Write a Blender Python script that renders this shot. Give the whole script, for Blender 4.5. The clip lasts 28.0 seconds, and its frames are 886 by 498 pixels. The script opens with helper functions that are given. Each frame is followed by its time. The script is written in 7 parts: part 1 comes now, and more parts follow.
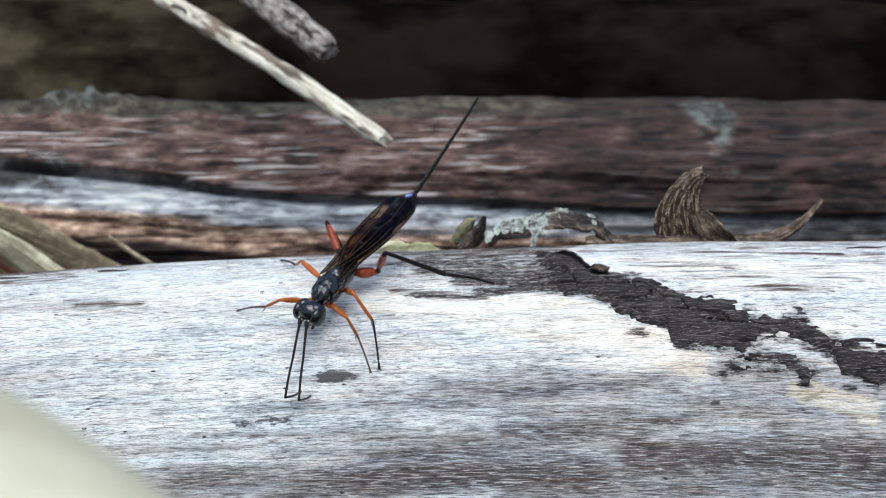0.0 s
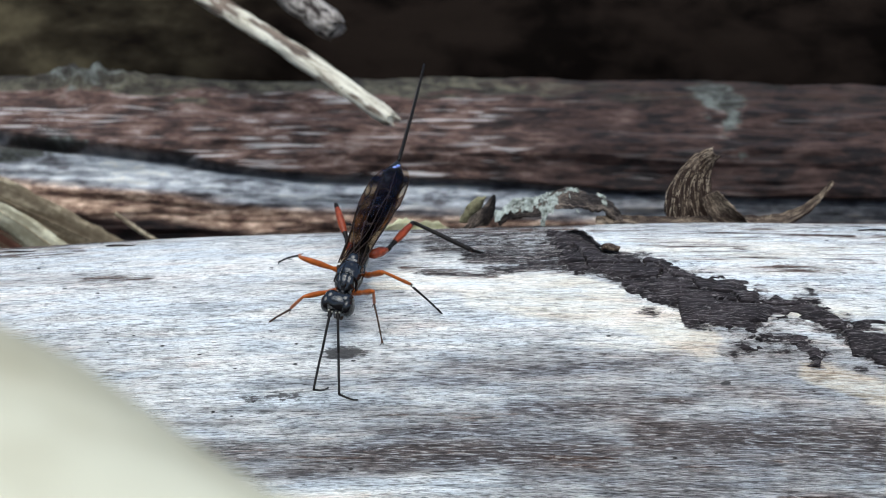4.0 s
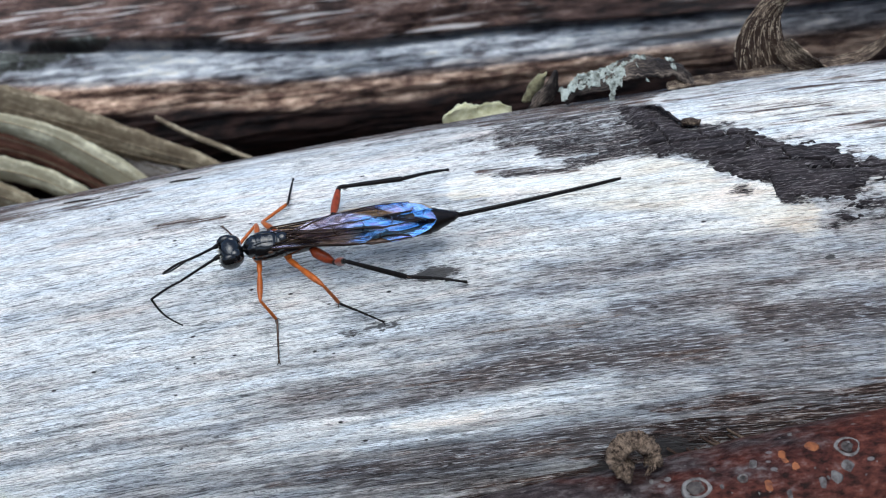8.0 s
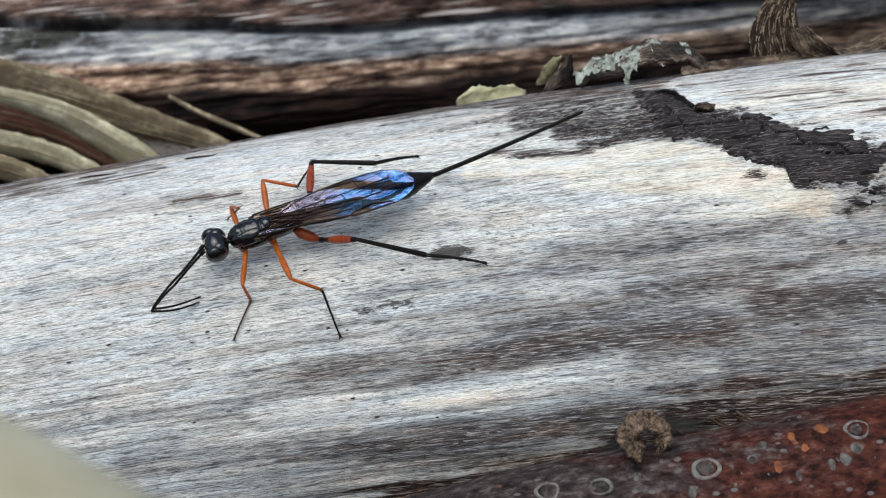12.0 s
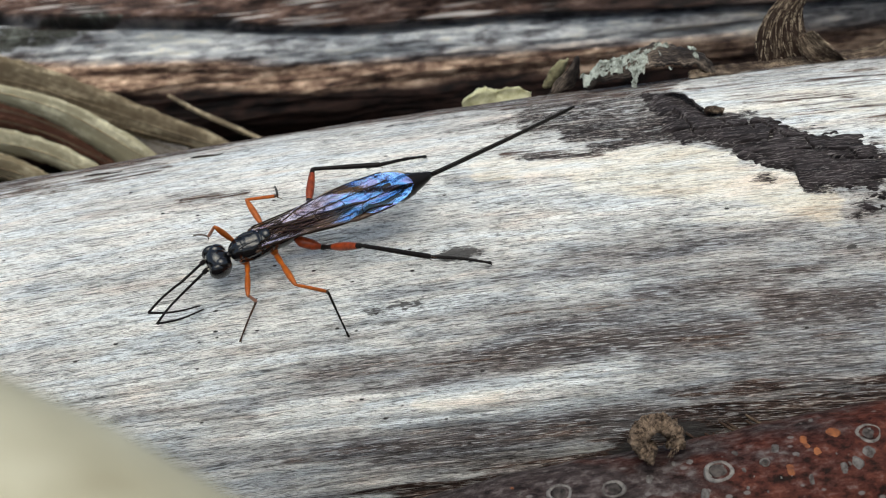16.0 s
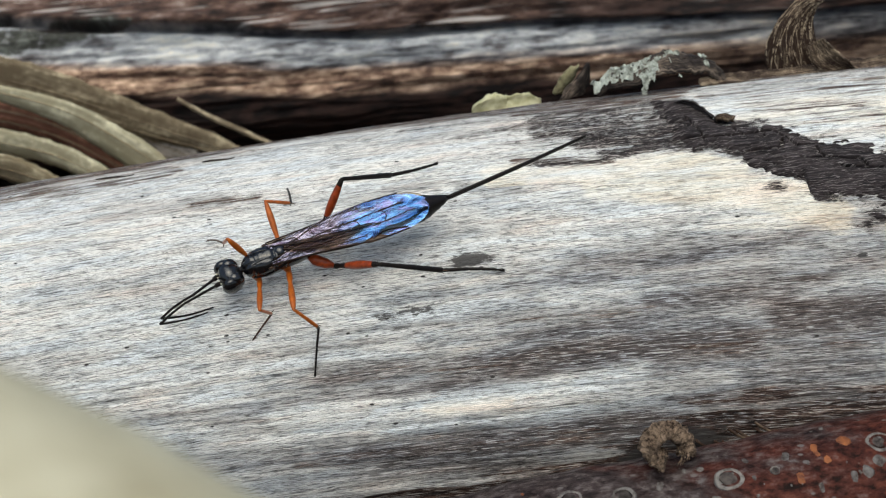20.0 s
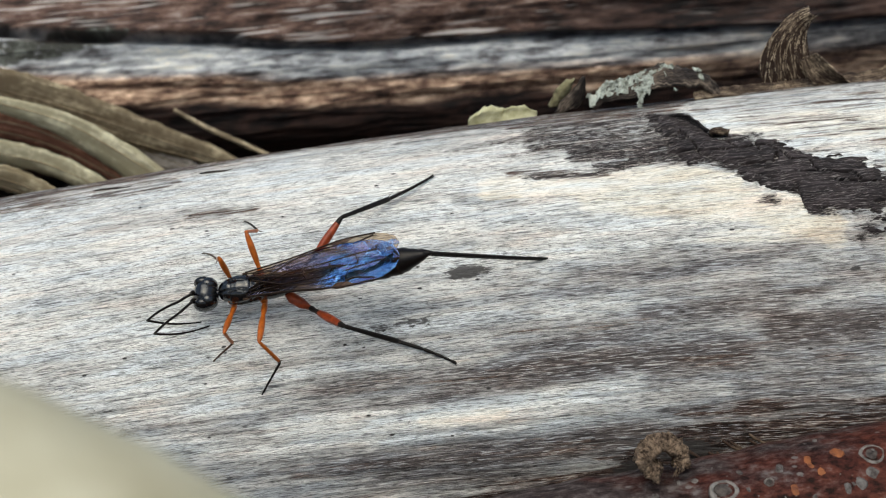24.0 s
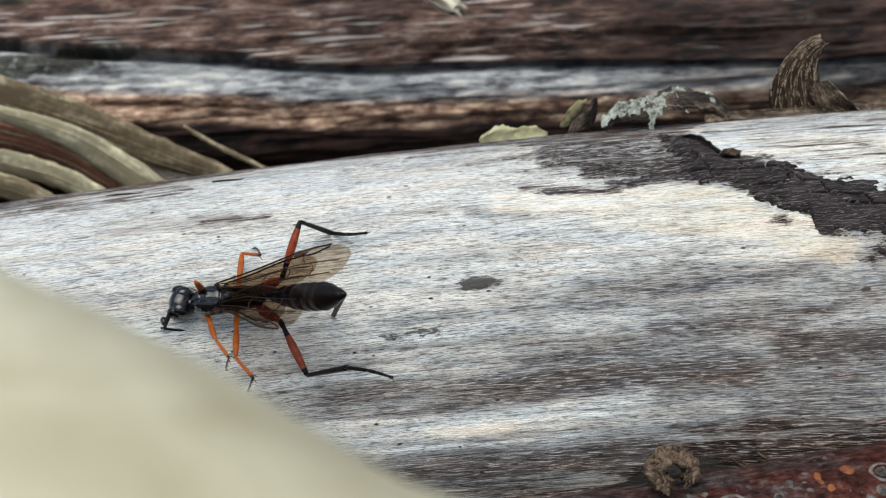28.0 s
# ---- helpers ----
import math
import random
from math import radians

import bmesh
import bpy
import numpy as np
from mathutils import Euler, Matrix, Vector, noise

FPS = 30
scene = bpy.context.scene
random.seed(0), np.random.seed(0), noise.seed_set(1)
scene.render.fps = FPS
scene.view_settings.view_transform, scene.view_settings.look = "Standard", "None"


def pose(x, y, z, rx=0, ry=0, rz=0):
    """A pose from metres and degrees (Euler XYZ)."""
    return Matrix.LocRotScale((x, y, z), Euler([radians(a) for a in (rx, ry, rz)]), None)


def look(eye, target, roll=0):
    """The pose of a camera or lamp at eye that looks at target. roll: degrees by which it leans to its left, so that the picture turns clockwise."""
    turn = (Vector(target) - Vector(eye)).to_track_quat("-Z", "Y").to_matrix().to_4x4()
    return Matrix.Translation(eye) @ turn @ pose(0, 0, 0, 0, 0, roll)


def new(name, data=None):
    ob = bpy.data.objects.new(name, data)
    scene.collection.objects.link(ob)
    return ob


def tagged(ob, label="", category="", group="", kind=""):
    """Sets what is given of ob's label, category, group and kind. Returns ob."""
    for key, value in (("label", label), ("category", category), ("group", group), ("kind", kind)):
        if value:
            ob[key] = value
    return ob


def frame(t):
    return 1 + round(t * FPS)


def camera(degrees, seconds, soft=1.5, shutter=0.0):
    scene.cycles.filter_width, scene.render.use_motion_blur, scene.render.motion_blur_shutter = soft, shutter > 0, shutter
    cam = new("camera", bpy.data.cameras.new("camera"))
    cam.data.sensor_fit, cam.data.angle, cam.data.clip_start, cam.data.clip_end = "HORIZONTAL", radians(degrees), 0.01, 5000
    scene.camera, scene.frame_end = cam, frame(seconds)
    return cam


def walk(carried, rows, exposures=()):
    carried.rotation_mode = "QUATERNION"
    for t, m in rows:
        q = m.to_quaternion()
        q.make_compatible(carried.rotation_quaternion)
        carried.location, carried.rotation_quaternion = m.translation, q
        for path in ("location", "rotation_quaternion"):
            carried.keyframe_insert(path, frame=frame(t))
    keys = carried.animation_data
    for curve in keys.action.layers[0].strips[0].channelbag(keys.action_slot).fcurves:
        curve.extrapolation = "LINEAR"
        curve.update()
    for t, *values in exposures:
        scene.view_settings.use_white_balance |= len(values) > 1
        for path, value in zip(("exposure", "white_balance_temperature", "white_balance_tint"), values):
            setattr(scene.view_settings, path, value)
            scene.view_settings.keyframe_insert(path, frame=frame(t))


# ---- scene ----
cam = camera(39.9, 28.0, 1.1)
METRES, EYE, TILT, LEAN, TURN = 0.034, 0.1, -22.0, 0.0, 0.0
ROWS = [
    (0.0, 0.0, 0.0, 0.0, 0.0, 0.0, -0.0),
    (0.5, -0.0128, 0.0138, -0.0198, -0.19, -0.46, -0.37),
    (1.0, -0.0163, 0.0151, -0.0258, -0.2, -0.72, -0.52),
    (1.5, -0.0166, 0.0287, -0.0242, -0.21, -0.88, -0.53),
    (2.0, -0.0272, 0.0255, -0.0237, -0.27, -0.92, -0.44),
    (2.5, -0.022, 0.0156, -0.0186, -0.1, -0.68, -0.5),
    (4.5, -0.026, 0.0064, -0.0189, -0.03, -0.67, -0.6),
    (5.0, -0.0308, 0.0063, -0.0329, -0.23, -1.06, -0.73),
    (5.5, -0.0266, 0.0135, -0.0105, -0.05, -1.77, -0.65),
    (6.0, 0.002, 0.0409, 0.053, -0.63, -1.86, 0.53),
    (6.5, 0.0, 0.0333, 0.1007, -0.53, -3.4, 1.67),
    (7.0, -0.036, 0.1286, 0.1774, -2.43, -5.81, 4.38),
    (7.5, -0.0581, 0.1421, 0.2889, -1.01, -8.19, 6.95),
    (8.0, -0.1489, 0.109, 0.2362, -0.07, -10.8, 6.9),
    (8.5, -0.1506, 0.0833, 0.2474, 1.3, -10.82, 7.09),
    (9.0, -0.1765, 0.08, 0.2351, 1.08, -10.81, 6.76),
    (9.5, -0.1717, 0.0909, 0.2279, 1.06, -11.19, 6.64),
    (10.0, -0.1727, 0.0844, 0.2261, 0.96, -11.02, 6.39),
    (10.5, -0.1773, 0.0832, 0.2236, 0.76, -11.01, 6.28),
    (11.0, -0.1811, 0.0852, 0.2223, 0.66, -11.08, 6.19),
    (11.5, -0.1673, 0.0891, 0.2184, 0.56, -11.11, 6.03),
    (12.0, -0.1719, 0.09, 0.2206, 0.26, -11.23, 6.01),
    (12.5, -0.1783, 0.0931, 0.2209, 0.04, -11.26, 5.97),
    (14.5, -0.176, 0.096, 0.2194, -0.42, -11.33, 5.73),
    (15.0, -0.1909, 0.0836, 0.2205, -0.39, -11.12, 5.6),
    (15.5, -0.2065, 0.0925, 0.2226, -0.35, -11.15, 5.56),
    (16.0, -0.2282, 0.0959, 0.2184, -0.5, -11.1, 5.4),
    (16.5, -0.2338, 0.0953, 0.2198, -0.4, -10.99, 5.36),
    (17.0, -0.2447, 0.0973, 0.2176, -0.4, -11.01, 5.3),
    (17.5, -0.2414, 0.0952, 0.2205, -0.38, -11.03, 5.25),
    (18.0, -0.2576, 0.092, 0.2223, -0.28, -10.98, 5.15),
    (18.5, -0.2503, 0.0888, 0.222, -0.24, -10.85, 5.12),
    (19.0, -0.2502, 0.0919, 0.2254, -0.31, -10.93, 5.12),
    (19.5, -0.2461, 0.0888, 0.2276, -0.45, -10.87, 5.07),
    (20.0, -0.2455, 0.0918, 0.2258, -0.34, -10.93, 5.04),
    (20.5, -0.2465, 0.0921, 0.2289, -0.37, -10.87, 5.05),
    (21.0, -0.2427, 0.0835, 0.2309, -0.41, -10.71, 4.93),
    (21.5, -0.2499, 0.0765, 0.2328, -0.35, -10.51, 4.84),
    (23.5, -0.2481, 0.0743, 0.2345, -0.58, -10.46, 4.81),
    (24.0, -0.2518, 0.0783, 0.2352, -0.63, -10.53, 4.83),
    (24.5, -0.2554, 0.0795, 0.235, -0.65, -10.54, 4.82),
    (25.0, -0.2579, 0.0696, 0.2324, -0.61, -10.34, 4.61),
    (25.5, -0.2886, 0.0576, 0.2105, -0.59, -9.34, 4.25),
    (26.0, -0.2799, 0.0571, 0.2014, -0.15, -9.5, 4.01),
    (26.5, -0.2783, 0.0573, 0.1998, -0.49, -9.52, 4.0),
    (27.0, -0.2691, 0.0611, 0.2073, -0.42, -9.6, 4.05),
    (27.5, -0.2698, 0.0643, 0.2063, -0.51, -9.68, 4.0),
    (28.0, -0.2976, 0.0633, 0.1727, -0.77, -8.46, 3.27),
]
cam.data.dof.use_dof = True
cam.data.dof.focus_distance = 0.081
cam.data.dof.aperture_fstop = 85.0
# seconds, stops, white balance and tint: the picture warms after the ninth second
EXPOSURES = [(0.0, 0.32, 6000, 5), (5.0, 0.12, 5950, 5), (6.3, 0.12, 5700, 5), (8.0, 0.15, 5780, 6), (9.0, 0.12, 5950, 6), (10.0, 0.0, 6200, 6), (12.0, 0.0, 6400, 5), (15.0, 0.0, 6720, 4), (21.0, 0.0, 6780, 4), (24.0, 0.0, 6830, 4), (25.5, 0.0, 6790, 4), (27.0, 0.0, 6620, 4), (28.0, 0.0, 6650, 4)]
walk(cam, [(t, pose(0, 0, EYE, TILT, LEAN, TURN) @ pose(METRES * x, METRES * y, METRES * z, 90 + pitch, roll, yaw)) for t, x, y, z, yaw, pitch, roll in ROWS], EXPOSURES)

# ---- light ----
world = bpy.data.worlds.new("sky")
scene.world = world
world.use_nodes = True
wn = world.node_tree.nodes
sky = wn.new("ShaderNodeTexSky")
sky.sky_type, sky.sun_disc = "NISHITA", False
sky.sun_elevation, sky.sun_rotation = radians(72), radians(180)
sky.air_density, sky.dust_density, sky.ozone_density = 1.0, 4.0, 1.0
wn["Background"].inputs["Strength"].default_value = 0.15
world.node_tree.links.new(sky.outputs["Color"], wn["Background"].inputs["Color"])
sun = new("sun", bpy.data.lights.new("sun", "SUN"))
sun.data.energy, sun.data.angle, sun.data.color = 1.85, radians(70), (0.97, 1.0, 0.99)
sun.matrix_world = look((-0.10, -0.30, 1.0), (0, 0, 0))

MM = 0.001


# ---- materials ----
def shader(name, rough=0.6, metal=0.0, spec=0.5):
    m = bpy.data.materials.new(name)
    m.use_nodes = True
    t = m.node_tree
    b = t.nodes["Principled BSDF"]
    b.inputs["Roughness"].default_value, b.inputs["Metallic"].default_value = rough, metal
    b.inputs["Specular IOR Level"].default_value = spec
    return m, t, b


def coords(t, sx, sy, sz, kind="Object"):
    c, m = t.nodes.new("ShaderNodeTexCoord"), t.nodes.new("ShaderNodeMapping")
    m.inputs["Scale"].default_value = (sx * 1000, sy * 1000, sz * 1000)
    t.links.new(c.outputs[kind], m.inputs["Vector"])
    return m.outputs["Vector"]


def grain(t, vec, scale, detail=6, rough=0.6, twist=0.0):
    n = t.nodes.new("ShaderNodeTexNoise")
    n.inputs["Scale"].default_value, n.inputs["Detail"].default_value = scale, detail
    n.inputs["Roughness"].default_value, n.inputs["Distortion"].default_value = rough, twist
    t.links.new(vec, n.inputs["Vector"])
    return n.outputs["Fac"]


def ramp(t, fac, stops):
    r = t.nodes.new("ShaderNodeValToRGB")
    e = r.color_ramp.elements
    while len(e) < len(stops):
        e.new(0.5)
    for k, (pos, col) in zip(e, stops):
        k.position, k.color = pos, (*col, 1)
    t.links.new(fac, r.inputs["Fac"])
    return r.outputs["Color"]


def grey(v):
    return (v, v, v)


def blend(t, fac, a, b, how="MIX"):
    m = t.nodes.new("ShaderNodeMix")
    m.data_type, m.blend_type = "RGBA", how
    for value, socket in ((fac, m.inputs[0]), (a, m.inputs[6]), (b, m.inputs[7])):
        if isinstance(value, (int, float)):
            socket.default_value = value
        elif isinstance(value, tuple):
            socket.default_value = (*value, 1)
        else:
            t.links.new(value, socket)
    return m.outputs[2]


def bump(t, b, height, strength, depth):
    n = t.nodes.new("ShaderNodeBump")
    n.inputs["Strength"].default_value, n.inputs["Distance"].default_value = strength, depth * MM
    t.links.new(height, n.inputs["Height"])
    t.links.new(n.outputs["Normal"], b.inputs["Normal"])


def zone(t, name):
    a = t.nodes.new("ShaderNodeAttribute")
    a.attribute_name = name
    s = t.nodes.new("ShaderNodeSeparateColor")
    t.links.new(a.outputs["Color"], s.inputs["Color"])
    return s.outputs["Red"], s.outputs["Green"], s.outputs["Blue"]


def specks(t, vec, share, size):
    """Scattered dark dots: 1 inside a dot."""
    v = t.nodes.new("ShaderNodeTexVoronoi")
    v.inputs["Scale"].default_value = 1.0
    t.links.new(vec, v.inputs["Vector"])
    s = t.nodes.new("ShaderNodeSeparateColor")
    t.links.new(v.outputs["Color"], s.inputs["Color"])
    pick = ramp(t, s.outputs["Red"], [(1 - share - 0.01, grey(0)), (1 - share, grey(1))])
    near = ramp(t, v.outputs["Distance"], [(size * 0.7, grey(1)), (size, grey(0))])
    return blend(t, 1.0, pick, near, "MULTIPLY")


def sum_of(t, *terms):
    """Adds up value * weight, each value taken about a middle; a bare number adds as it is."""
    total = None
    for term in terms:
        value, weight, middle = term if isinstance(term, tuple) else (None, 0, -term)
        n = t.nodes.new("ShaderNodeMath")
        n.operation = "MULTIPLY_ADD"
        if value is None:
            n.inputs[0].default_value, n.inputs[1].default_value = -middle, 1.0
        else:
            t.links.new(value, n.inputs[0])
            n.inputs[1].default_value = weight
        if total is None:
            n.inputs[2].default_value = -weight * middle
        else:
            c = t.nodes.new("ShaderNodeMath")
            c.operation = "ADD"
            t.links.new(total, c.inputs[0])
            c.inputs[1].default_value = -weight * middle
            t.links.new(c.outputs[0], n.inputs[2])
        total = n.outputs[0]
    return total


def bare_wood():
    """Weathered, barkless wood: long grey fibres, cream where fresh, brown where bark was, plum where a film of bark is left."""
    m, t, b = shader("weathered_wood", 0.72, 0, 0.25)
    grime, cream, brown = zone(t, "zones")
    film, black, blue = zone(t, "marks")
    long = grain(t, coords(t, 0.17, 3.0, 1, "UV"), 1.0, 6, 0.70, 0.5)
    fibre = grain(t, coords(t, 0.75, 11.0, 1, "UV"), 1.0, 3, 0.62, 0.8)
    fine = grain(t, coords(t, 2.4, 20.0, 1, "UV"), 1.0, 2, 0.6, 0.5)
    patch = grain(t, coords(t, 0.11, 0.30, 1, "UV"), 1.0, 6, 0.66, 0.3)
    mottle = grain(t, coords(t, 1.3, 2.6, 1, "UV"), 1.0, 4, 0.65, 0.2)
    tone = sum_of(t, (grime, 1.0, 0.0), (long, -0.7, 0.5), (patch, -0.65, 0.5), (fibre, -0.6, 0.5), (mottle, -0.35, 0.5))
    col = ramp(t, tone, [(0.0, (0.83, 0.83, 0.815)), (0.18, (0.69, 0.69, 0.68)), (0.42, (0.44, 0.436, 0.432)), (0.68, (0.235, 0.222, 0.222)), (0.95, (0.11, 0.092, 0.089))])
    fresh = ramp(t, tone, [(0.0, (0.90, 0.875, 0.825)), (0.25, (0.82, 0.765, 0.66)), (0.6, (0.43, 0.345, 0.255))])
    rust = ramp(t, sum_of(t, (fibre, 1.0, 0.0), (long, 0.8, 0.5)), [(0.38, (0.018, 0.010, 0.008)), (0.50, (0.060, 0.034, 0.027)), (0.61, (0.14, 0.095, 0.078)), (0.74, (0.36, 0.31, 0.27))])
    plum = ramp(t, sum_of(t, (fibre, 1.0, 0.0), (fine, 0.5, 0.5), (long, 0.7, 0.5)), [(0.38, (0.007, 0.005, 0.005)), (0.52, (0.024, 0.017, 0.017)), (0.59, (0.060, 0.046, 0.045)), (0.66, (0.46, 0.43, 0.41))])
    col = blend(t, ramp(t, sum_of(t, (cream, 1.0, 0.0), (long, 1.2, 0.5), (patch, 0.8, 0.5)), [(0.25, grey(0)), (0.7, grey(1))]), col, fresh)
    col = blend(t, ramp(t, sum_of(t, (brown, 1.0, 0.0), (long, 2.2, 0.5), (fibre, 0.9, 0.5)), [(0.40, grey(0)), (0.60, grey(1))]), col, rust)
    col = blend(t, ramp(t, sum_of(t, (film, 1.0, 0.0), (long, 1.8, 0.5), (fibre, 1.8, 0.5), (mottle, 0.9, 0.5)), [(0.42, grey(0)), (0.60, grey(1))]), col, plum)
    # dark gaps between the fibres, fewer where the wood is fresh
    gaps = ramp(t, fibre, [(0.34, grey(0.12)), (0.42, grey(0.42)), (0.49, grey(1.0))])
    col = blend(t, blend(t, cream, grey(0.74), grey(0.42)), col, gaps, "MULTIPLY")
    hair = ramp(t, fine, [(0.36, grey(0.15)), (0.47, grey(1.0))])
    col = blend(t, blend(t, cream, grey(0.6), grey(0.35)), col, hair, "MULTIPLY")
    # long open checks
    check = grain(t, coords(t, 0.22, 4.2, 1, "UV"), 1.0, 2, 0.5, 0.8)
    cut = ramp(t, check, [(0.478, grey(1)), (0.495, grey(0.22)), (0.505, grey(0.22)), (0.522, grey(1))])
    where = ramp(t, patch, [(0.44, grey(0.75)), (0.56, grey(0.15))])
    col = blend(t, where, col, cut, "MULTIPLY")
    # pale worn fibres over the grey
    worn = ramp(t, fibre, [(0.54, grey(0)), (0.64, grey(0.65))])
    col = blend(t, blend(t, 1.0, worn, ramp(t, grime, [(0.15, grey(0)), (0.6, grey(1))]), "MULTIPLY"), col, (0.58, 0.575, 0.575))
    # weathered blue and warm casts
    tint = grain(t, coords(t, 0.12, 0.9, 1, "UV"), 1.0, 5, 0.65, 0.4)
    col = blend(t, 1.0, col, ramp(t, sum_of(t, (tint, 1.0, 0.0), (blue, 0.10, 0.0)), [(0.38, (1.0, 0.915, 0.85)), (0.48, (1.0, 0.98, 0.945)), (0.56, (0.99, 0.99, 0.97)), (0.66, (0.93, 0.975, 1.01))]), "MULTIPLY")
    dots = specks(t, coords(t, 0.75, 1.7, 1, "UV"), 0.12, 0.15)
    col = blend(t, dots, col, (0.03, 0.027, 0.025))
    col = blend(t, ramp(t, sum_of(t, (black, 1.0, 0.0), (fibre, 1.6, 0.5), (mottle, 1.8, 0.5)), [(0.42, grey(0)), (0.60, grey(0.92))]), col, (0.035, 0.032, 0.031))
    t.links.new(col, b.inputs["Base Color"])
    bump(t, b, sum_of(t, (fibre, 0.6, 0.0), (fine, 0.35, 0.0), (long, 0.5, 0.0)), 1.0, 0.14)
    return m


def bark_dark():
    """Thin plum-black rind with fine paler fibres along the log."""
    m, t, b = shader("dark_bark", 0.8, 0, 0.25)
    v = grain(t, coords(t, 0.5, 4.5, 1, "UV"), 1.0, 6, 0.66, 0.8)
    w = grain(t, coords(t, 1.5, 13.0, 1, "UV"), 1.0, 3, 0.65, 0.6)
    col = ramp(t, v, [(0.36, (0.006, 0.0045, 0.005)), (0.50, (0.019, 0.014, 0.0145)), (0.60, (0.040, 0.032, 0.033)), (0.70, (0.17, 0.15, 0.15))])
    col = blend(t, ramp(t, w, [(0.56, grey(0)), (0.64, grey(0.8))]), col, (0.20, 0.18, 0.175))
    patch = grain(t, coords(t, 0.3, 0.6, 1, "UV"), 1.0, 4, 0.6)
    col = blend(t, 1.0, col, ramp(t, patch, [(0.40, grey(0.75)), (0.58, grey(1.1))]), "MULTIPLY")
    t.links.new(col, b.inputs["Base Color"])
    bump(t, b, sum_of(t, (v, 0.4, 0.0), (w, 0.4, 0.0)), 0.8, 0.12)
    return m


def old_log():
    """Half-stripped log: purple-brown bark over blue-grey and tan wood, olive moss and lichen on top."""
    m, t, b = shader("old_log_wood", 0.8, 0, 0.25)
    bark, lichen, tan = zone(t, "zones")
    deep, moss, _ = zone(t, "shade_and_tone")
    v = grain(t, coords(t, 0.26, 1.0, 1, "UV"), 1.0, 7, 0.70, 0.15)
    c = grain(t, coords(t, 0.11, 0.24, 1, "UV"), 1.0, 6, 0.68, 0.15)
    tone = sum_of(t, (v, 1.1, 0.5), (c, 1.0, 0.5), 0.5)
    wood = ramp(t, tone, [(0.30, (0.098, 0.091, 0.094)), (0.43, (0.299, 0.305, 0.319)), (0.53, (0.520, 0.539, 0.552)), (0.64, (0.715, 0.722, 0.689)), (0.74, (0.884, 0.819, 0.702))])
    warm = ramp(t, tone, [(0.32, (0.036, 0.022, 0.017)), (0.44, (0.167, 0.096, 0.068)), (0.54, (0.435, 0.290, 0.200)), (0.68, (0.870, 0.652, 0.478))])
    rind = ramp(t, tone, [(0.30, (0.013, 0.009, 0.007)), (0.42, (0.044, 0.026, 0.021)), (0.53, (0.100, 0.057, 0.043)), (0.64, (0.185, 0.125, 0.101)), (0.78, (0.37, 0.305, 0.275))])
    flake = grain(t, coords(t, 0.11, 2.2, 1, "UV"), 1.0, 2, 0.5, 0.3)
    group = grain(t, coords(t, 0.05, 0.25, 1, "UV"), 1.0, 3, 0.5)
    dash = blend(t, 1.0, ramp(t, flake, [(0.575, grey(0)), (0.62, grey(0.85))]), ramp(t, group, [(0.45, grey(0)), (0.55, grey(1))]), "MULTIPLY")
    rind = blend(t, dash, rind, (0.50, 0.46, 0.43))
    col = blend(t, tan, wood, warm)
    col = blend(t, bark, col, rind)
    spots = grain(t, coords(t, 0.45, 0.6, 1, "UV"), 1.0, 6, 0.7)
    green = ramp(t, sum_of(t, (spots, 1.0, 0.0), (c, 0.6, 0.5)), [(0.40, (0.020, 0.016, 0.012)), (0.52, (0.055, 0.048, 0.033)), (0.64, (0.11, 0.10, 0.068))])
    col = blend(t, ramp(t, sum_of(t, (moss, 1.0, 0.0), (spots, 1.6, 0.5), (v, 0.8, 0.5)), [(0.35, grey(0)), (0.65, grey(1))]), col, green)
    crust = ramp(t, spots, [(0.40, (0.026, 0.025, 0.020)), (0.50, (0.060, 0.061, 0.052)), (0.62, (0.15, 0.16, 0.142))])
    col = blend(t, ramp(t, sum_of(t, (lichen, 1.0, 0.0), (spots, 1.5, 0.5)), [(0.40, grey(0)), (0.62, grey(1))]), col, crust)
    # deep: painted shade below and under the bark edge, plus the darker right end
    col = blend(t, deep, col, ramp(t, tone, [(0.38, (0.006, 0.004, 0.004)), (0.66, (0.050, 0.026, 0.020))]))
    t.links.new(col, b.inputs["Base Color"])
    bump(t, b, sum_of(t, (v, 0.5, 0.0), (spots, 0.4, 0.0), (flake, 0.3, 0.0)), 0.9, 0.6)
    return m


def plain(name, a, c, scale, rough=0.7, along=1.0, depth=0.1, spec=0.4, mid=0.5, width=0.09):
    """Two-tone material with grain; along < 1 stretches it along x."""
    m, t, b = shader(name, rough, 0, spec)
    v = grain(t, coords(t, along, 1, 1), scale, 7, 0.65, 0.3)
    w = grain(t, coords(t, along, 1, 1), scale * 0.2, 4, 0.6)
    f = blend(t, 0.4, v, w)
    t.links.new(ramp(t, f, [(mid - width, a), (mid + width, c)]), b.inputs["Base Color"])
    bump(t, b, v, 0.7, depth)
    return m


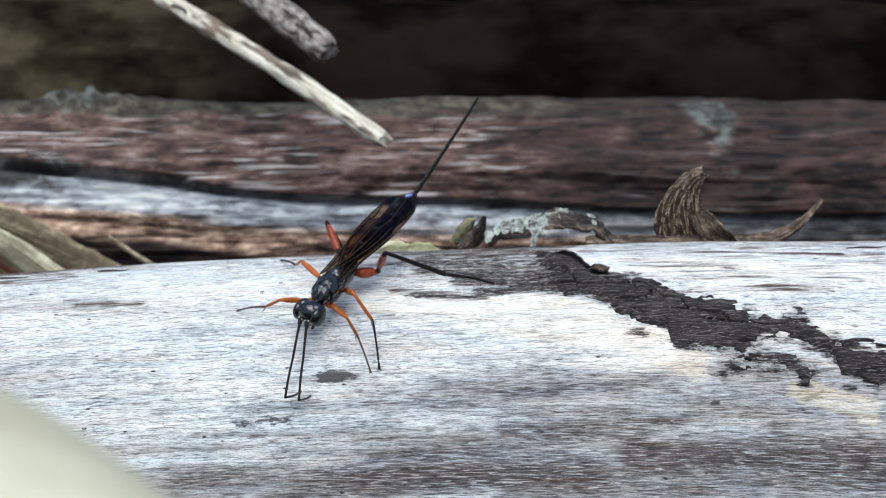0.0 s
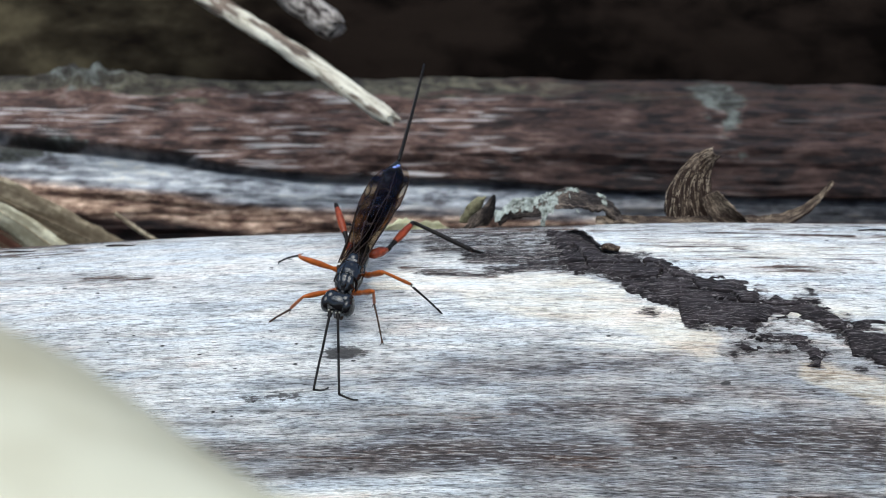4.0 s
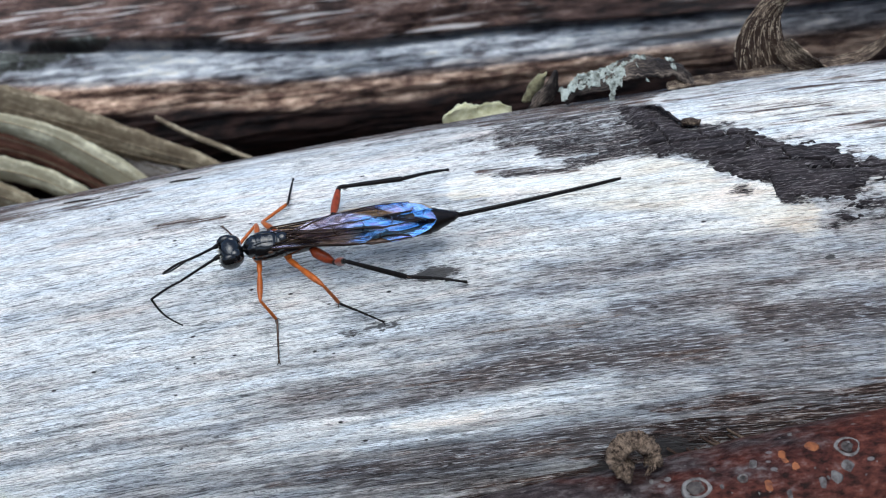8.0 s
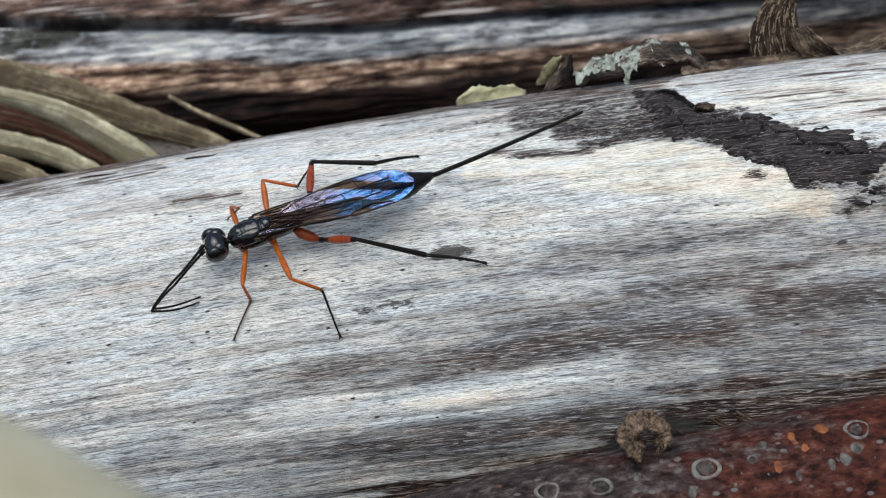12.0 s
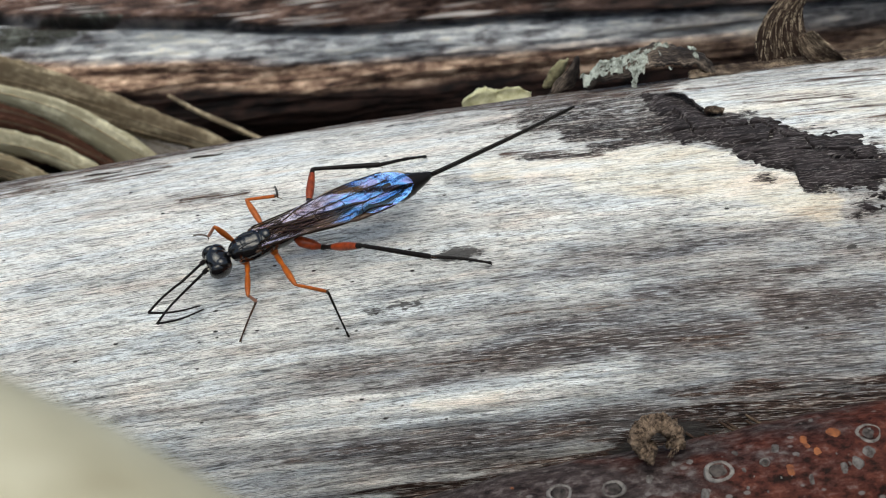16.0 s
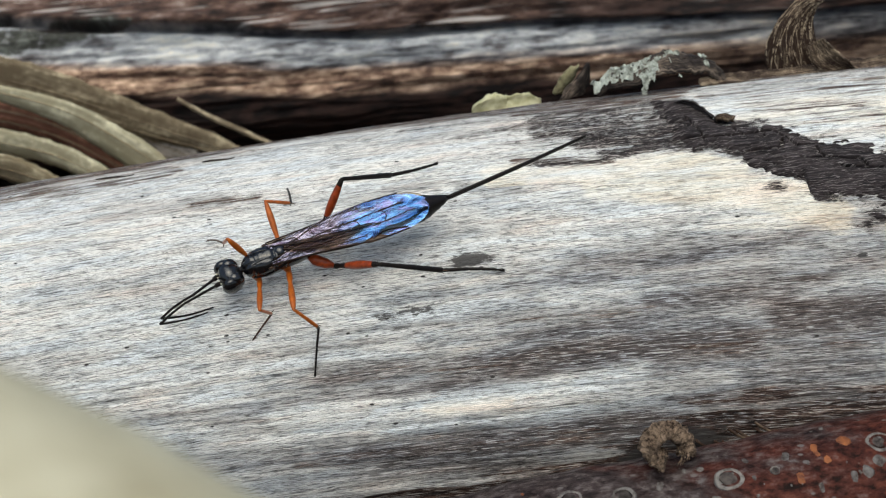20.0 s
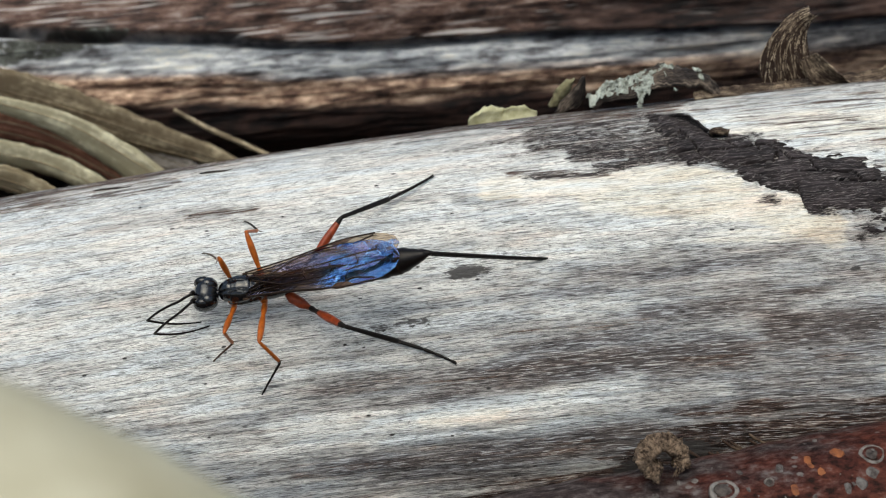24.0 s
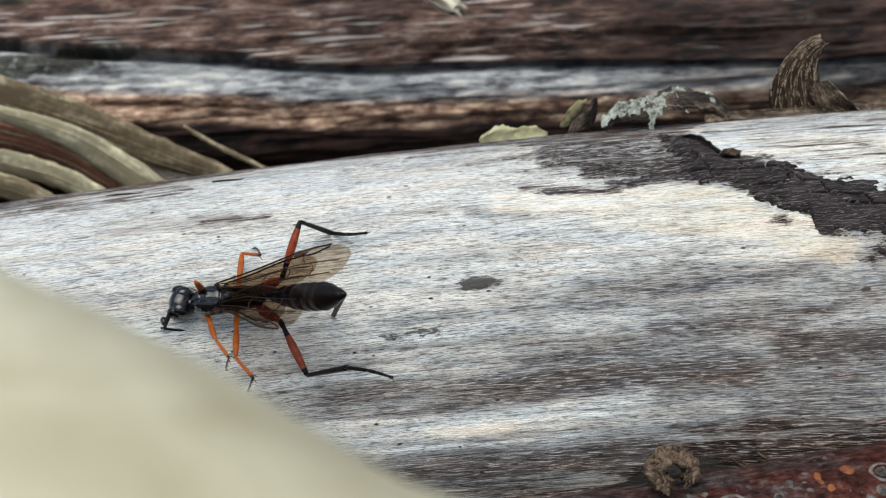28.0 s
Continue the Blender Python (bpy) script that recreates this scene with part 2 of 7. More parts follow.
def fibrous(name, dark, light, rows=26, runs=3.0):
    """Bark whose fibres follow the strip itself, by its UV map."""
    m, t, b = shader(name, 0.8, 0, 0.3)
    vec = coords(t, runs / 1000, rows / 1000, 1, "UV")
    v = grain(t, vec, 1.0, 4, 0.6, 0.5)
    w = grain(t, coords(t, 1, 1, 1), 1.6, 5, 0.65)
    blotch = grain(t, coords(t, 0.16, 0.3, 0.3), 1.0, 4, 0.6)
    f = sum_of(t, (blend(t, 0.35, v, w), 1.0, 0.0), (blotch, 0.55, 0.5))
    mid = tuple(0.75 * x + 0.22 * y for x, y in zip(dark, light))
    t.links.new(ramp(t, f, [(0.43, dark), (0.53, mid), (0.63, light)]), b.inputs["Base Color"])
    bump(t, b, v, 0.9, 0.25)
    return m


def red_bark():
    """Smooth red-brown bark under a worn grey skin."""
    m, t, b = shader("red_bark", 0.6, 0, 0.12)
    v = grain(t, coords(t, 1.0, 1.7, 1.7), 1.0, 7, 0.70, 0.1)
    base = ramp(t, v, [(0.38, (0.010, 0.004, 0.003)), (0.48, (0.045, 0.012, 0.008)), (0.57, (0.082, 0.022, 0.013)), (0.68, (0.13, 0.055, 0.040))])
    w = grain(t, coords(t, 0.16, 0.28, 0.28), 1.0, 4, 0.6, 0.3)
    skin = ramp(t, v, [(0.38, (0.012, 0.009, 0.009)), (0.52, (0.042, 0.033, 0.032)), (0.66, (0.12, 0.108, 0.105))])
    x = t.nodes.new("ShaderNodeSeparateXYZ")
    place = t.nodes.new("ShaderNodeTexCoord")
    t.links.new(place.outputs["Object"], x.inputs[0])
    base = blend(t, ramp(t, sum_of(t, (w, 1.0, 0.0), (x.outputs["X"], -14.0, 0.008), (v, 0.5, 0.5)), [(0.46, grey(0)), (0.60, grey(0.9))]), base, skin)
    flecks = specks(t, coords(t, 0.9, 1.5, 1.5), 0.3, 0.22)
    base = blend(t, flecks, base, (0.13, 0.115, 0.11))
    t.links.new(base, b.inputs["Base Color"])
    t.links.new(ramp(t, v, [(0.4, grey(0.7)), (0.6, grey(0.5))]), b.inputs["Roughness"])
    bump(t, b, v, 0.6, 0.2)
    return m


def chitin(name, col, rough=0.22, coat=0.4, vary=0.35, spec=0.3):
    m, t, b = shader(name, rough, 0, spec)
    v = grain(t, coords(t, 1, 1, 1), 3.0, 5, 0.6)
    dark = tuple(x * (1 - vary) for x in col)
    light = tuple(min(1, x * (1 + vary)) for x in col)
    t.links.new(ramp(t, v, [(0.35, dark), (0.65, light)]), b.inputs["Base Color"])
    b.inputs["Coat Weight"].default_value, b.inputs["Coat Roughness"].default_value = coat, 0.05
    bump(t, b, grain(t, coords(t, 1, 1, 1), 9.0, 4, 0.65), 0.28, 0.05)
    return m


def membrane():
    """Clear brownish wing skin; a thin film that gleams blue and violet."""
    m = bpy.data.materials.new("wing_membrane")
    m.use_nodes = True
    t = m.node_tree
    n = t.nodes
    n.remove(n["Principled BSDF"])
    v = grain(t, coords(t, 0.35, 1.0, 1.0), 1.5, 6, 0.66, 1.0)
    film = ramp(t, v, [(0.36, (0.012, 0.03, 0.13)), (0.44, (0.05, 0.17, 0.52)), (0.52, (0.17, 0.40, 0.76)), (0.58, (0.20, 0.20, 0.55)), (0.66, (0.28, 0.42, 0.60))])
    place = n.new("ShaderNodeSeparateXYZ")
    where = n.new("ShaderNodeTexCoord")
    t.links.new(where.outputs["Object"], place.inputs[0])
    far = n.new("ShaderNodeMapRange")
    far.inputs["From Min"].default_value, far.inputs["From Max"].default_value = -4.6 * MM, -6.2 * MM
    t.links.new(place.outputs["X"], far.inputs["Value"])
    dull = ramp(t, v, [(0.40, (0.04, 0.04, 0.07)), (0.48, (0.22, 0.20, 0.32)), (0.54, (0.52, 0.52, 0.68)), (0.62, (0.12, 0.11, 0.18))])
    film = blend(t, far.outputs["Result"], dull, film)
    g, tr, mix = n.new("ShaderNodeBsdfGlossy"), n.new("ShaderNodeBsdfTransparent"), n.new("ShaderNodeMixShader")
    g.inputs["Roughness"].default_value = 0.16
    t.links.new(film, g.inputs["Color"])
    tr.inputs["Color"].default_value = (0.62, 0.52, 0.40, 1)
    lw = n.new("ShaderNodeLayerWeight")
    lw.inputs["Blend"].default_value = 0.5
    lean = n.new("ShaderNodeMapRange")
    lean.inputs["From Min"].default_value, lean.inputs["From Max"].default_value = 0.165, 0.205
    lean.inputs["To Min"].default_value, lean.inputs["To Max"].default_value = 0.46, 0.025
    t.links.new(lw.outputs["Facing"], lean.inputs["Value"])
    part_of = n.new("ShaderNodeMath")
    part_of.operation = "MULTIPLY"
    ease = n.new("ShaderNodeMapRange")
    ease.inputs["To Min"].default_value = 0.75
    t.links.new(far.outputs["Result"], ease.inputs["Value"])
    t.links.new(lean.outputs["Result"], part_of.inputs[0])
    t.links.new(ease.outputs["Result"], part_of.inputs[1])
    t.links.new(part_of.outputs[0], mix.inputs["Fac"])
    bm = n.new("ShaderNodeBump")
    bm.inputs["Strength"].default_value, bm.inputs["Distance"].default_value = 0.8, 0.16 * MM
    t.links.new(v, bm.inputs["Height"])
    t.links.new(bm.outputs["Normal"], g.inputs["Normal"])
    t.links.new(tr.outputs[0], mix.inputs[1])
    t.links.new(g.outputs[0], mix.inputs[2])
    t.links.new(mix.outputs[0], n["Material Output"].inputs["Surface"])
    return m


M_WOOD, M_BARK, M_OLD, M_RED, M_WING = bare_wood(), bark_dark(), old_log(), red_bark(), membrane()
M_SOIL = plain("dark_litter", (0.012, 0.008, 0.006), (0.06, 0.04, 0.028), 0.4, 0.95, 1, 0.8)
# rear log: the shade inside the pile is put into a near-black colour
M_REAR_SHADE = plain("rear_bark_shaded", (0.002, 0.0016, 0.0014), (0.007, 0.005, 0.004), 0.25, 0.95, 0.3, 0.6, 0.0)


def mossy_shaded():
    m, t, b = shader("olive_bark_shaded", 0.95, 0, 0.0)
    moss, _, _ = zone(t, "zones")
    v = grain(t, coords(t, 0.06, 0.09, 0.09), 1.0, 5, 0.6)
    # near-black base with the background shade painted in; moss tints the left
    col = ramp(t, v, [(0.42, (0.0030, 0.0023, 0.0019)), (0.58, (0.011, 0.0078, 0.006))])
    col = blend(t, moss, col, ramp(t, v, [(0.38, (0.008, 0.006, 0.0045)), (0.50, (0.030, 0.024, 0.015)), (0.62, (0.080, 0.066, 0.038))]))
    t.links.new(col, b.inputs["Base Color"])
    bump(t, b, v, 0.8, 1.2)
    return m


M_OLIVE = mossy_shaded()


def peeled():
    m, t, b = shader("peeled_wood", 0.7, 0, 0.3)
    v = grain(t, coords(t, 0.12, 2.2, 2.2), 1.0, 6, 0.68, 0.3)
    w = grain(t, coords(t, 0.12, 0.5, 0.5), 1.0, 5, 0.62)
    col = ramp(t, v, [(0.36, (0.20, 0.16, 0.11)), (0.46, (0.52, 0.47, 0.36)), (0.58, (0.74, 0.70, 0.57))])
    col = blend(t, ramp(t, w, [(0.52, grey(0)), (0.58, grey(0.9))]), col, ramp(t, v, [(0.4, (0.035, 0.02, 0.014)), (0.6, (0.20, 0.13, 0.09))]))
    t.links.new(col, b.inputs["Base Color"])
    bump(t, b, v, 0.9, 0.25)
    return m


M_PALE = peeled()
M_DULL = plain("dull_inner_bark", (0.10, 0.085, 0.045), (0.32, 0.29, 0.16), 2.0, 0.8)
M_NEAR = plain("pale_peeled_bark", (0.36, 0.32, 0.21), (0.58, 0.55, 0.41), 0.35, 0.75, 0.35, 0.2, 0.4, 0.46, 0.12)
M_GREYTWIG = plain("grey_twig_bark", (0.030, 0.022, 0.018), (0.46, 0.41, 0.36), 1.5, 0.9, 0.45, 0.6, 0.2, 0.5, 0.07)
M_SHEATH = fibrous("grey_brown_sheath", (0.15, 0.112, 0.068), (0.50, 0.415, 0.275), 4, 5.0)
M_STRAW = fibrous("dry_blade", (0.24, 0.19, 0.115), (0.60, 0.52, 0.35), 4, 4.0)
M_STRAWRED = fibrous("red_brown_blade", (0.15, 0.065, 0.042), (0.45, 0.215, 0.14), 6, 2.0)
M_STRAWPALE = fibrous("pale_blade", (0.36, 0.32, 0.21), (0.74, 0.69, 0.49), 3, 4.0)
M_LICHEN = plain("grey_lichen", (0.09, 0.095, 0.075), (0.50, 0.535, 0.475), 2.6, 0.95, 1, 0.4)
M_CURL = fibrous("curled_bark", (0.030, 0.015, 0.009), (0.46, 0.35, 0.24), 30, 5.0)
M_FIBRE = plain("pale_bark_fibre", (0.16, 0.11, 0.07), (0.55, 0.44, 0.31), 3.0, 0.85)
M_SCRAP = fibrous("dark_scrap", (0.012, 0.008, 0.007), (0.20, 0.155, 0.12), 22, 3.0)
M_ROLL = plain("tan_inner_bark", (0.025, 0.015, 0.010), (0.28, 0.20, 0.14), 5.5, 0.9, 1, 0.3, 0.2)
M_YELLOW = plain("yellow_chip", (0.34, 0.32, 0.15), (0.66, 0.64, 0.42), 0.9, 0.7, 1, 0.2)
M_RING = plain("lenticel_rim", (0.06, 0.052, 0.047), (0.20, 0.185, 0.17), 2.4, 0.8)
M_PORE = plain("dark_pore", (0.010, 0.007, 0.006), (0.075, 0.062, 0.055), 2.2, 0.9)
M_LENTICEL = plain("grey_lenticel", (0.035, 0.026, 0.023), (0.14, 0.13, 0.122), 3.0, 0.8)
M_ORANGE = plain("orange_spot", (0.085, 0.022, 0.008), (0.27, 0.088, 0.024), 2.2, 0.7)
M_BLACK = chitin("black_chitin", (0.0025, 0.0026, 0.0033), 0.10, 0.45, 0.3, 0.5)
M_ABDOMEN = chitin("brown_black_chitin", (0.006, 0.0042, 0.0038), 0.3, 0.0, 0.3, 0.2)
M_EYE = chitin("eye_black", (0.004, 0.004, 0.0045), 0.09, 0.3, 0.3, 0.4)
M_LEG = chitin("orange_chitin", (0.36, 0.085, 0.009), 0.35, 0.1, 0.25)
M_THIGH = chitin("red_chitin", (0.23, 0.036, 0.008), 0.32, 0.1, 0.35)
M_SHIN = chitin("brown_chitin", (0.055, 0.026, 0.012), 0.4, 0.2)
M_DARKLEG = chitin("dark_leg_chitin", (0.008, 0.006, 0.005), 0.42, 0.0, 0.3, 0.15)
M_CREAM = chitin("cream_chitin", (0.50, 0.47, 0.38), 0.4, 0.2, 0.1)
M_VEIN = chitin("vein_brown", (0.022, 0.013, 0.009), 0.6, 0.0, 0.3, 0.15)


# ---- shaping ----
def lattice(seed):
    return np.random.RandomState(seed).rand(64, 64)


def smooth_noise(u, v, seed):
    g = lattice(seed)
    u, v = np.asarray(u, float), np.asarray(v, float)
    i, j = np.floor(u).astype(int), np.floor(v).astype(int)
    f, h = u - i, v - j
    f, h = f * f * (3 - 2 * f), h * h * (3 - 2 * h)
    at = lambda a, b: g[a % 64, b % 64]
    return (at(i, j) * (1 - f) + at(i + 1, j) * f) * (1 - h) + (at(i, j + 1) * (1 - f) + at(i + 1, j + 1) * f) * h


def fbm(u, v, seed, octaves=4):
    total, size = 0.0, 0.5
    for k in range(octaves):
        total = total + size * (smooth_noise(u * 2 ** k + 7 * k, v * 2 ** k + 3 * k, seed + k) - 0.5)
        size *= 0.55
    return total


def step(a, b, x):
    f = np.clip((x - a) / (b - a), 0, 1)
    return f * f * (3 - 2 * f)


def grid_mesh(name, pts, wrap=False, keep=None):
    """A mesh over a (rows, columns, 3) array of places in mm; wrap closes it round the columns."""
    r, c, _ = pts.shape
    idx = np.arange(r * c).reshape(r, c)
    nxt = np.roll(idx, -1, 1) if wrap else idx[:, 1:]
    cur = idx if wrap else idx[:, :-1]
    quads = np.stack([cur[:-1], nxt[:-1], nxt[1:], cur[1:]], -1).reshape(-1, 4)
    if keep is not None:
        quads = quads[keep.reshape(-1)[quads].min(1) > 0]
        used = np.unique(quads)
        back = np.zeros(r * c, int)
        back[used] = np.arange(len(used))
        quads, flat = back[quads], pts.reshape(-1, 3)[used]
    else:
        used, flat = np.arange(r * c), pts.reshape(-1, 3)
    me = bpy.data.meshes.new(name)
    me.from_pydata((flat * MM).tolist(), [], quads.tolist())
    me.polygons.foreach_set("use_smooth", np.ones(len(me.polygons), bool))
    me["kept"] = len(used)
    return me, used


def lay(me, u, v):
    """A UV map in metres from places in mm."""
    uv = me.uv_layers.new(name="grain")
    at = np.empty(len(me.loops), np.int32)
    me.loops.foreach_get("vertex_index", at)
    uv.data.foreach_set("uv", (np.stack([np.ravel(u)[at], np.ravel(v)[at]], -1) * MM).astype(np.float32).ravel())


def paint(me, name, r, g, b):
    col = me.color_attributes.new(name, "FLOAT_COLOR", "POINT")
    data = np.ones((len(me.vertices), 4), np.float32)
    data[:, 0], data[:, 1], data[:, 2] = r, g, b
    col.data.foreach_set("color", data.ravel())


def finish(name, me, material, parent=None, label=""):
    for m in material if isinstance(material, (list, tuple)) else [material]:
        me.materials.append(m)
    ob = new(name, me)
    if parent:
        ob.parent = parent
    return tagged(ob, label)


def part(name, bm, material, parent=None, label="", smooth=True):
    me = bpy.data.meshes.new(name)
    bmesh.ops.recalc_face_normals(bm, faces=bm.faces)
    bm.to_mesh(me)
    bm.free()
    if smooth:
        me.polygons.foreach_set("use_smooth", np.ones(len(me.polygons), bool))
    return finish(name, me, material, parent, label)


def rings(bm, centres, sections, cap=True, mats=None):
    """Joins rings of places; centres close the ends."""
    loops = [[bm.verts.new(Vector(p) * MM) for p in ring] for ring in sections]
    n = len(loops[0])
    for k, (a, b) in enumerate(zip(loops, loops[1:])):
        for i in range(n):
            f = bm.faces.new((a[i], a[(i + 1) % n], b[(i + 1) % n], b[i]))
            f.material_index = mats[k] if mats else 0
    if cap:
        for loop, c, k in ((loops[0], centres[0], 0), (loops[-1], centres[-1], -1)):
            mid = bm.verts.new(Vector(c) * MM)
            for i in range(n):
                f = bm.faces.new((loop[i], loop[(i + 1) % n], mid))
                f.material_index = mats[k] if mats else 0
    return bm


def tube(bm, pts, radii, sides=10, flat=1.0, mats=None, rough=0.0, seed=1):
    """A round body along a line of places in mm; flat squeezes it, rough makes it uneven."""
    rnd = random.Random(seed)
    pts = [Vector(p) for p in pts]
    side = None
    sections = []
    for k, p in enumerate(pts):
        way = (pts[min(k + 1, len(pts) - 1)] - pts[max(k - 1, 0)]).normalized()
        if side is None:
            side = way.cross(Vector((0, 0, 1)) if abs(way.z) < 0.9 else Vector((0, 1, 0))).normalized()
        side = (side - way * side.dot(way)).normalized()
        up = side.cross(way)
        sections.append([p + (side * math.cos(2 * math.pi * i / sides) + up * flat * math.sin(2 * math.pi * i / sides)) * radii[k] * (1 + rough * rnd.uniform(-1, 1)) for i in range(sides)])
    return rings(bm, (pts[0], pts[-1]), sections, True, mats)


def curve_through(pts, n):
    """n places on a smooth line through pts."""
    pts = [Vector(p) for p in pts]
    out = []
    for k in range(n):
        u = k / (n - 1) * (len(pts) - 1)
        i = min(int(u), len(pts) - 2)
        f = u - i
        a, b, c, d = pts[max(i - 1, 0)], pts[i], pts[i + 1], pts[min(i + 2, len(pts) - 1)]
        out.append(0.5 * ((2 * b) + (c - a) * f + (2 * a - 5 * b + 4 * c - d) * f * f + (3 * b - a - 3 * c + d) * f ** 3))
    return out


def lathe(bm, profile, sides=20, wide=1.0, tall=1.0, arch=0.0, mats=None):
    """A body along x from (x, radius) pairs, wider or taller than round; arch bends it up in the middle."""
    x0, x1 = profile[0][0], profile[-1][0]
    lift = lambda x: arch * math.sin(math.pi * (x - x0) / (x1 - x0))
    sections = [[(x, r * wide * math.cos(2 * math.pi * i / sides), r * tall * math.sin(2 * math.pi * i / sides) + lift(x)) for i in range(sides)] for x, r in profile]
    return rings(bm, ((x0, 0, 0), (x1, 0, 0)), sections, True, mats)


def ball(bm, centre, radii, u=18, v=12):
    m = Matrix.Translation(Vector(centre) * MM) @ Matrix.Diagonal((radii[0] * MM, radii[1] * MM, radii[2] * MM, 1))
    bmesh.ops.create_uvsphere(bm, u_segments=u, v_segments=v, radius=1, matrix=m)
    return bm


def sheet(bm, line, across, thick, n=16, m=6, wave=0.0, seed=3, ragged=0.0):
    """A thick strip: line is its middle line, across gives its half-width vector at each end of the line."""
    rnd = random.Random(seed)
    mids = curve_through(line, n)
    top, bottom = [], []
    uv = bm.loops.layers.uv.verify()
    for k, p in enumerate(mids):
        f = k / (n - 1) * (len(across) - 1)
        i = min(int(f), len(across) - 2)
        w = Vector(across[i]).lerp(Vector(across[i + 1]), f - i)
        way = (mids[min(k + 1, n - 1)] - mids[max(k - 1, 0)]).normalized()
        up = way.cross(w).normalized() if w.length > 1e-6 else Vector((0, 0, 1))
        rag = 1 + ragged * rnd.uniform(-1, 1)
        rt, rb = [], []
        for j in range(m):
            s = -1 + 2 * j / (m - 1)
            q = p + w * s * rag + up * (wave * (s * s - 0.4) + 0.12 * wave * rnd.uniform(-1, 1))
            rt.append(bm.verts.new((q + up * thick / 2) * MM))
            rb.append(bm.verts.new((q - up * thick / 2) * MM))
        top.append(rt), bottom.append(rb)
    for k in range(n - 1):
        for j in range(m - 1):
            bm.faces.new((top[k][j], top[k][j + 1], top[k + 1][j + 1], top[k + 1][j]))
            bm.faces.new((bottom[k][j], bottom[k + 1][j], bottom[k + 1][j + 1], bottom[k][j + 1]))
        for j in (0, m - 1):
            bm.faces.new((top[k][j], top[k + 1][j], bottom[k + 1][j], bottom[k][j]))
    for k in (0, n - 1):
        for j in range(m - 1):
            bm.faces.new((top[k][j], bottom[k][j], bottom[k][j + 1], top[k][j + 1]))
    where = {}
    for rt, rb, k in zip(top, bottom, range(n)):
        for j in range(m):
            where[rt[j]] = where[rb[j]] = (k / (n - 1) + seed, j / (m - 1))
    for v, spot in where.items():
        for loop in v.link_loops:
            loop[uv].uv = spot
    return bm


# ---- the ground and the logs ----
def log_axis(x):
    """Middle line and radius of the pale log, in mm."""
    xx = np.clip(x, -50, 50)
    y = 85.25 - 0.00147 * xx * xx - 0.10 * (np.abs(x) - 50) * (np.abs(x) > 50)
    return y, 44.52 + 0.0145 * x, 19.46 + 0.0229 * x


def on_log(x, deg, lift=0.0):
    """A place on the pale log: deg is counted from its top towards the front."""
    y, z, r = log_axis(x)
    a = np.radians(deg)
    return (x, float(y - (r + lift) * np.sin(a)), float(z + (r + lift) * np.cos(a)))


def ground():
    xs = np.concatenate([-np.geomspace(60, 0.2, 24)[:-1] * 1000, np.linspace(-190, 190, 70), np.geomspace(0.2, 60, 24)[1:] * 1000])
    ys = np.concatenate([-np.geomspace(60, 0.1, 24)[:-1] * 1000, np.linspace(-90, 290, 70), np.geomspace(0.3, 60, 24)[1:] * 1000])
    y, x = np.meshgrid(ys, xs, indexing="ij")
    z = 24.0 + 0.055 * np.clip(y - 85, -40, 130) + 5 * fbm(x / 14, y / 14, 5) + 2 * fbm(x / 3, y / 3, 9)
    me, _ = grid_mesh("ground", np.stack([x, y, z], -1))
    tagged(finish("ground", me, M_SOIL), "dark damp soil and litter under the branches", "ground", "", "structure")


def dark_distance(x, deg):
    """How far inside the crooked strip of bark left on the pale log a place lies, in mm."""
    top = np.interp(x, [6, 9.1, 10.6, 11.1, 14.3, 17.5, 21.2, 21.8, 25.2, 26.7, 29.4, 36, 60], [-11, -8, -1, 3, 6.5, 13.3, 17.5, 19.6, 20.2, 26, 28.6, 31, 34])
    low = np.interp(x, [4, 6.5, 10.4, 11.9, 13.6, 15.7, 15.8, 16.6, 18.6, 20.6, 21.4, 22.2, 23.4, 24.8, 26.4, 26.8, 28.9, 36, 60], [8, 10.6, 13.2, 16.9, 19.3, 22.5, 26.5, 28.8, 28.8, 29.2, 27, 24.8, 24.1, 26.9, 28.8, 33.3, 36.1, 42, 46])
    best = np.minimum(np.minimum(deg - top, low - deg) * 0.34, (x - 7.6) * 0.8)
    return np.maximum(best, 0.40 - gap_to(x, deg, [(19.2, 32.3), (21.9, 31.6), (23.7, 32.2), (24.3, 34.6)]))


def gap_to(x, deg, line):
    """Distance in mm from a line of (x, degrees) places on the log."""
    best = np.full(np.shape(x), 99.0)
    for (x0, d0), (x1, d1) in zip(line, line[1:]):
        ux, ud = x1 - x0, (d1 - d0) * 0.34
        px, pd = x - x0, (deg - d0) * 0.34
        f = np.clip((px * ux + pd * ud) / (ux * ux + ud * ud), 0, 1)
        best = np.minimum(best, np.hypot(px - f * ux, pd - f * ud))
    return best


CRACKS = [[(9.1, 1.5), (9.5, 5), (9.8, 8.0), (9.7, 10.5)], [(5.8, 11.2), (8.4, 9.2), (10.7, 9.9), (13.9, 9.5), (14.8, 10.2), (15.5, 13.3), (15.8, 15.0), (18.1, 14.9)], [(12.3, 15.1), (14.6, 15.4), (15.0, 13.0)], [(15.8, 18.6), (18.5, 19.6), (19.5, 19.6), (20.1, 22.2), (23.5, 23.0), (25.1, 22.1)],
          [(18.2, 21.4), (21.0, 22.4)], [(13.8, 7.4), (13.9, 11.1)], [(11.4, 5.0), (11.8, 7.0), (12.5, 9.2)], [(21.4, 20.0), (21.6, 22.4)], [(6.0, 2.0), (8.0, 3.0), (9.2, 2.4)], [(17.0, 16.0), (17.3, 18.8)]]


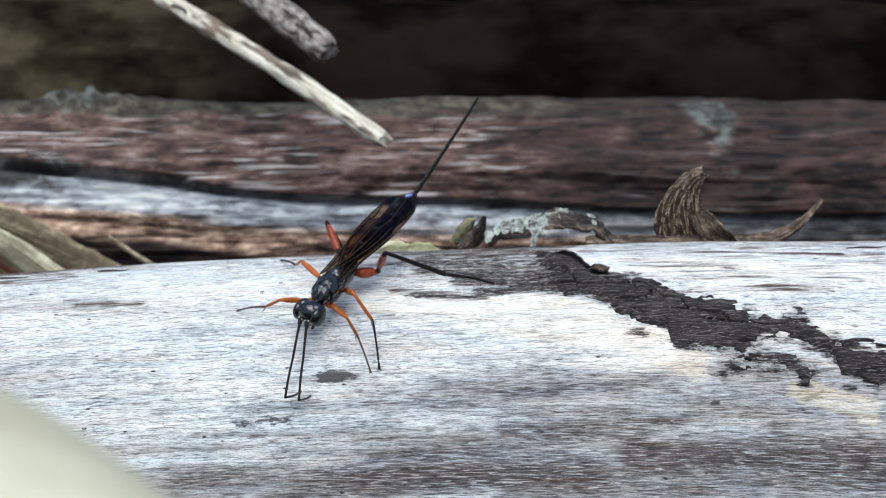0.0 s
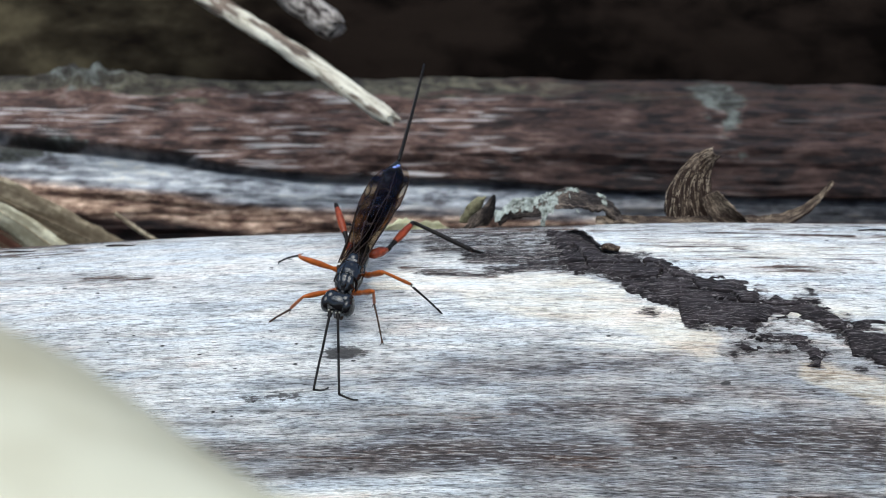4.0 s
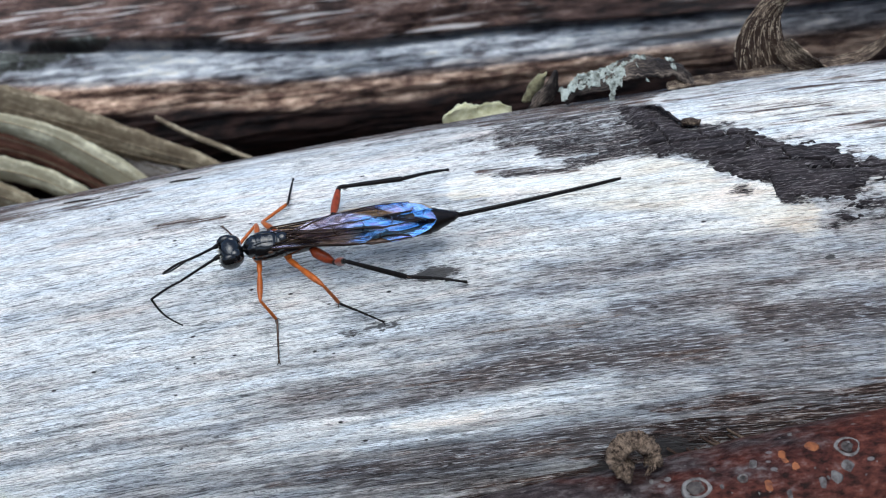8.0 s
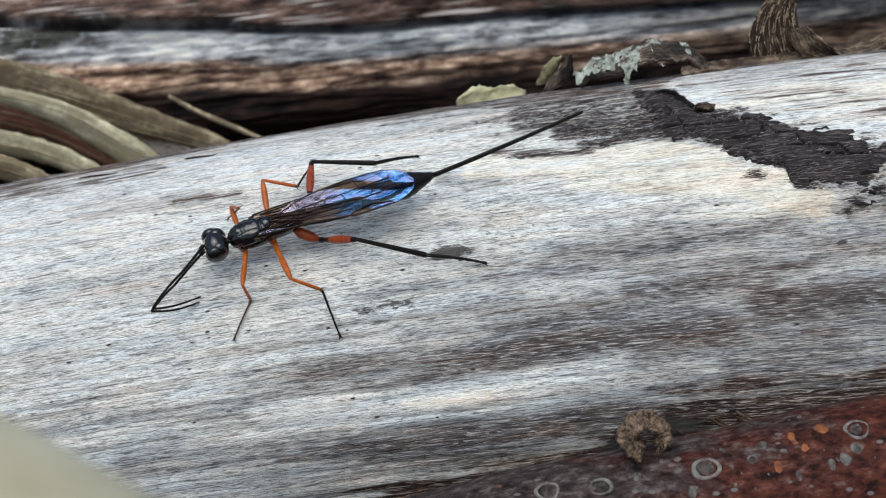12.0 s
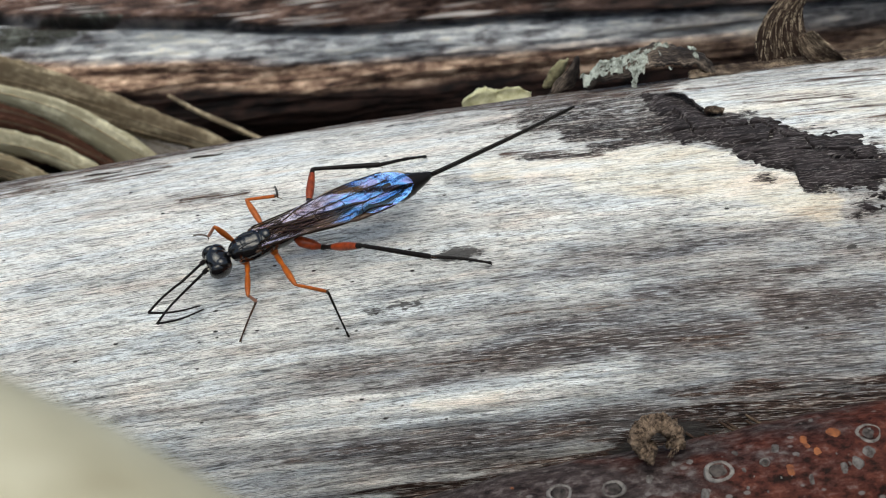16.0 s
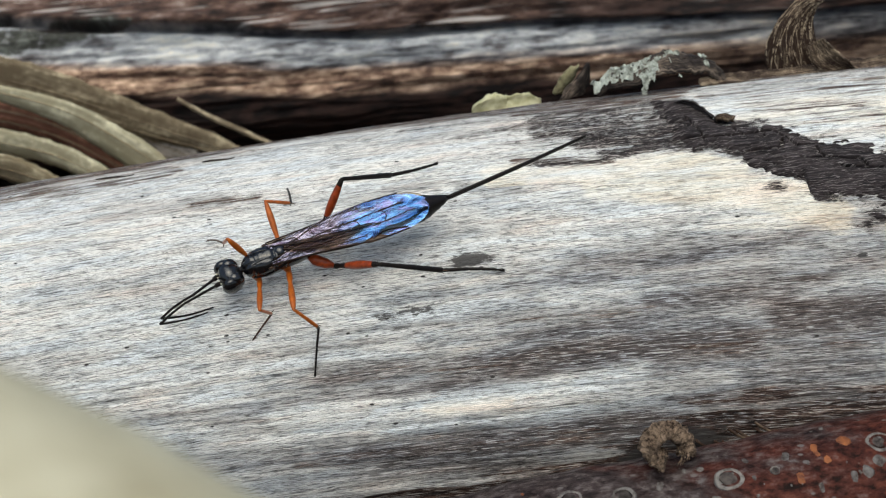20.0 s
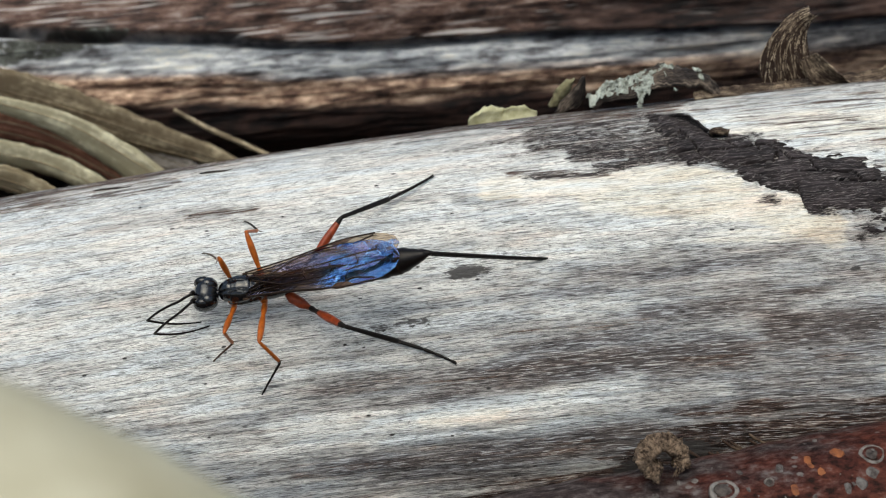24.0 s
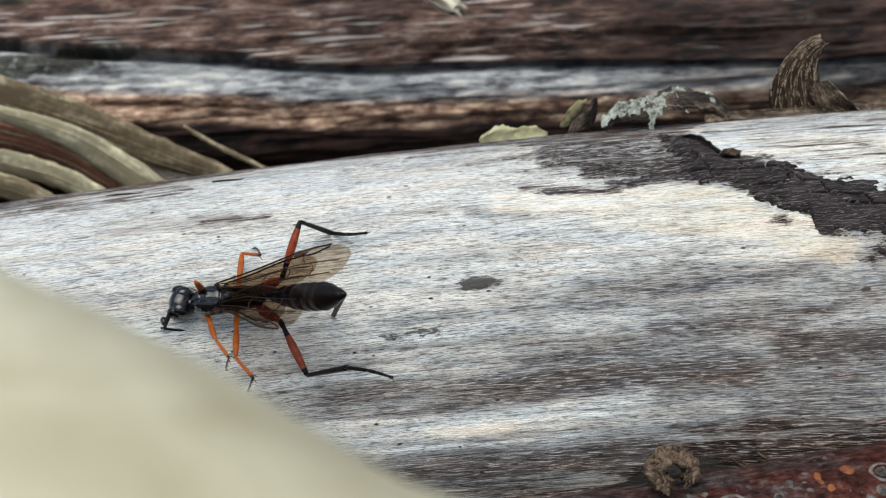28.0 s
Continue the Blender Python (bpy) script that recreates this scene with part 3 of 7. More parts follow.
def pale_log():
    xs = np.concatenate([np.linspace(-150, -52, 40)[:-1], np.linspace(-52, 42, 420), np.linspace(42, 150, 40)[1:]])
    ds = np.concatenate([np.linspace(-30, 100, 380), np.linspace(100, 330, 70)[1:-1]])
    d, x = np.meshgrid(ds, xs)
    y, z, r = log_axis(x)
    body = lambda x, d: 0.30 * fbm(x / 30, d / 40, 21) + 0.22 * fbm(x / 18, d / 7, 31) + 0.26 * fbm(x / 14, d / 2.2, 41)
    r = r + body(x, d) + 0.22 * fbm(x / 8, d / 0.9, 51, 3) * step(100, 90, d)
    a = np.radians(d)
    pts = np.stack([x, y - r * np.sin(a), z + r * np.cos(a)], -1)
    me, used = grid_mesh("pale_log", pts, True)
    lay(me, x, d * 0.34)
    n1, n2, n3 = fbm(x / 5, d / 5, 61), fbm(x / 16, d / 9, 71), fbm(x / 9, d / 2.0, 81, 5)
    streak = lambda line, half, k=1.0: k * step(half + 0.5, half - 0.5, gap_to(x, d, line) + 1.4 * n3 + 0.5 * n1)
    stain_and_shade = lambda cx, cd, sx, sd, k=1.0: k * np.clip(1.25 - np.hypot((x - cx) / sx, (d - cd) / sd) + 1.3 * n3 + 0.7 * n1, 0, 1)
    # how grey the wood has weathered round the log, on its left and on its right
    west = np.interp(d, [-20, -8, 0, 14, 25, 38, 46, 52, 57, 60, 64, 68, 72, 80], [0.3, 0.10, 0.01, 0.06, 0.12, 0.13, 0.13, 0.14, 0.24, 0.13, 0.08, 0.14, 0.22, 0.45])
    east = np.interp(d, [-20, -8, 5, 16, 26, 32, 37, 42, 47, 50, 54, 58, 62, 66, 70], [0.35, 0.08, 0.05, 0.10, 0.22, 0.32, 0.48, 0.46, 0.52, 0.60, 0.68, 0.62, 0.58, 0.70, 0.85])
    share = step(-20, 9, x + 22 * n2 + 10 * n3)
    grime = west * (1 - share) + east * share + 0.55 * n3
    grime += 0.34 * np.maximum.reduce([streak([(-18, 54), (-9, 55), (3, 55.3), (10, 55)], 0.9), streak([(-25, 59), (-13, 59), (-7.6, 57)], 0.7), streak([(-17, 70.4), (-2, 71), (3, 69.5)], 0.9), streak([(13, 50), (22, 50), (34, 52)], 1.3),
                                       streak([(-31, 57), (-24, 58.5)], 0.3), streak([(-30, 67), (-16, 69)], 1.0), streak([(-34, 7), (-25, 8.5)], 1.0, 0.7), streak([(0, 37), (7, 38.3), (15, 35.5)], 0.4), streak([(-7.5, 15.8), (-3.6, 18.4)], 0.4), streak([(4, 46), (9, 46), (16, 44)], 0.5)])
    grime -= 0.40 * np.maximum.reduce([streak([(-21, 61.5), (-5, 62), (-1, 59.5), (3, 58.9)], 0.75), streak([(1.1, 55.2), (4.4, 55)], 0.15), streak([(2, 62.5), (9, 62)], 0.4, 0.5), streak([(14, 46.5), (21, 45)], 0.5, 0.7), streak([(-3, 66), (4, 65.5)], 0.4, 0.6), streak([(-30, 52), (-19, 51)], 0.4, 0.5), streak([(-2, 43), (5, 43)], 0.5, 0.6)])
    # brown: the lower edge, the back of the crest and old stains
    edge = np.interp(x, [-60, -20, -13, -2, 2.2, 4.5, 6, 9.6, 17, 19.4, 30, 60], [86, 85, 81, 78.5, 72.5, 67.8, 65.6, 66.3, 65.2, 64, 60, 57])
    brown = step(-2.0, 2.5, d - edge + 14 * n3 + 5 * n1)
    back = step(-9, -15, d + np.interp(x, [-60, -40, -28, -18, -6, 0, 8, 12, 40], [-3, -2, 3, 6, 3, -5, -6, 7, 7]) + 12 * n3)
    brown = np.maximum.reduce([brown, 0.62 * back, streak([(-27, 9), (-22.2, 9.4)], 0.35, 0.62), streak([(-48, -8), (-30, -9)], 1.6, 0.5), streak([(-3.5, 9), (0.6, 12.3), (3, 13)], 0.5, 0.60), streak([(-20, 12), (-14, 12.5)], 0.2, 0.8), streak([(-14, 52.6), (-11, 52.4)], 0.2, 0.7), streak([(-16, 54.3), (-8, 55), (3, 55.4), (12, 55)], 0.6, 0.40), streak([(-12, 59.3), (-8, 57.6)], 0.3, 0.45), streak([(-20, 70), (0, 71)], 0.6, 0.45), streak([(-6, 47), (4, 47.5)], 0.4, 0.42), streak([(-34.6, 40), (-33.4, 40.2)], 0.12, 0.8),
                               streak([(21, 7), (30, 8)], 0.2, 0.75), streak([(14, 1), (22, 3)], 0.12, 0.6), streak([(18, -8), (30, -4)], 0.15, 0.7), streak([(11, -10), (32, -12)], 0.3, 0.5), stain_and_shade(24, 11, 5, 1.8, 0.6), streak([(15, 57), (24, 55)], 0.3, 0.6)])
    brown = np.maximum(brown, 0.33 * step(10, 14, x) * step(16, 6, d) * step(0.3, -0.4, dark_distance(x, d)))
    cream = np.maximum.reduce([streak([(-5, 13.5), (1, 16), (8, 15.6), (11, 19)], 1.1), streak([(2, 19), (12, 25), (17, 31)], 1.5, 0.7), stain_and_shade(20, 2, 14, 10, 1.0), stain_and_shade(25, 24, 4, 3, 0.9), streak([(-11, 63), (-6, 63)], 0.4), streak([(9, 31), (20, 34)], 0.8, 0.35), streak([(24, 38), (28, 42)], 1.0, 0.8), streak([(-40, 12), (-32, 14)], 0.6, 0.5), streak([(-19, 4), (-10, 5)], 0.5, 0.4)])
    # a film of bark and black marks
    mottle = fbm(x / 0.9, d / 1.7, 111, 3)
    film = step(-1.6, 1.2, dark_distance(x, d + 6 * n3) + 1.2 * n1 + 2.4 * mottle)
    film = np.maximum.reduce([film, streak([(-12, -12), (0, -9)], 0.5, 0.55), streak([(-5, -5), (3, -3)], 0.5, 0.55), streak([(-4, 3), (2, 4)], 0.4, 0.5), streak([(-1, -8), (4, -6), (9.2, -6)], 1.3, 0.6), streak([(-1, -2), (9, 0.5)], 1.5, 0.66), streak([(1.5, 5), (9, 6)], 1.3, 0.76), streak([(3.0, 10.5), (9, 9.5)], 0.7, 0.74), streak([(-2.5, 11.4), (2.5, 13.0)], 0.25, 0.6), stain_and_shade(13.8, 24.2, 1.3, 2.2, 0.95), stain_and_shade(24.3, 36.5, 0.6, 1.2, 0.9), stain_and_shade(27.1, 37.4, 0.7, 1.1, 0.9), stain_and_shade(-3, -3, 5, 4, 0.5)])
    # the last two black spots paint the shade of the hollow beside the bark roll
    black = np.maximum.reduce([stain_and_shade(-7.4, 33.6, 1.7, 1.7, 1.0), stain_and_shade(-4.8, 30.4, 0.6, 0.6, 0.8), streak([(-28.3, 21.9), (-25.3, 21.8)], 0.08, 0.95), streak([(-13.9, 43.1), (-12.4, 43.2), (-10.5, 42.6)], 0.05, 0.75), streak([(-28.7, 44), (-25.3, 44.7)], 0.0, 0.5), streak([(-33, 56.5), (-30.7, 56.3)], 0.02, 0.6), streak([(-39, 41.5), (-36.6, 43.8)], 0.05, 0.6), stain_and_shade(6.2, 28.7, 0.5, 0.4, 0.8), stain_and_shade(18.2, 40.6, 0.35, 0.5, 0.9), stain_and_shade(8, 31, 0.4, 0.4, 0.7), stain_and_shade(6.2, 73.5, 2.4, 3.5, 0.95), stain_and_shade(2.6, 76.5, 1.8, 2.8, 0.9)])
    blue = np.clip(0.5 + 2 * n2, 0, 1)
    paint(me, "zones", np.clip(grime, 0, 1).ravel(), np.clip(cream, 0, 1).ravel(), np.clip(brown, 0, 1).ravel())
    paint(me, "marks", np.clip(film, 0, 1).ravel(), np.clip(black, 0, 1).ravel(), blue.ravel())
    log = tagged(finish("pale_log", me, M_WOOD), "barkless weathered pale grey log with cream and brown streaks", "log")
    # the strip of bark that is left: thin plates with open cracks, worn down to the wood at the border
    xs, ds = np.linspace(5, 36, 520), np.linspace(-12, 46, 600)
    d, x = np.meshgrid(ds, xs)
    n1, n3 = fbm(x / 2.2, d / 5, 91), fbm(x / 3, d / 2.2, 95, 5)
    n4, n5 = fbm(x / 2.4, d / 0.8, 97, 4), fbm(x / 0.9, d / 1.6, 101, 4)
    top_edge = np.interp(x, [9, 14, 18, 22, 27, 36], [-3, 6, 14, 19, 26, 31])
    inside = dark_distance(x, d + 4 * n3) + 1.1 * n1 + 0.9 * n3 + 0.9 * n4 + (1.3 + 1.0 * step(0.3, 0.8, (d - top_edge) / 12)) * n5 - 0.25
    crack = np.zeros(np.shape(x))
    for k, line in enumerate(CRACKS):
        crack = np.maximum(crack, step(0.11 + 0.03 * (k % 3), 0.05, gap_to(x + 0.6 * n3, d + 1.6 * n1, line) + 0.08 * n4))
    y, z, r = log_axis(x)
    rise = step(-0.5, 0.35, inside) * 0.42 + 0.16 * step(0.3, 1.2, inside)
    r = r + body(x, d) - 0.24 + rise + 0.05 * n4 + 0.05 * n3 + 0.02 * n5 - 0.8 * crack * step(-0.2, 0.3, inside)
    a = np.radians(d)
    me, used = grid_mesh("bark_strip", np.stack([x, y - r * np.sin(a), z + r * np.cos(a)], -1), keep=(inside > -0.55))
    lay(me, x.ravel()[used], d.ravel()[used] * 0.34)
    finish("bark_strip", me, M_BARK, log, "cracked dark strip of bark left on the wood")
    # lifted flakes along the upper border of the strip
    for line, across, thick, seed, mat in (([on_log(8.7, -6, 0.25), on_log(9.3, -3.5, 0.55), on_log(10.1, -0.5, 0.5), on_log(10.9, 3.2, 0.2)], [(0.10, -0.22, 0.22), (0.14, -0.30, 0.36), (0.05, -0.15, 0.18)], 0.14, 5, M_BARK),
                                           ([on_log(11.0, 4.0, 0.2), on_log(11.5, 4.2, 0.45), on_log(12.3, 4.6, 0.25)], [(0, -0.28, 0.1), (0, -0.42, 0.15), (0, -0.2, 0.05)], 0.25, 8, M_CURL)):
        bm = bmesh.new()
        sheet(bm, line, across, thick, 16, 6, 0.18, seed, 0.22)
        for q in bm.verts:
            q.co += noise.noise_vector(q.co / MM * 2.2) * 0.10 * MM
        part("bark_flake", bm, mat, log)
    # dark pits along the grain
    rnd = random.Random(12)
    verts, faces = [], []
    for k in range(230):
        px, pd, n = rnd.uniform(-42, 0) if k % 7 else rnd.uniform(0, 26), rnd.uniform(20, 62), rnd.choice((1, 1, 2, 3, 5, 8))
        for _ in range(n):
            size = rnd.uniform(0.018, 0.045) + 0.06 * rnd.random() ** 6
            c = Vector(on_log(px + rnd.gauss(0, 0.30 * n ** 0.6), pd + rnd.gauss(0, 0.5 * n ** 0.5), 0.0))
            long, base = rnd.uniform(0.7, 2.4), len(verts)
            for i in range(8):
                a, q = math.pi * i / 4, rnd.uniform(0.6, 1.2)
                verts.append((c + Vector((size * long * q * math.cos(a), -0.6 * size * q * math.sin(a), 0.6 * size * q * math.sin(a)))) * MM)
            verts += [(c + Vector((0, -0.4, 0.6)) * size) * MM, (c - Vector((0, -0.4, 0.6)) * size) * MM]
            for i in range(8):
                faces += [(base + i, base + (i + 1) % 8, base + 8), (base + (i + 1) % 8, base + i, base + 9)]
    me = bpy.data.meshes.new("pit")
    me.from_pydata(verts, [], faces)
    tagged(finish("pit", me, M_DARKLEG, log), "", "", "", "stuff")
    return log


def back_log():
    xs = np.concatenate([np.linspace(-260, -80, 30)[:-1], np.linspace(-80, 75, 300), np.linspace(75, 260, 30)[1:]])
    ds = np.concatenate([np.linspace(-30, 125, 200), np.linspace(125, 330, 40)[1:-1]])
    d, x = np.meshgrid(ds, xs)
    cy, cz = 151 + 0.0 * x, 44.5 + 0.0 * x
    n1, n2, n3 = fbm(x / 26, d / 12, 121, 5), fbm(x / 8, d / 6, 131, 5), fbm(x / 12, d / 2.5, 141, 4)
    split = np.interp(x, [-90, -62, -54, -47, -33, -26, -19.5, -12.7, 0.8, 14.4, 28, 42, 80], [34, 36.5, 43, 47.4, 53.3, 58.5, 62, 63.4, 64.5, 68, 71, 72, 74]) + 3.5 * n3
    bark = step(1.2, -1.2, d - split)
    second = step(1.0, -1.0, d - split + np.interp(x, [-90, -12, -6, 10, 60], [0, 0, 12, 15, 19]))
    under = step(-1.5, 0.8, d - split) * step(4.8, 1.6, d - split)
    r = 12.3 + 1.2 * bark + 0.6 * second + 2.2 * n1 + 0.9 * n2 + 0.4 * n3 - 1.1 * under + 1.9 * np.exp(-((x + 46) / 6.5) ** 2) * np.exp(-((d - 2) / 13) ** 2) * (0.75 + 2.2 * fbm(x / 1.6, d / 4, 171))
    a = np.radians(d)
    me, _ = grid_mesh("back_log", np.stack([x, cy - r * np.sin(a), cz + r * np.cos(a)], -1), True)
    moss = step(22, 6, d + np.interp(x, [-60, 0, 30, 45], [0, 3, 0, -6]) + 26 * n2)
    ragged = fbm(x / 2.2, d / 9, 181, 4)
    lichen = 0.85 * step(1.2, 0.5, np.hypot((x - 33.5 + 4 * n3) / (2.9 - 0.02 * d), (d - 10) / 32) + 1.2 * n2 + 1.8 * ragged)
    lichen = np.maximum(lichen, 0.6 * np.exp(-((x + 46) / 7.5) ** 2) * step(20, 2, d))
    lichen = np.maximum(lichen, 0.7 * step(1.1, 0.6, np.hypot((x + 58) / 14, (d - 48) / 9) + 2.0 * n2))
    tan = step(-3, 4, d - split - np.interp(x, [-60, 60], [21, 13]) + 10 * n3)
    paint(me, "zones", bark.ravel(), np.clip(lichen, 0, 1).ravel(), tan.ravel())
    # shade of the underside and of the groove below the bark, as colour
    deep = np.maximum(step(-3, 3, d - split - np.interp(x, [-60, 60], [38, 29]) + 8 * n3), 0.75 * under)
    # wood and bark get darker towards the right end
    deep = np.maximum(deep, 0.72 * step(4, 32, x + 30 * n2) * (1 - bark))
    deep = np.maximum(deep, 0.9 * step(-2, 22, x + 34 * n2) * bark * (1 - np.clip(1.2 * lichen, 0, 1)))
    lay(me, x, d * 0.235)
    paint(me, "shade_and_tone", deep.ravel(), moss.ravel(), 0)
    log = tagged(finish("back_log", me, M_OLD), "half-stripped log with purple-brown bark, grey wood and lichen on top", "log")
    return log


def rear_logs():
    for name, y0, z0, r0, seed, mat, label in (("rear_log", 225, 50, 34, 151, M_REAR_SHADE, "thick log at the back, its shade painted as near-black bark"), ("olive_log", 186, 46, 19, 161, M_OLIVE, "dark olive-brown log behind the half-stripped log")):
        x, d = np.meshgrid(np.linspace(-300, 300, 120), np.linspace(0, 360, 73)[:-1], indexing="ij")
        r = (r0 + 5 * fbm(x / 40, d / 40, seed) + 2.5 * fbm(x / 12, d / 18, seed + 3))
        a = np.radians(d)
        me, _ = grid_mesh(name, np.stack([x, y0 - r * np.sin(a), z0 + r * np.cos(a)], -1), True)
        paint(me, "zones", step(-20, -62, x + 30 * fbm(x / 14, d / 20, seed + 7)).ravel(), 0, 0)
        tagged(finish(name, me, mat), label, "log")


def red_branch():
    line = curve_through([(-78, 47, 28), (-32, 55, 43), (-10, 57.3, 48.5), (7, 58.8, 49.85), (22, 60, 50.75), (48, 58.5, 52.5), (80, 54, 50)], 120)
    bm = bmesh.new()
    tube(bm, line, [4.9 + 0.04 * math.sin(k * 0.31) + 0.05 * math.sin(k * 1.3) for k in range(120)], 48, 1.0, None, 0.003)
    branch = tagged(part("red_branch", bm, M_RED), "smooth red-brown branch with pale ring-shaped pores", "branch")
    rnd = random.Random(7)
    spots = [(6.6, 11, 0.85, 1), (0.3, 9, 0.7, 1), (-2.7, 4, 0.75, 1), (15.8, 6, 0.75, 1), (9.3, 12, 0.3, 1), (12.6, 11, 0.72, 2), (10.5, 22, 0.42, 2), (13.8, 0, 0.5, 2), (12.0, 0, 0.4, 2), (12.0, 6, 0.3, 2)]
    spots += [(13.5, 29, 0.42, 0), (15.3, 21, 0.5, 0), (14.3, 27, 0.5, 0), (11.4, 31, 0.42, 0), (10.2, 3, 0.4, 0), (5.2, -3, 0.35, 0), (2.5, 7, 0.4, 0), (5.4, 26, 0.4, 0), (7.9, -2, 0.32, 0), (4.2, -4, 0.26, 0), (14.7, -14, 0.3, 0)]
    spots += [(rnd.uniform(-22, 30), rnd.uniform(-25, 75), 0.06 + 0.22 * rnd.random() ** 2, 2 if k % 11 == 0 else 0) for k in range(130)]
    for x, deg, size, kind in spots:
        p = min(line, key=lambda q: abs(q.x - x))
        k = line.index(p)
        way = (line[k + 1] - line[k - 1]).normalized()
        out = (Vector((0, -math.sin(radians(deg)), math.cos(radians(deg)))))
        out = (out - way * out.dot(way)).normalized()
        side = way.cross(out)
        r = 4.9 + 0.04 * math.sin(k * 0.31) + 0.05 * math.sin(k * 1.3)
        c = p + way * (x - p.x) + out * (r - 0.05)
        bm = bmesh.new()
        place = lambda u, v, h: c + (way * u + side * v) * size + out * (h - 0.5 * (v * size) ** 2 / r)
        n = 26 if kind == 1 else 14
        if kind == 1:
            secs = [[place(q * (1 + 0.06 * math.sin(6 * math.pi * i / n + x)) * math.cos(2 * math.pi * i / n), q * 0.92 * (1 + 0.07 * math.cos(4 * math.pi * i / n + x)) * math.sin(2 * math.pi * i / n), h) for i in range(n)] for q, h in ((1.08, -0.02), (0.98, 0.07), (0.87, 0.10), (0.76, 0.05), (0.68, 0.0))]
            rings(bm, (place(0, 0, 0), place(0, 0, 0.06)), secs)
            ring = part("pore_ring", bm, M_RING, branch, "pale raised rim")
            bm = bmesh.new()
            secs = [[place(q * (0.9 + 0.12 * math.sin(4 * math.pi * i / n + x)) * math.cos(2 * math.pi * i / n), q * 0.9 * math.sin(2 * math.pi * i / n), h) for i in range(n)] for q, h in ((0.72, 0.02), (0.55, 0.05), (0.3, 0.07))]
            rings(bm, (place(0, 0, 0), place(0, 0, 0.075)), secs)
            part("pore", bm, M_PORE, ring, "dark sunken pore")
        else:
            secs = [[place(q * (0.75 + 0.22 * math.sin(0.9 * i + size * 40)) * math.cos(2 * math.pi * i / n), q * math.sin(2 * math.pi * i / n), h) for i in range(n)] for q, h in ((1.0, 0.0), (0.8, 0.05), (0.4, 0.07))]
            rings(bm, (place(0, 0, 0), place(0, 0, 0.07)), secs)
            part("bark_spot", bm, M_ORANGE if kind == 2 else M_LENTICEL, branch)
    return branch


def near_branch():
    """Pale peeled branch close to the lens, leaning up from the ground."""
    a, b = Vector((-17.1, 24.0, 92.3)), Vector((-12.7, 22.4, 90.4))
    way = (b - a).normalized()
    r = 5.0
    eye = Vector((-8, 5, 105))
    out = (eye - a).cross(way).cross(way)
    toward = (eye - (a + b) / 2).normalized()
    up = way.cross(toward).normalized()
    if up.z < 0:
        up = -up
    mid = (a + b) / 2 - up * r - toward * 0.6
    pts = [mid + way * s + Vector((0, 0, -1)) * 0.0009 * max(0, s - 18) ** 2 * 10 for s in (-46, -30, -15, 0, 10, 20, 40, 60)]
    bm = bmesh.new()
    tube(bm, curve_through(pts, 70), [r * (1 + 0.03 * math.sin(k * 0.7)) for k in range(70)], 28, 1, None, 0.008)
    ob = tagged(part("near_branch", bm, M_NEAR), "pale peeled branch close by, leaning over the ground", "branch")
    rnd = random.Random(9)
    for k in range(16):
        c = mid + way * rnd.uniform(-14, 20)
        side = (toward * rnd.uniform(0.6, 1) + up * rnd.uniform(-0.8, 0.5)).normalized()
        bm = bmesh.new()
        tube(bm, [c - way * 1.6 + side * (r - 0.1), c + side * (r - 0.02), c + way * rnd.uniform(1, 3) + side * (r - 0.1)], [0.3, rnd.uniform(0.5, 1.0), 0.2], 8, 0.3)
        part("bark_remnant", bm, M_STRAW, ob, "brown remnant of bark")
    return ob


def straight_stick(name, start, end, radius, material, label, seed, flat=0.8):
    """A broken stick built along its own x, laid from start to end."""
    a, b = Vector(start), Vector(end)
    length, rnd = (b - a).length, random.Random(seed)
    n, sides = 120, 20
    x, k = np.meshgrid(np.linspace(0, 1, n) ** 1.3 * length, np.arange(sides), indexing="ij")
    ang = 2 * np.pi * k / sides
    r = radius * (1 + 0.10 * np.minimum(1, x / 12)) * (0.86 + 0.14 * np.minimum(1, x / 1.2)) * (1 + 0.35 * fbm(x / 7, 3 + np.cos(ang) * 1.2 + np.sin(ang), seed) + 0.30 * fbm(x / 1.6, 9 + 2.5 * np.cos(ang) + 1.7 * np.sin(ang), seed + 5))
    x = np.where(x < 0.6, x - 2.2 * (smooth_noise(k * 0.8, 0 * x + 2.5, seed + 8) - 0.5), x)
    sag = 0.25 * np.sin(x / 9.0)
    me, _ = grid_mesh(name, np.stack([x, r * np.cos(ang), flat * r * np.sin(ang) + sag], -1), True)
    stick = tagged(finish(name, me, material), label, "stick")
    stick.matrix_world = Matrix.Translation(a * MM) @ (b - a).to_track_quat("X", "Z").to_matrix().to_4x4()
    bm = bmesh.new()
    tube(bm, [(-0.15, 0, 0), (0.25, 0, 0)], [radius * 0.6, radius * 0.74], 14, flat, None, 0.2, seed)
    part("broken_end", bm, material, stick)
    return stick, rnd


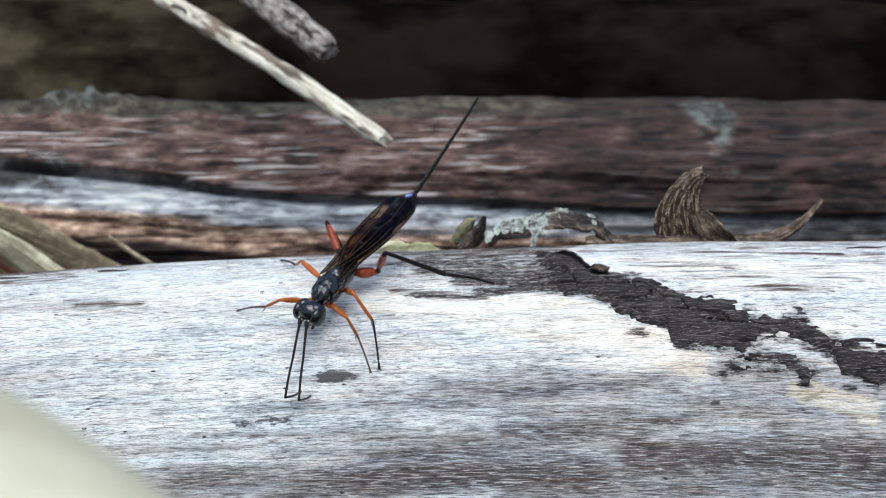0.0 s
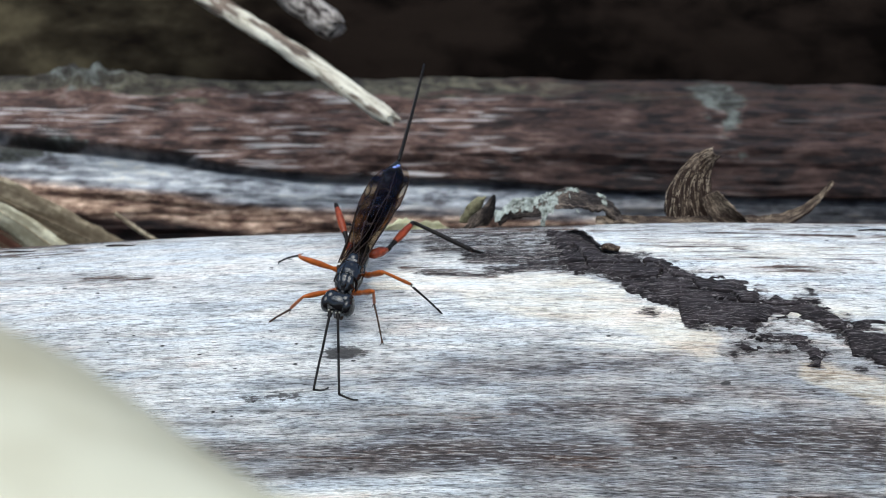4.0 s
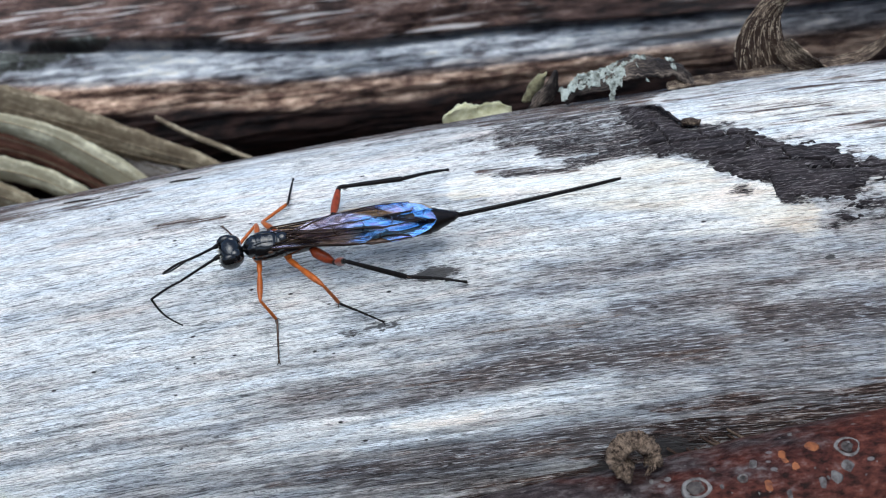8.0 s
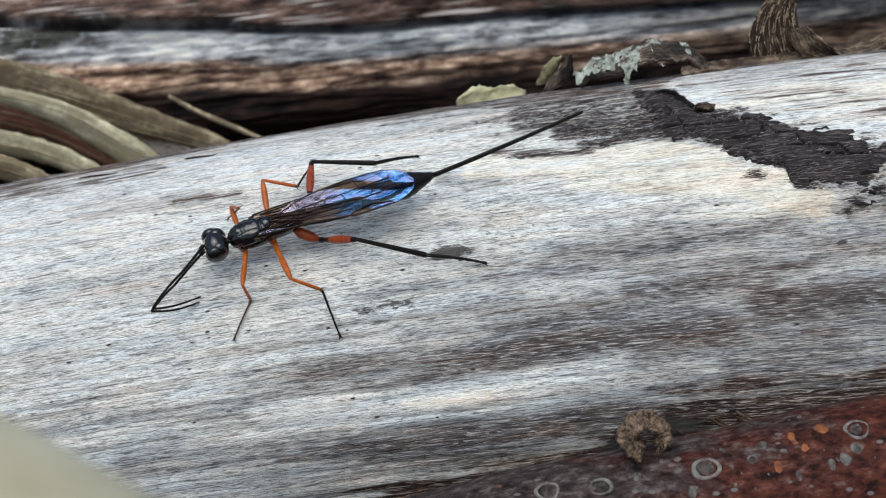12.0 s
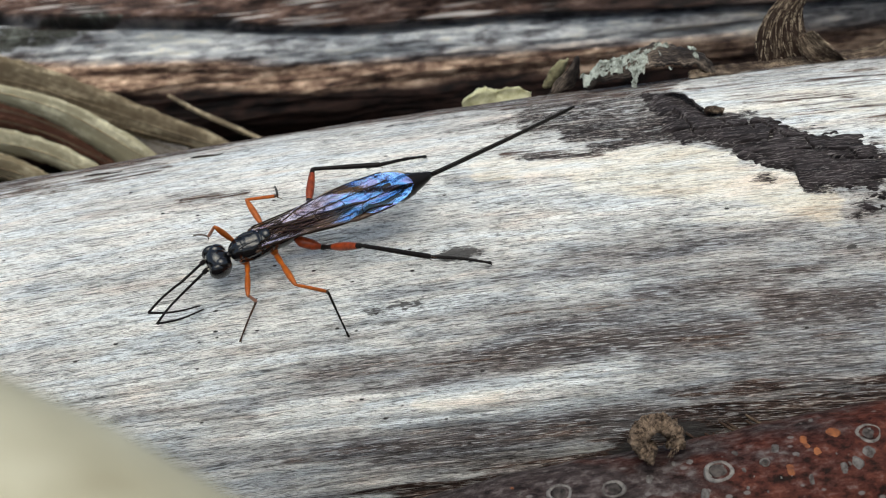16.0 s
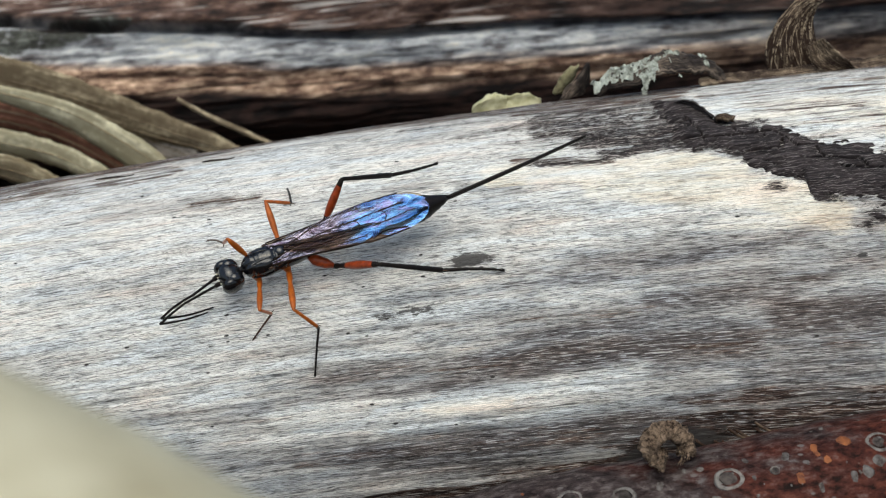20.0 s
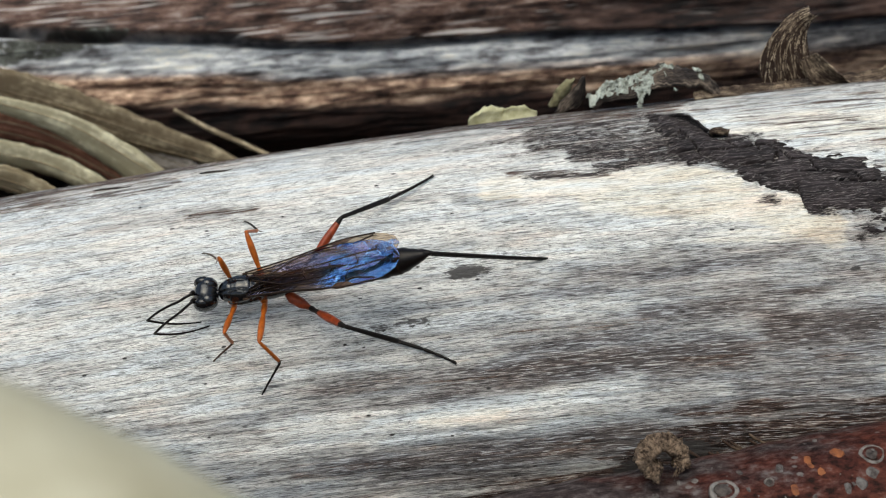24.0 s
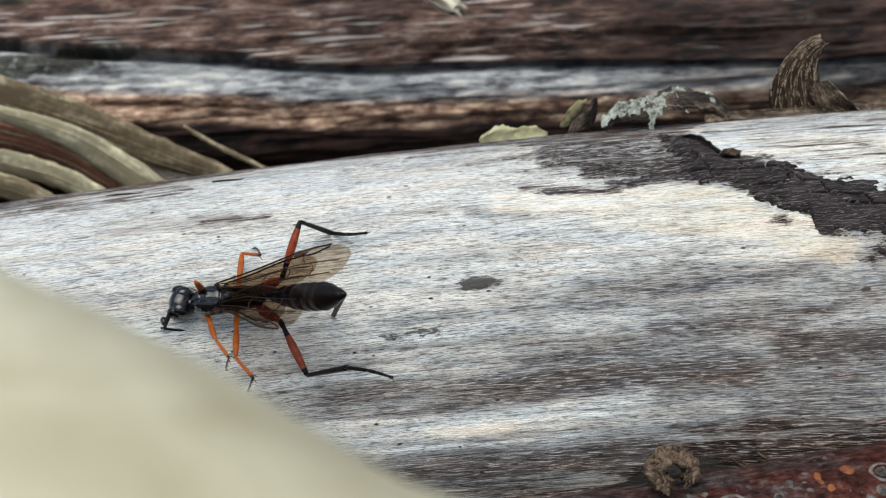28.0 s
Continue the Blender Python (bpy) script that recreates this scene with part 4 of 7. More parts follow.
def sticks():
    stick, rnd = straight_stick("peeled_stick", (-6.6, 128, 61.2), (-95, 199.0, 98.0), 1.15, M_PALE, "thin pale peeled stick with brown bark remnants lying across the logs", 3)
    for k in range(5):
        bm = bmesh.new()
        y, z = rnd.uniform(-0.7, 0.7), rnd.uniform(-0.5, 0.4)
        tube(bm, [(1.5, y, z), (0, y, z), (-rnd.uniform(0.6, 1.5), y * 1.1, z - 0.1)], [0.28, 0.25, 0.05], 6)
        part("splinter", bm, M_PALE, stick)
    for x0, side, l in ((5, 1, 3), (9, -1, 5), (14, 1, 6), (18, -1, 4), (24, -1, 8), (30, 1, 5)):
        bm = bmesh.new()
        tube(bm, curve_through([(x0, 0.95 * side, 0.1), (x0 + l * 0.5, 0.8 * side, 0.5), (x0 + l, 1.0 * side, 0.2)], 14), [0.1 + 0.25 * math.sin(math.pi * q / 13) + 0.08 * rnd.random() for q in range(14)], 7, 0.6, None, 0.2, x0)
        part("bark_scrap", bm, M_SCRAP, stick, "brown bark remnant")
    straight_stick("grey_stick", (-13.3, 140, 68.2), (-75, 196, 99.0), 1.75, M_GREYTWIG, "grey-brown broken stick with flaking bark lying across the logs", 15, 0.95)


def blades():
    """Dry blades and bark strips in the gap between the logs."""
    specs = [
        ([(-68, 128, 60.0), (-56.5, 127, 54.5), (-50.9, 127, 52.2), (-44.3, 127, 48.9), (-38.0, 127, 45.7), (-32.7, 127, 43.0), (-27.5, 126, 39.5)], [(0.8, -0.3, 2.9), (0.8, -0.3, 2.7), (0.8, -0.2, 2.2), (0.5, -0.2, 1.4), (0.2, 0, 0.5)], M_SHEATH, "wide grey-brown"),
        ([(-66, 124, 58.2), (-59, 124, 55.2), (-52.4, 124, 52.6), (-48.1, 124, 50.3), (-44.6, 124, 47.3), (-40.4, 123.5, 43.6), (-37, 123, 40.0)], [(0.3, -0.2, 0.5), (0.4, -0.2, 0.9), (0.8, -0.3, 1.5), (0.9, -0.3, 2.0), (0.5, 0, 1.5)], M_STRAWPALE, "pale olive"),
        ([(-68, 126, 53.8), (-60.6, 125.5, 51.9), (-53.8, 125.5, 49.7), (-49.4, 125.5, 47.4), (-45.1, 125, 44.4), (-41, 124.5, 41)], [(0.5, -0.4, 1.8), (0.5, -0.4, 1.7), (0.4, 0, 1.2)], M_STRAWRED, "red-brown"),
        ([(-68, 121, 52.0), (-59.6, 121, 50.7), (-54.0, 121, 49.2), (-49.5, 121, 47.3), (-45.2, 120.5, 44.6), (-41, 120, 41)], [(0.4, -0.4, 1.0), (0.5, -0.4, 1.6), (0.4, -0.2, 1.5), (0.3, 0, 0.9)], M_STRAWPALE, "pale olive"),
        ([(-66, 118, 50.4), (-59.0, 118, 49.6), (-52.9, 118, 47.4), (-49.2, 117.5, 45.2), (-44, 117, 41)], [(0.5, -0.5, 1.4), (0.5, -0.4, 1.7), (0.4, 0, 1.0)], M_STRAW, "tan"),
        ([(-36.2, 123, 51.7), (-33.5, 123, 49.5), (-29.7, 123, 47.0), (-26.0, 123, 44.4), (-22, 122, 41)], [(0.1, 0, 0.2), (0.15, 0, 0.3), (0.1, 0, 0.2)], M_SHEATH, "thin grey-brown"),
        ([(-66, 130, 54), (-56, 129.5, 50.5), (-46, 128.5, 46), (-36, 127.5, 41)], [(0.5, -0.3, 3.2), (0.5, -0.3, 2.8), (0.2, 0, 1.5)], M_GREYTWIG, "dark grey-brown"),
    ]
    for k, (line, across, mat, tint) in enumerate(specs):
        bm = bmesh.new()
        sheet(bm, line, across, 0.12, 40, 9, -0.35, 20 + k, 0.07)
        blade = tagged(part("dry_blade", bm, mat), tint + " dry plant blade wedged between the logs", "dry blade", "dry blades between the logs")
        for s in ((-0.6, 0.1), (0.4,), (-0.3, 0.5), (0.1,))[k % 4]:
            bm = bmesh.new()
            mids = curve_through(line, 26)
            pts = []
            for q, p in enumerate(mids):
                f = q / 25 * (len(across) - 1)
                i = min(int(f), len(across) - 2)
                w = Vector(across[i]).lerp(Vector(across[i + 1]), f - i)
                up = (mids[min(q + 1, 25)] - mids[max(q - 1, 0)]).cross(w).normalized()
                pts.append(p + w * s + up * (-0.35 * (s * s - 0.4) + 0.08 * (1 if up.y > 0 else -1) * -1))
            tube(bm, pts, [0.08 + 0.03 * math.sin(q * 0.8 + k) for q in range(26)], 6)
            part("rib", bm, M_STRAW if k in (1, 3) else M_SHEATH, blade, "raised fibre")


def scraps():
    # lichen-covered scrap of bark
    bm = bmesh.new()
    sheet(bm, [(3.6, 92.3, 63.5), (4.8, 92.5, 64.2), (7.0, 92.6, 64.8), (9.3, 92.7, 65.5), (10.9, 92.7, 65.2), (12.3, 92.6, 64.8), (13.3, 92.5, 64.0), (14.0, 92.4, 62.9)], [(0, 0.5, 0.1), (0, 1.1, 0.1), (0, 1.5, 0.2), (0.1, 1.2, 0.15), (0.1, 0.9, 0.1), (0, 0.5, 0)], 0.12, 56, 14, -0.55, 31, 0.10)
    for v in bm.verts:
        q = v.co / MM
        v.co += Vector((0.4 * noise.noise(q * 1.3), 0.6 * noise.noise(q * 1.1 + Vector((7, 0, 0))), noise.noise(q * 1.2 + Vector((3, 0, 0))))) * 0.28 * MM
    scrap = tagged(part("bark_scrap", bm, M_SCRAP), "arched scrap of brown bark crusted with grey-green lichen", "bark scrap")
    rnd = random.Random(31)
    x, y = np.meshgrid(np.linspace(3.4, 12.4, 190), np.linspace(90.4, 94.0, 80), indexing="ij")
    top = np.interp(x, [3.4, 4.8, 7.0, 9.3, 10.9, 12.4], [63.6, 64.35, 64.95, 65.65, 65.35, 64.9])
    tongue = np.exp(-((x - 7.1) / 0.75) ** 2)
    mask = 0.50 - 0.13 * np.abs(x - 7.4) ** 1.1 + 1.8 * fbm(x / 1.1, y / 1.0, 301, 4) - 0.9 * np.clip(91.9 - y, 0, 3) * (1 - 0.6 * tongue) - 0.25 * np.clip(y - 93.2, 0, 3)
    z = top - 0.42 * (y - 92.6) ** 2 - 0.35 * tongue * np.clip(92.0 - y, 0, 2) + 0.18 + 0.45 * fbm(x / 0.7, y / 0.7, 311, 4) + 0.9 * fbm(x / 0.30, y / 0.30, 317, 4) + 0.2 * step(0, 0.3, mask)
    me, _ = grid_mesh("lichen_crust", np.stack([x, y, z], -1), keep=mask > 0)
    finish("lichen_crust", me, M_LICHEN, scrap, "grey-green crusty lichen")
    # yellow chip, two broken lumps
    chip = None
    for line, across, thick, seed in (([(-3.9, 98.3, 59.5), (-2.8, 98.3, 59.9), (-1.5, 98.4, 59.9), (-0.3, 98.6, 59.5)], [(0, 0.2, 0.75), (0, 0.3, 0.8), (0, 0.2, 0.6)], 0.9, 41), ([(-5.9, 98.1, 59.5), (-5.0, 98.0, 59.9), (-3.9, 98.0, 60.1), (-3.2, 98.2, 60.0)], [(0, 0.1, 0.7), (0, 0.1, 1.1), (0, 0.1, 0.7)], 0.7, 42)):
        bm = bmesh.new()
        sheet(bm, line, across, thick, 18, 9, 0.2, seed, 0.05)
        for v in bm.verts:
            q = v.co / MM
            v.co += Vector((noise.noise(q * 0.9), 0.4 * noise.noise(q * 1.4), noise.noise(q * 0.9 + Vector((5, 0, 0))) + 0.4 * noise.noise(q * 3.1))) * 0.3 * MM
        if chip:
            part("broken_edge", bm, M_YELLOW, chip)
        else:
            chip = tagged(part("yellow_chip", bm, M_YELLOW), "small broken pale yellow wood chip behind the crest of the log", "wood chip")
    # small upright chip with a pointed tip
    bm = bmesh.new()
    sheet(bm, [(0.0, 94.6, 61.1), (1.2, 94.8, 61.5), (2.3, 95.0, 62.2), (3.1, 95.1, 63.2), (3.5, 95.2, 64.5)], [(0.2, 0.2, 0.15), (0.35, 0.2, 0.45), (0.75, 0.1, -0.5), (0.5, 0.1, -0.25), (0.06, 0, 0)], 0.16, 26, 9, 0.3, 44, 0.10)
    chip = tagged(part("bark_chip", bm, M_SCRAP), "small upright brown bark chip on the crest of the log", "bark chip")
    bm = bmesh.new()
    sheet(bm, [(1.2, 95.9, 61.8), (1.8, 95.8, 63.0), (2.5, 95.7, 64.1)], [(0.5, 0.2, 0), (0.6, 0.2, -0.1), (0.3, 0.1, 0)], 0.25, 10, 6, 0.2, 46, 0.12)
    part("inner_bark", bm, M_DULL, chip, "dull yellow inner bark")
    # tall curl of bark and its long tail
    bm = bmesh.new()
    stem, reach = [(20.8, 94.2, 61.6), (20.2, 94.4, 63.0), (19.8, 94.6, 64.5), (19.75, 94.8, 65.9), (20.1, 94.9, 67.1), (20.7, 94.8, 68.1), (21.3, 94.5, 68.6)], [(3.0, -0.5, -0.5), (2.6, -0.6, -0.5), (2.0, -0.6, -0.4), (1.4, -0.5, -0.4), (0.9, -0.4, -0.4), (0.55, -0.3, -0.35), (0.35, -0.2, -0.3)]
    sheet(bm, stem, reach, 0.16, 44, 16, 0.9, 51, 0.03)
    curl = tagged(part("bark_curl", bm, M_CURL), "tall curled strip of fibrous brown bark standing on the log", "bark curl")
    # raised fibres that fan out from the tip to the foot
    mids = curve_through(stem, 30)
    for j in range(26):
        first, last = rnd.choice((0, 0, 2, 5)), rnd.choice((30, 30, 28, 24))
        u, pts = -0.97 + 1.94 * j / 25, []
        for k in range(first, last):
            f = k / 29 * (len(reach) - 1)
            i = min(int(f), len(reach) - 2)
            w = Vector(reach[i]).lerp(Vector(reach[i + 1]), f - i)
            up = (mids[min(k + 1, 29)] - mids[max(k - 1, 0)]).cross(w).normalized()
            s = u + 0.05 * math.sin(0.5 * k + 2 * j)
            pts.append(mids[k] + w * s + up * (0.9 * (s * s - 0.4)) + up * 0.09 * (-1 if up.y > 0 else 1))
        bm = bmesh.new()
        tube(bm, pts, [rnd.uniform(0.022, 0.06) for _ in pts], 5)
        part("raised_fibre", bm, M_CURL if j % 2 else M_FIBRE, curl)
    bm = bmesh.new()
    sheet(bm, [(20.9, 93.0, 65.6), (21.7, 92.8, 64.4), (22.9, 92.8, 63.5), (24.4, 93.0, 62.9)], [(0.5, -0.3, 0.4), (0.75, -0.3, 0.7), (0.6, -0.2, 0.5), (0.1, 0, 0.1)], 0.2, 24, 8, 0.35, 52, 0.08)
    part("inner_fold", bm, M_CURL, curl)
    bm = bmesh.new()
    sheet(bm, [(11.5, 91.2, 63.9), (14, 92.2, 63.5), (18, 92.8, 63.1), (22, 93.2, 63.0), (26, 93.6, 62.9), (28.4, 94.0, 63.5), (30, 94.4, 64.6), (31.3, 94.8, 66.1)], [(0, 0.3, 0.1), (0, 0.7, 0.15), (0, 0.8, 0.25), (0, 0.5, 0.25), (0, 0.1, 0)], 0.22, 60, 6, 0.12, 53, 0.15)
    tagged(part("bark_strip", bm, M_CURL), "long thin bark strip with an upturned end on the log", "bark strip")
    # little curl in the hollow at the foot of the log
    bm = bmesh.new()
    axis, u = Vector((-0.15, -0.76, 0.63)), Vector((0.97, -0.22, 0.0))
    v = axis.cross(u)
    pts = [Vector((3.15, 60.2, 55.35)) + (u * math.cos(a) * 1.15 + v * math.sin(a) * 1.05) * (1.02 - 0.02 * k) + axis * 0.06 * k for k, a in enumerate([radians(-18 + 24 * j) for j in range(13)])]
    sheet(bm, pts, [axis * 0.7, axis * 1.2, axis * 1.0], 0.85, 90, 18, 0.15, 61, 0.05)
    for q in bm.verts:
        w = q.co / MM
        q.co += (noise.noise_vector(w * 1.8) * 0.34 + noise.noise_vector(w * 6) * 0.14) * MM
    knot = tagged(part("bark_roll", bm, M_ROLL), "small rolled-up tan bark piece resting between log and branch", "bark roll")
    for k in range(60):
        a = rnd.uniform(-0.6, 4.2)
        s = Vector((3.15, 60.2, 55.35)) + (u * math.cos(a) + v * math.sin(a)) * rnd.uniform(0.75, 1.4) + axis * rnd.uniform(0.2, 1.1)
        e = (v * math.cos(a) - u * math.sin(a)) * rnd.uniform(-1, 1) + axis * rnd.uniform(0, 0.6)
        bm = bmesh.new()
        tube(bm, curve_through([s, s + e * 0.5 + axis * 0.1, s + e * 0.9], 6), [0.05, 0.05, 0.045, 0.04, 0.03, 0.01], 5)
        part("bark_fibre", bm, M_ROLL, knot)
    for k in range(9):
        bm = bmesh.new()
        s = Vector(on_log(rnd.uniform(6, 12), rnd.uniform(70, 75), 0.3))
        tube(bm, curve_through([s, s + Vector((1.0, -0.5, -0.5)), s + Vector((rnd.uniform(1.5, 3.5), -0.8, rnd.uniform(-1.6, -0.6)))], 8), [0.10] * 8, 6)
        part("bark_fibre", bm, M_CURL, knot)
    # loose splinters on the crest
    for x0, d0, l in ((-27, -11, 2.6), (-35, -11, 3.0), (31, -9, 3)):
        bm = bmesh.new()
        a = Vector(on_log(x0, d0, 0.02))
        tube(bm, curve_through([a, a + Vector((l * 0.4, 0, 0.08)), a + Vector((l * 0.8, -0.1, 0.12)), a + Vector((l, -0.2, 0.3))], 10), [0.05, 0.07, 0.08, 0.07, 0.07, 0.06, 0.05, 0.04, 0.03, 0.015], 6)
        tagged(part("wood_splinter", bm, M_SCRAP), "thin raised brown splinter on the crest of the log", "splinter", "splinters on the log")


# ---- the wasp ----
HIPS = {"front": (1.7, 0.75, -0.8), "middle": (-0.3, 0.8, -0.9), "hind": (-3.3, 1.5, -0.9)}
SPANS = {"front": (2.9, 2.1, 2.9), "middle": (3.6, 2.5, 3.4), "hind": (4.0, 4.9, 4.15)}
FEELER = (3.1, 3.1, 4.2)
NECK, WAIST, TAIL, STING = Vector((2.6, 0, 0)), Vector((-2.6, 0, 0.2)), 9.3, 11.0


def limb(name, length, profile, mats, parent, label="", bend=0.0, sides=10):
    """A limb along x from (share of length, radius, material) rows."""
    bm = bmesh.new()
    tube(bm, [(length * f, 0, bend * math.sin(math.pi * f)) for f, r, k in profile], [r for f, r, k in profile], sides, 1, [k for f, r, k in profile][:-1] + [profile[-1][2]])
    return part(name, bm, mats, parent, label)


def hair(bm, base, tip, r=0.035):
    tube(bm, [base, (Vector(base) + Vector(tip)) / 2, tip], [r, r * 0.8, r * 0.2], 5)


def make_leg(wasp, kind):
    a, b, c = SPANS[kind]
    if kind == "hind":
        leg = limb("leg", a, [(-0.02, 0.16, 1), (0.05, 0.21, 1), (0.10, 0.17, 1), (0.13, 0.15, 1), (0.2, 0.17, 1), (0.28, 0.21, 0), (0.45, 0.29, 0), (0.62, 0.29, 0), (0.80, 0.24, 0), (0.88, 0.2, 1), (0.97, 0.17, 1), (1.0, 0.12, 1)], [M_THIGH, M_DARKLEG], wasp, "red hind thigh with dark ends")
        shin = limb("shin", b, [(-0.01, 0.10, 0), (0.04, 0.15, 0), (0.15, 0.14, 0), (0.5, 0.17, 0), (0.9, 0.19, 0), (0.98, 0.19, 0), (1.0, 0.12, 0)], [M_DARKLEG], leg, "blackish shin")
        foot = limb("foot", c, [(0, 0.12, 0), (0.03, 0.14, 0), (0.4, 0.12, 0), (0.43, 0.08, 0), (0.45, 0.12, 0), (0.6, 0.11, 0), (0.62, 0.07, 0), (0.64, 0.11, 0), (0.76, 0.1, 0), (0.78, 0.07, 0), (0.8, 0.1, 0), (0.86, 0.09, 0), (0.88, 0.07, 0), (0.97, 0.12, 0), (1.0, 0.06, 0)], [M_DARKLEG], leg, "blackish jointed foot", 0.12)
        spur = b
    else:
        k = 0.86 if kind == "middle" else 0.78
        leg = limb("leg", a, [(-0.04, 0.2 * k, 0), (0.1, 0.25 * k, 0), (0.22, 0.23 * k, 0), (0.28, 0.17 * k, 0), (0.34, 0.18 * k, 0), (0.5, 0.25 * k, 0), (0.72, 0.26 * k, 0), (0.9, 0.2 * k, 0), (1.0, 0.12 * k, 0)], [M_LEG], wasp, "orange thigh")
        shin = limb("shin", b, [(-0.02, 0.1 * k, 0), (0.1, 0.13 * k, 0), (0.5, 0.14 * k, 0), (0.75, 0.15 * k, 0), (0.92, 0.14 * k, 1), (1.0, 0.09 * k, 1)], [M_LEG, M_SHIN], leg)
        foot = limb("foot", c, [(0, 0.09 * k, 0), (0.05, 0.10 * k, 0), (0.38, 0.09 * k, 0), (0.41, 0.06 * k, 0), (0.44, 0.09 * k, 0), (0.62, 0.085 * k, 0), (0.64, 0.05 * k, 0), (0.67, 0.085 * k, 0), (0.8, 0.08 * k, 0), (0.82, 0.05 * k, 0), (0.9, 0.08 * k, 0), (0.97, 0.1 * k, 0), (1.0, 0.05 * k, 0)], [M_SHIN if kind == "front" else M_DARKLEG], leg, "dark jointed foot", 0.1)
        spur = b
    bm = bmesh.new()
    for s in (-1, 1):
        hair(bm, (spur * 0.97, 0.1 * s, -0.05), (spur * 0.97 + 0.45, 0.28 * s, -0.15))
    part("spur", bm, M_SHIN, shin)
    bm = bmesh.new()
    for s in (-1, 1):
        hair(bm, (c * 0.96, 0, 0), (c + 0.12, 0.16 * s, -0.12), 0.04)
    part("claw", bm, M_DARKLEG, foot)
    foot.parent = leg
    return leg, shin, foot


def make_wing(wasp, side, kind):
    """A thin skin with veins; x runs from the root back to the tip."""
    fore = kind == "fore"
    length, width = (11.0, 2.8) if fore else (7.6, 1.9)
    n, m = 44, 12
    lead = lambda f: 0.10 + 0.22 * f + 0.1 * math.sin(math.pi * f)
    def spot(f, s):
        # f along, s from the front edge (0) to the hind edge (1)
        full = width * (math.sin(math.pi * min(1, f * 0.62 + 0.02) ** 0.9)) * math.sqrt(max(0.0, 1 - max(0, (f - 0.72) / 0.28) ** 2.4)) + 0.22
        front = -0.55 * f - 0.5 * math.sin(math.pi * f) * 0.25 + (full * 0.42 if f > 0.72 else full * 0.42 * (0.3 + 0.7 * min(1, f / 0.72)))
        y = front - full * s * 0.98
        z = 0.03 * math.sin(2 * math.pi * (s * 1.5 + f * 2)) * min(1, f * 2) + 0.03 * math.sin(9 * f + 5 * s)
        return Vector((-length * f, y * side, z))
    bm = bmesh.new()
    grid = [[bm.verts.new(spot(i / (n - 1), j / (m - 1)) * MM) for j in range(m)] for i in range(n)]
    for i in range(n - 1):
        for j in range(m - 1):
            bm.faces.new((grid[i][j], grid[i][j + 1], grid[i + 1][j + 1], grid[i + 1][j]))
    wing = part(kind + "_wing", bm, M_WING, wasp, "clear brownish wing with a blue-violet gleam")
    veins = [[(0, 0.02), (0.3, 0.0), (0.62, 0.0), (0.85, 0.0)], [(0.0, 0.3), (0.3, 0.28), (0.55, 0.3), (0.75, 0.42), (0.92, 0.5)], [(0.02, 0.6), (0.3, 0.62), (0.55, 0.62), (0.7, 0.7), (0.86, 0.78)],
             [(0.05, 0.9), (0.35, 0.95), (0.6, 0.9)], [(0.62, 0.02), (0.7, 0.18), (0.84, 0.06)], [(0.55, 0.3), (0.57, 0.45), (0.55, 0.62)], [(0.66, 0.1), (0.66, 0.25), (0.68, 0.37)], [(0.40, 0.3), (0.38, 0.45), (0.40, 0.62)], [(0.72, 0.42), (0.74, 0.55), (0.72, 0.7)]]
    for v in veins if fore else veins[:3]:
        bm = bmesh.new()
        pts = curve_through([spot(f, s) + Vector((0, 0, 0.02)) for f, s in v], 14)
        tube(bm, pts, [0.055 if s < 0.1 else 0.035 for _ in pts for s in (v[0][1],)], 6)
        part("vein", bm, M_VEIN, wing)
    if fore:
        bm = bmesh.new()
        pts = [spot(0.56, 0.0), spot(0.6, 0.03), spot(0.66, 0.05), spot(0.72, 0.02)]
        tube(bm, pts, [0.05, 0.22, 0.2, 0.05], 8, 0.3)
        part("wing_spot", bm, M_SHIN, wing, "brown wing spot")
    return wing


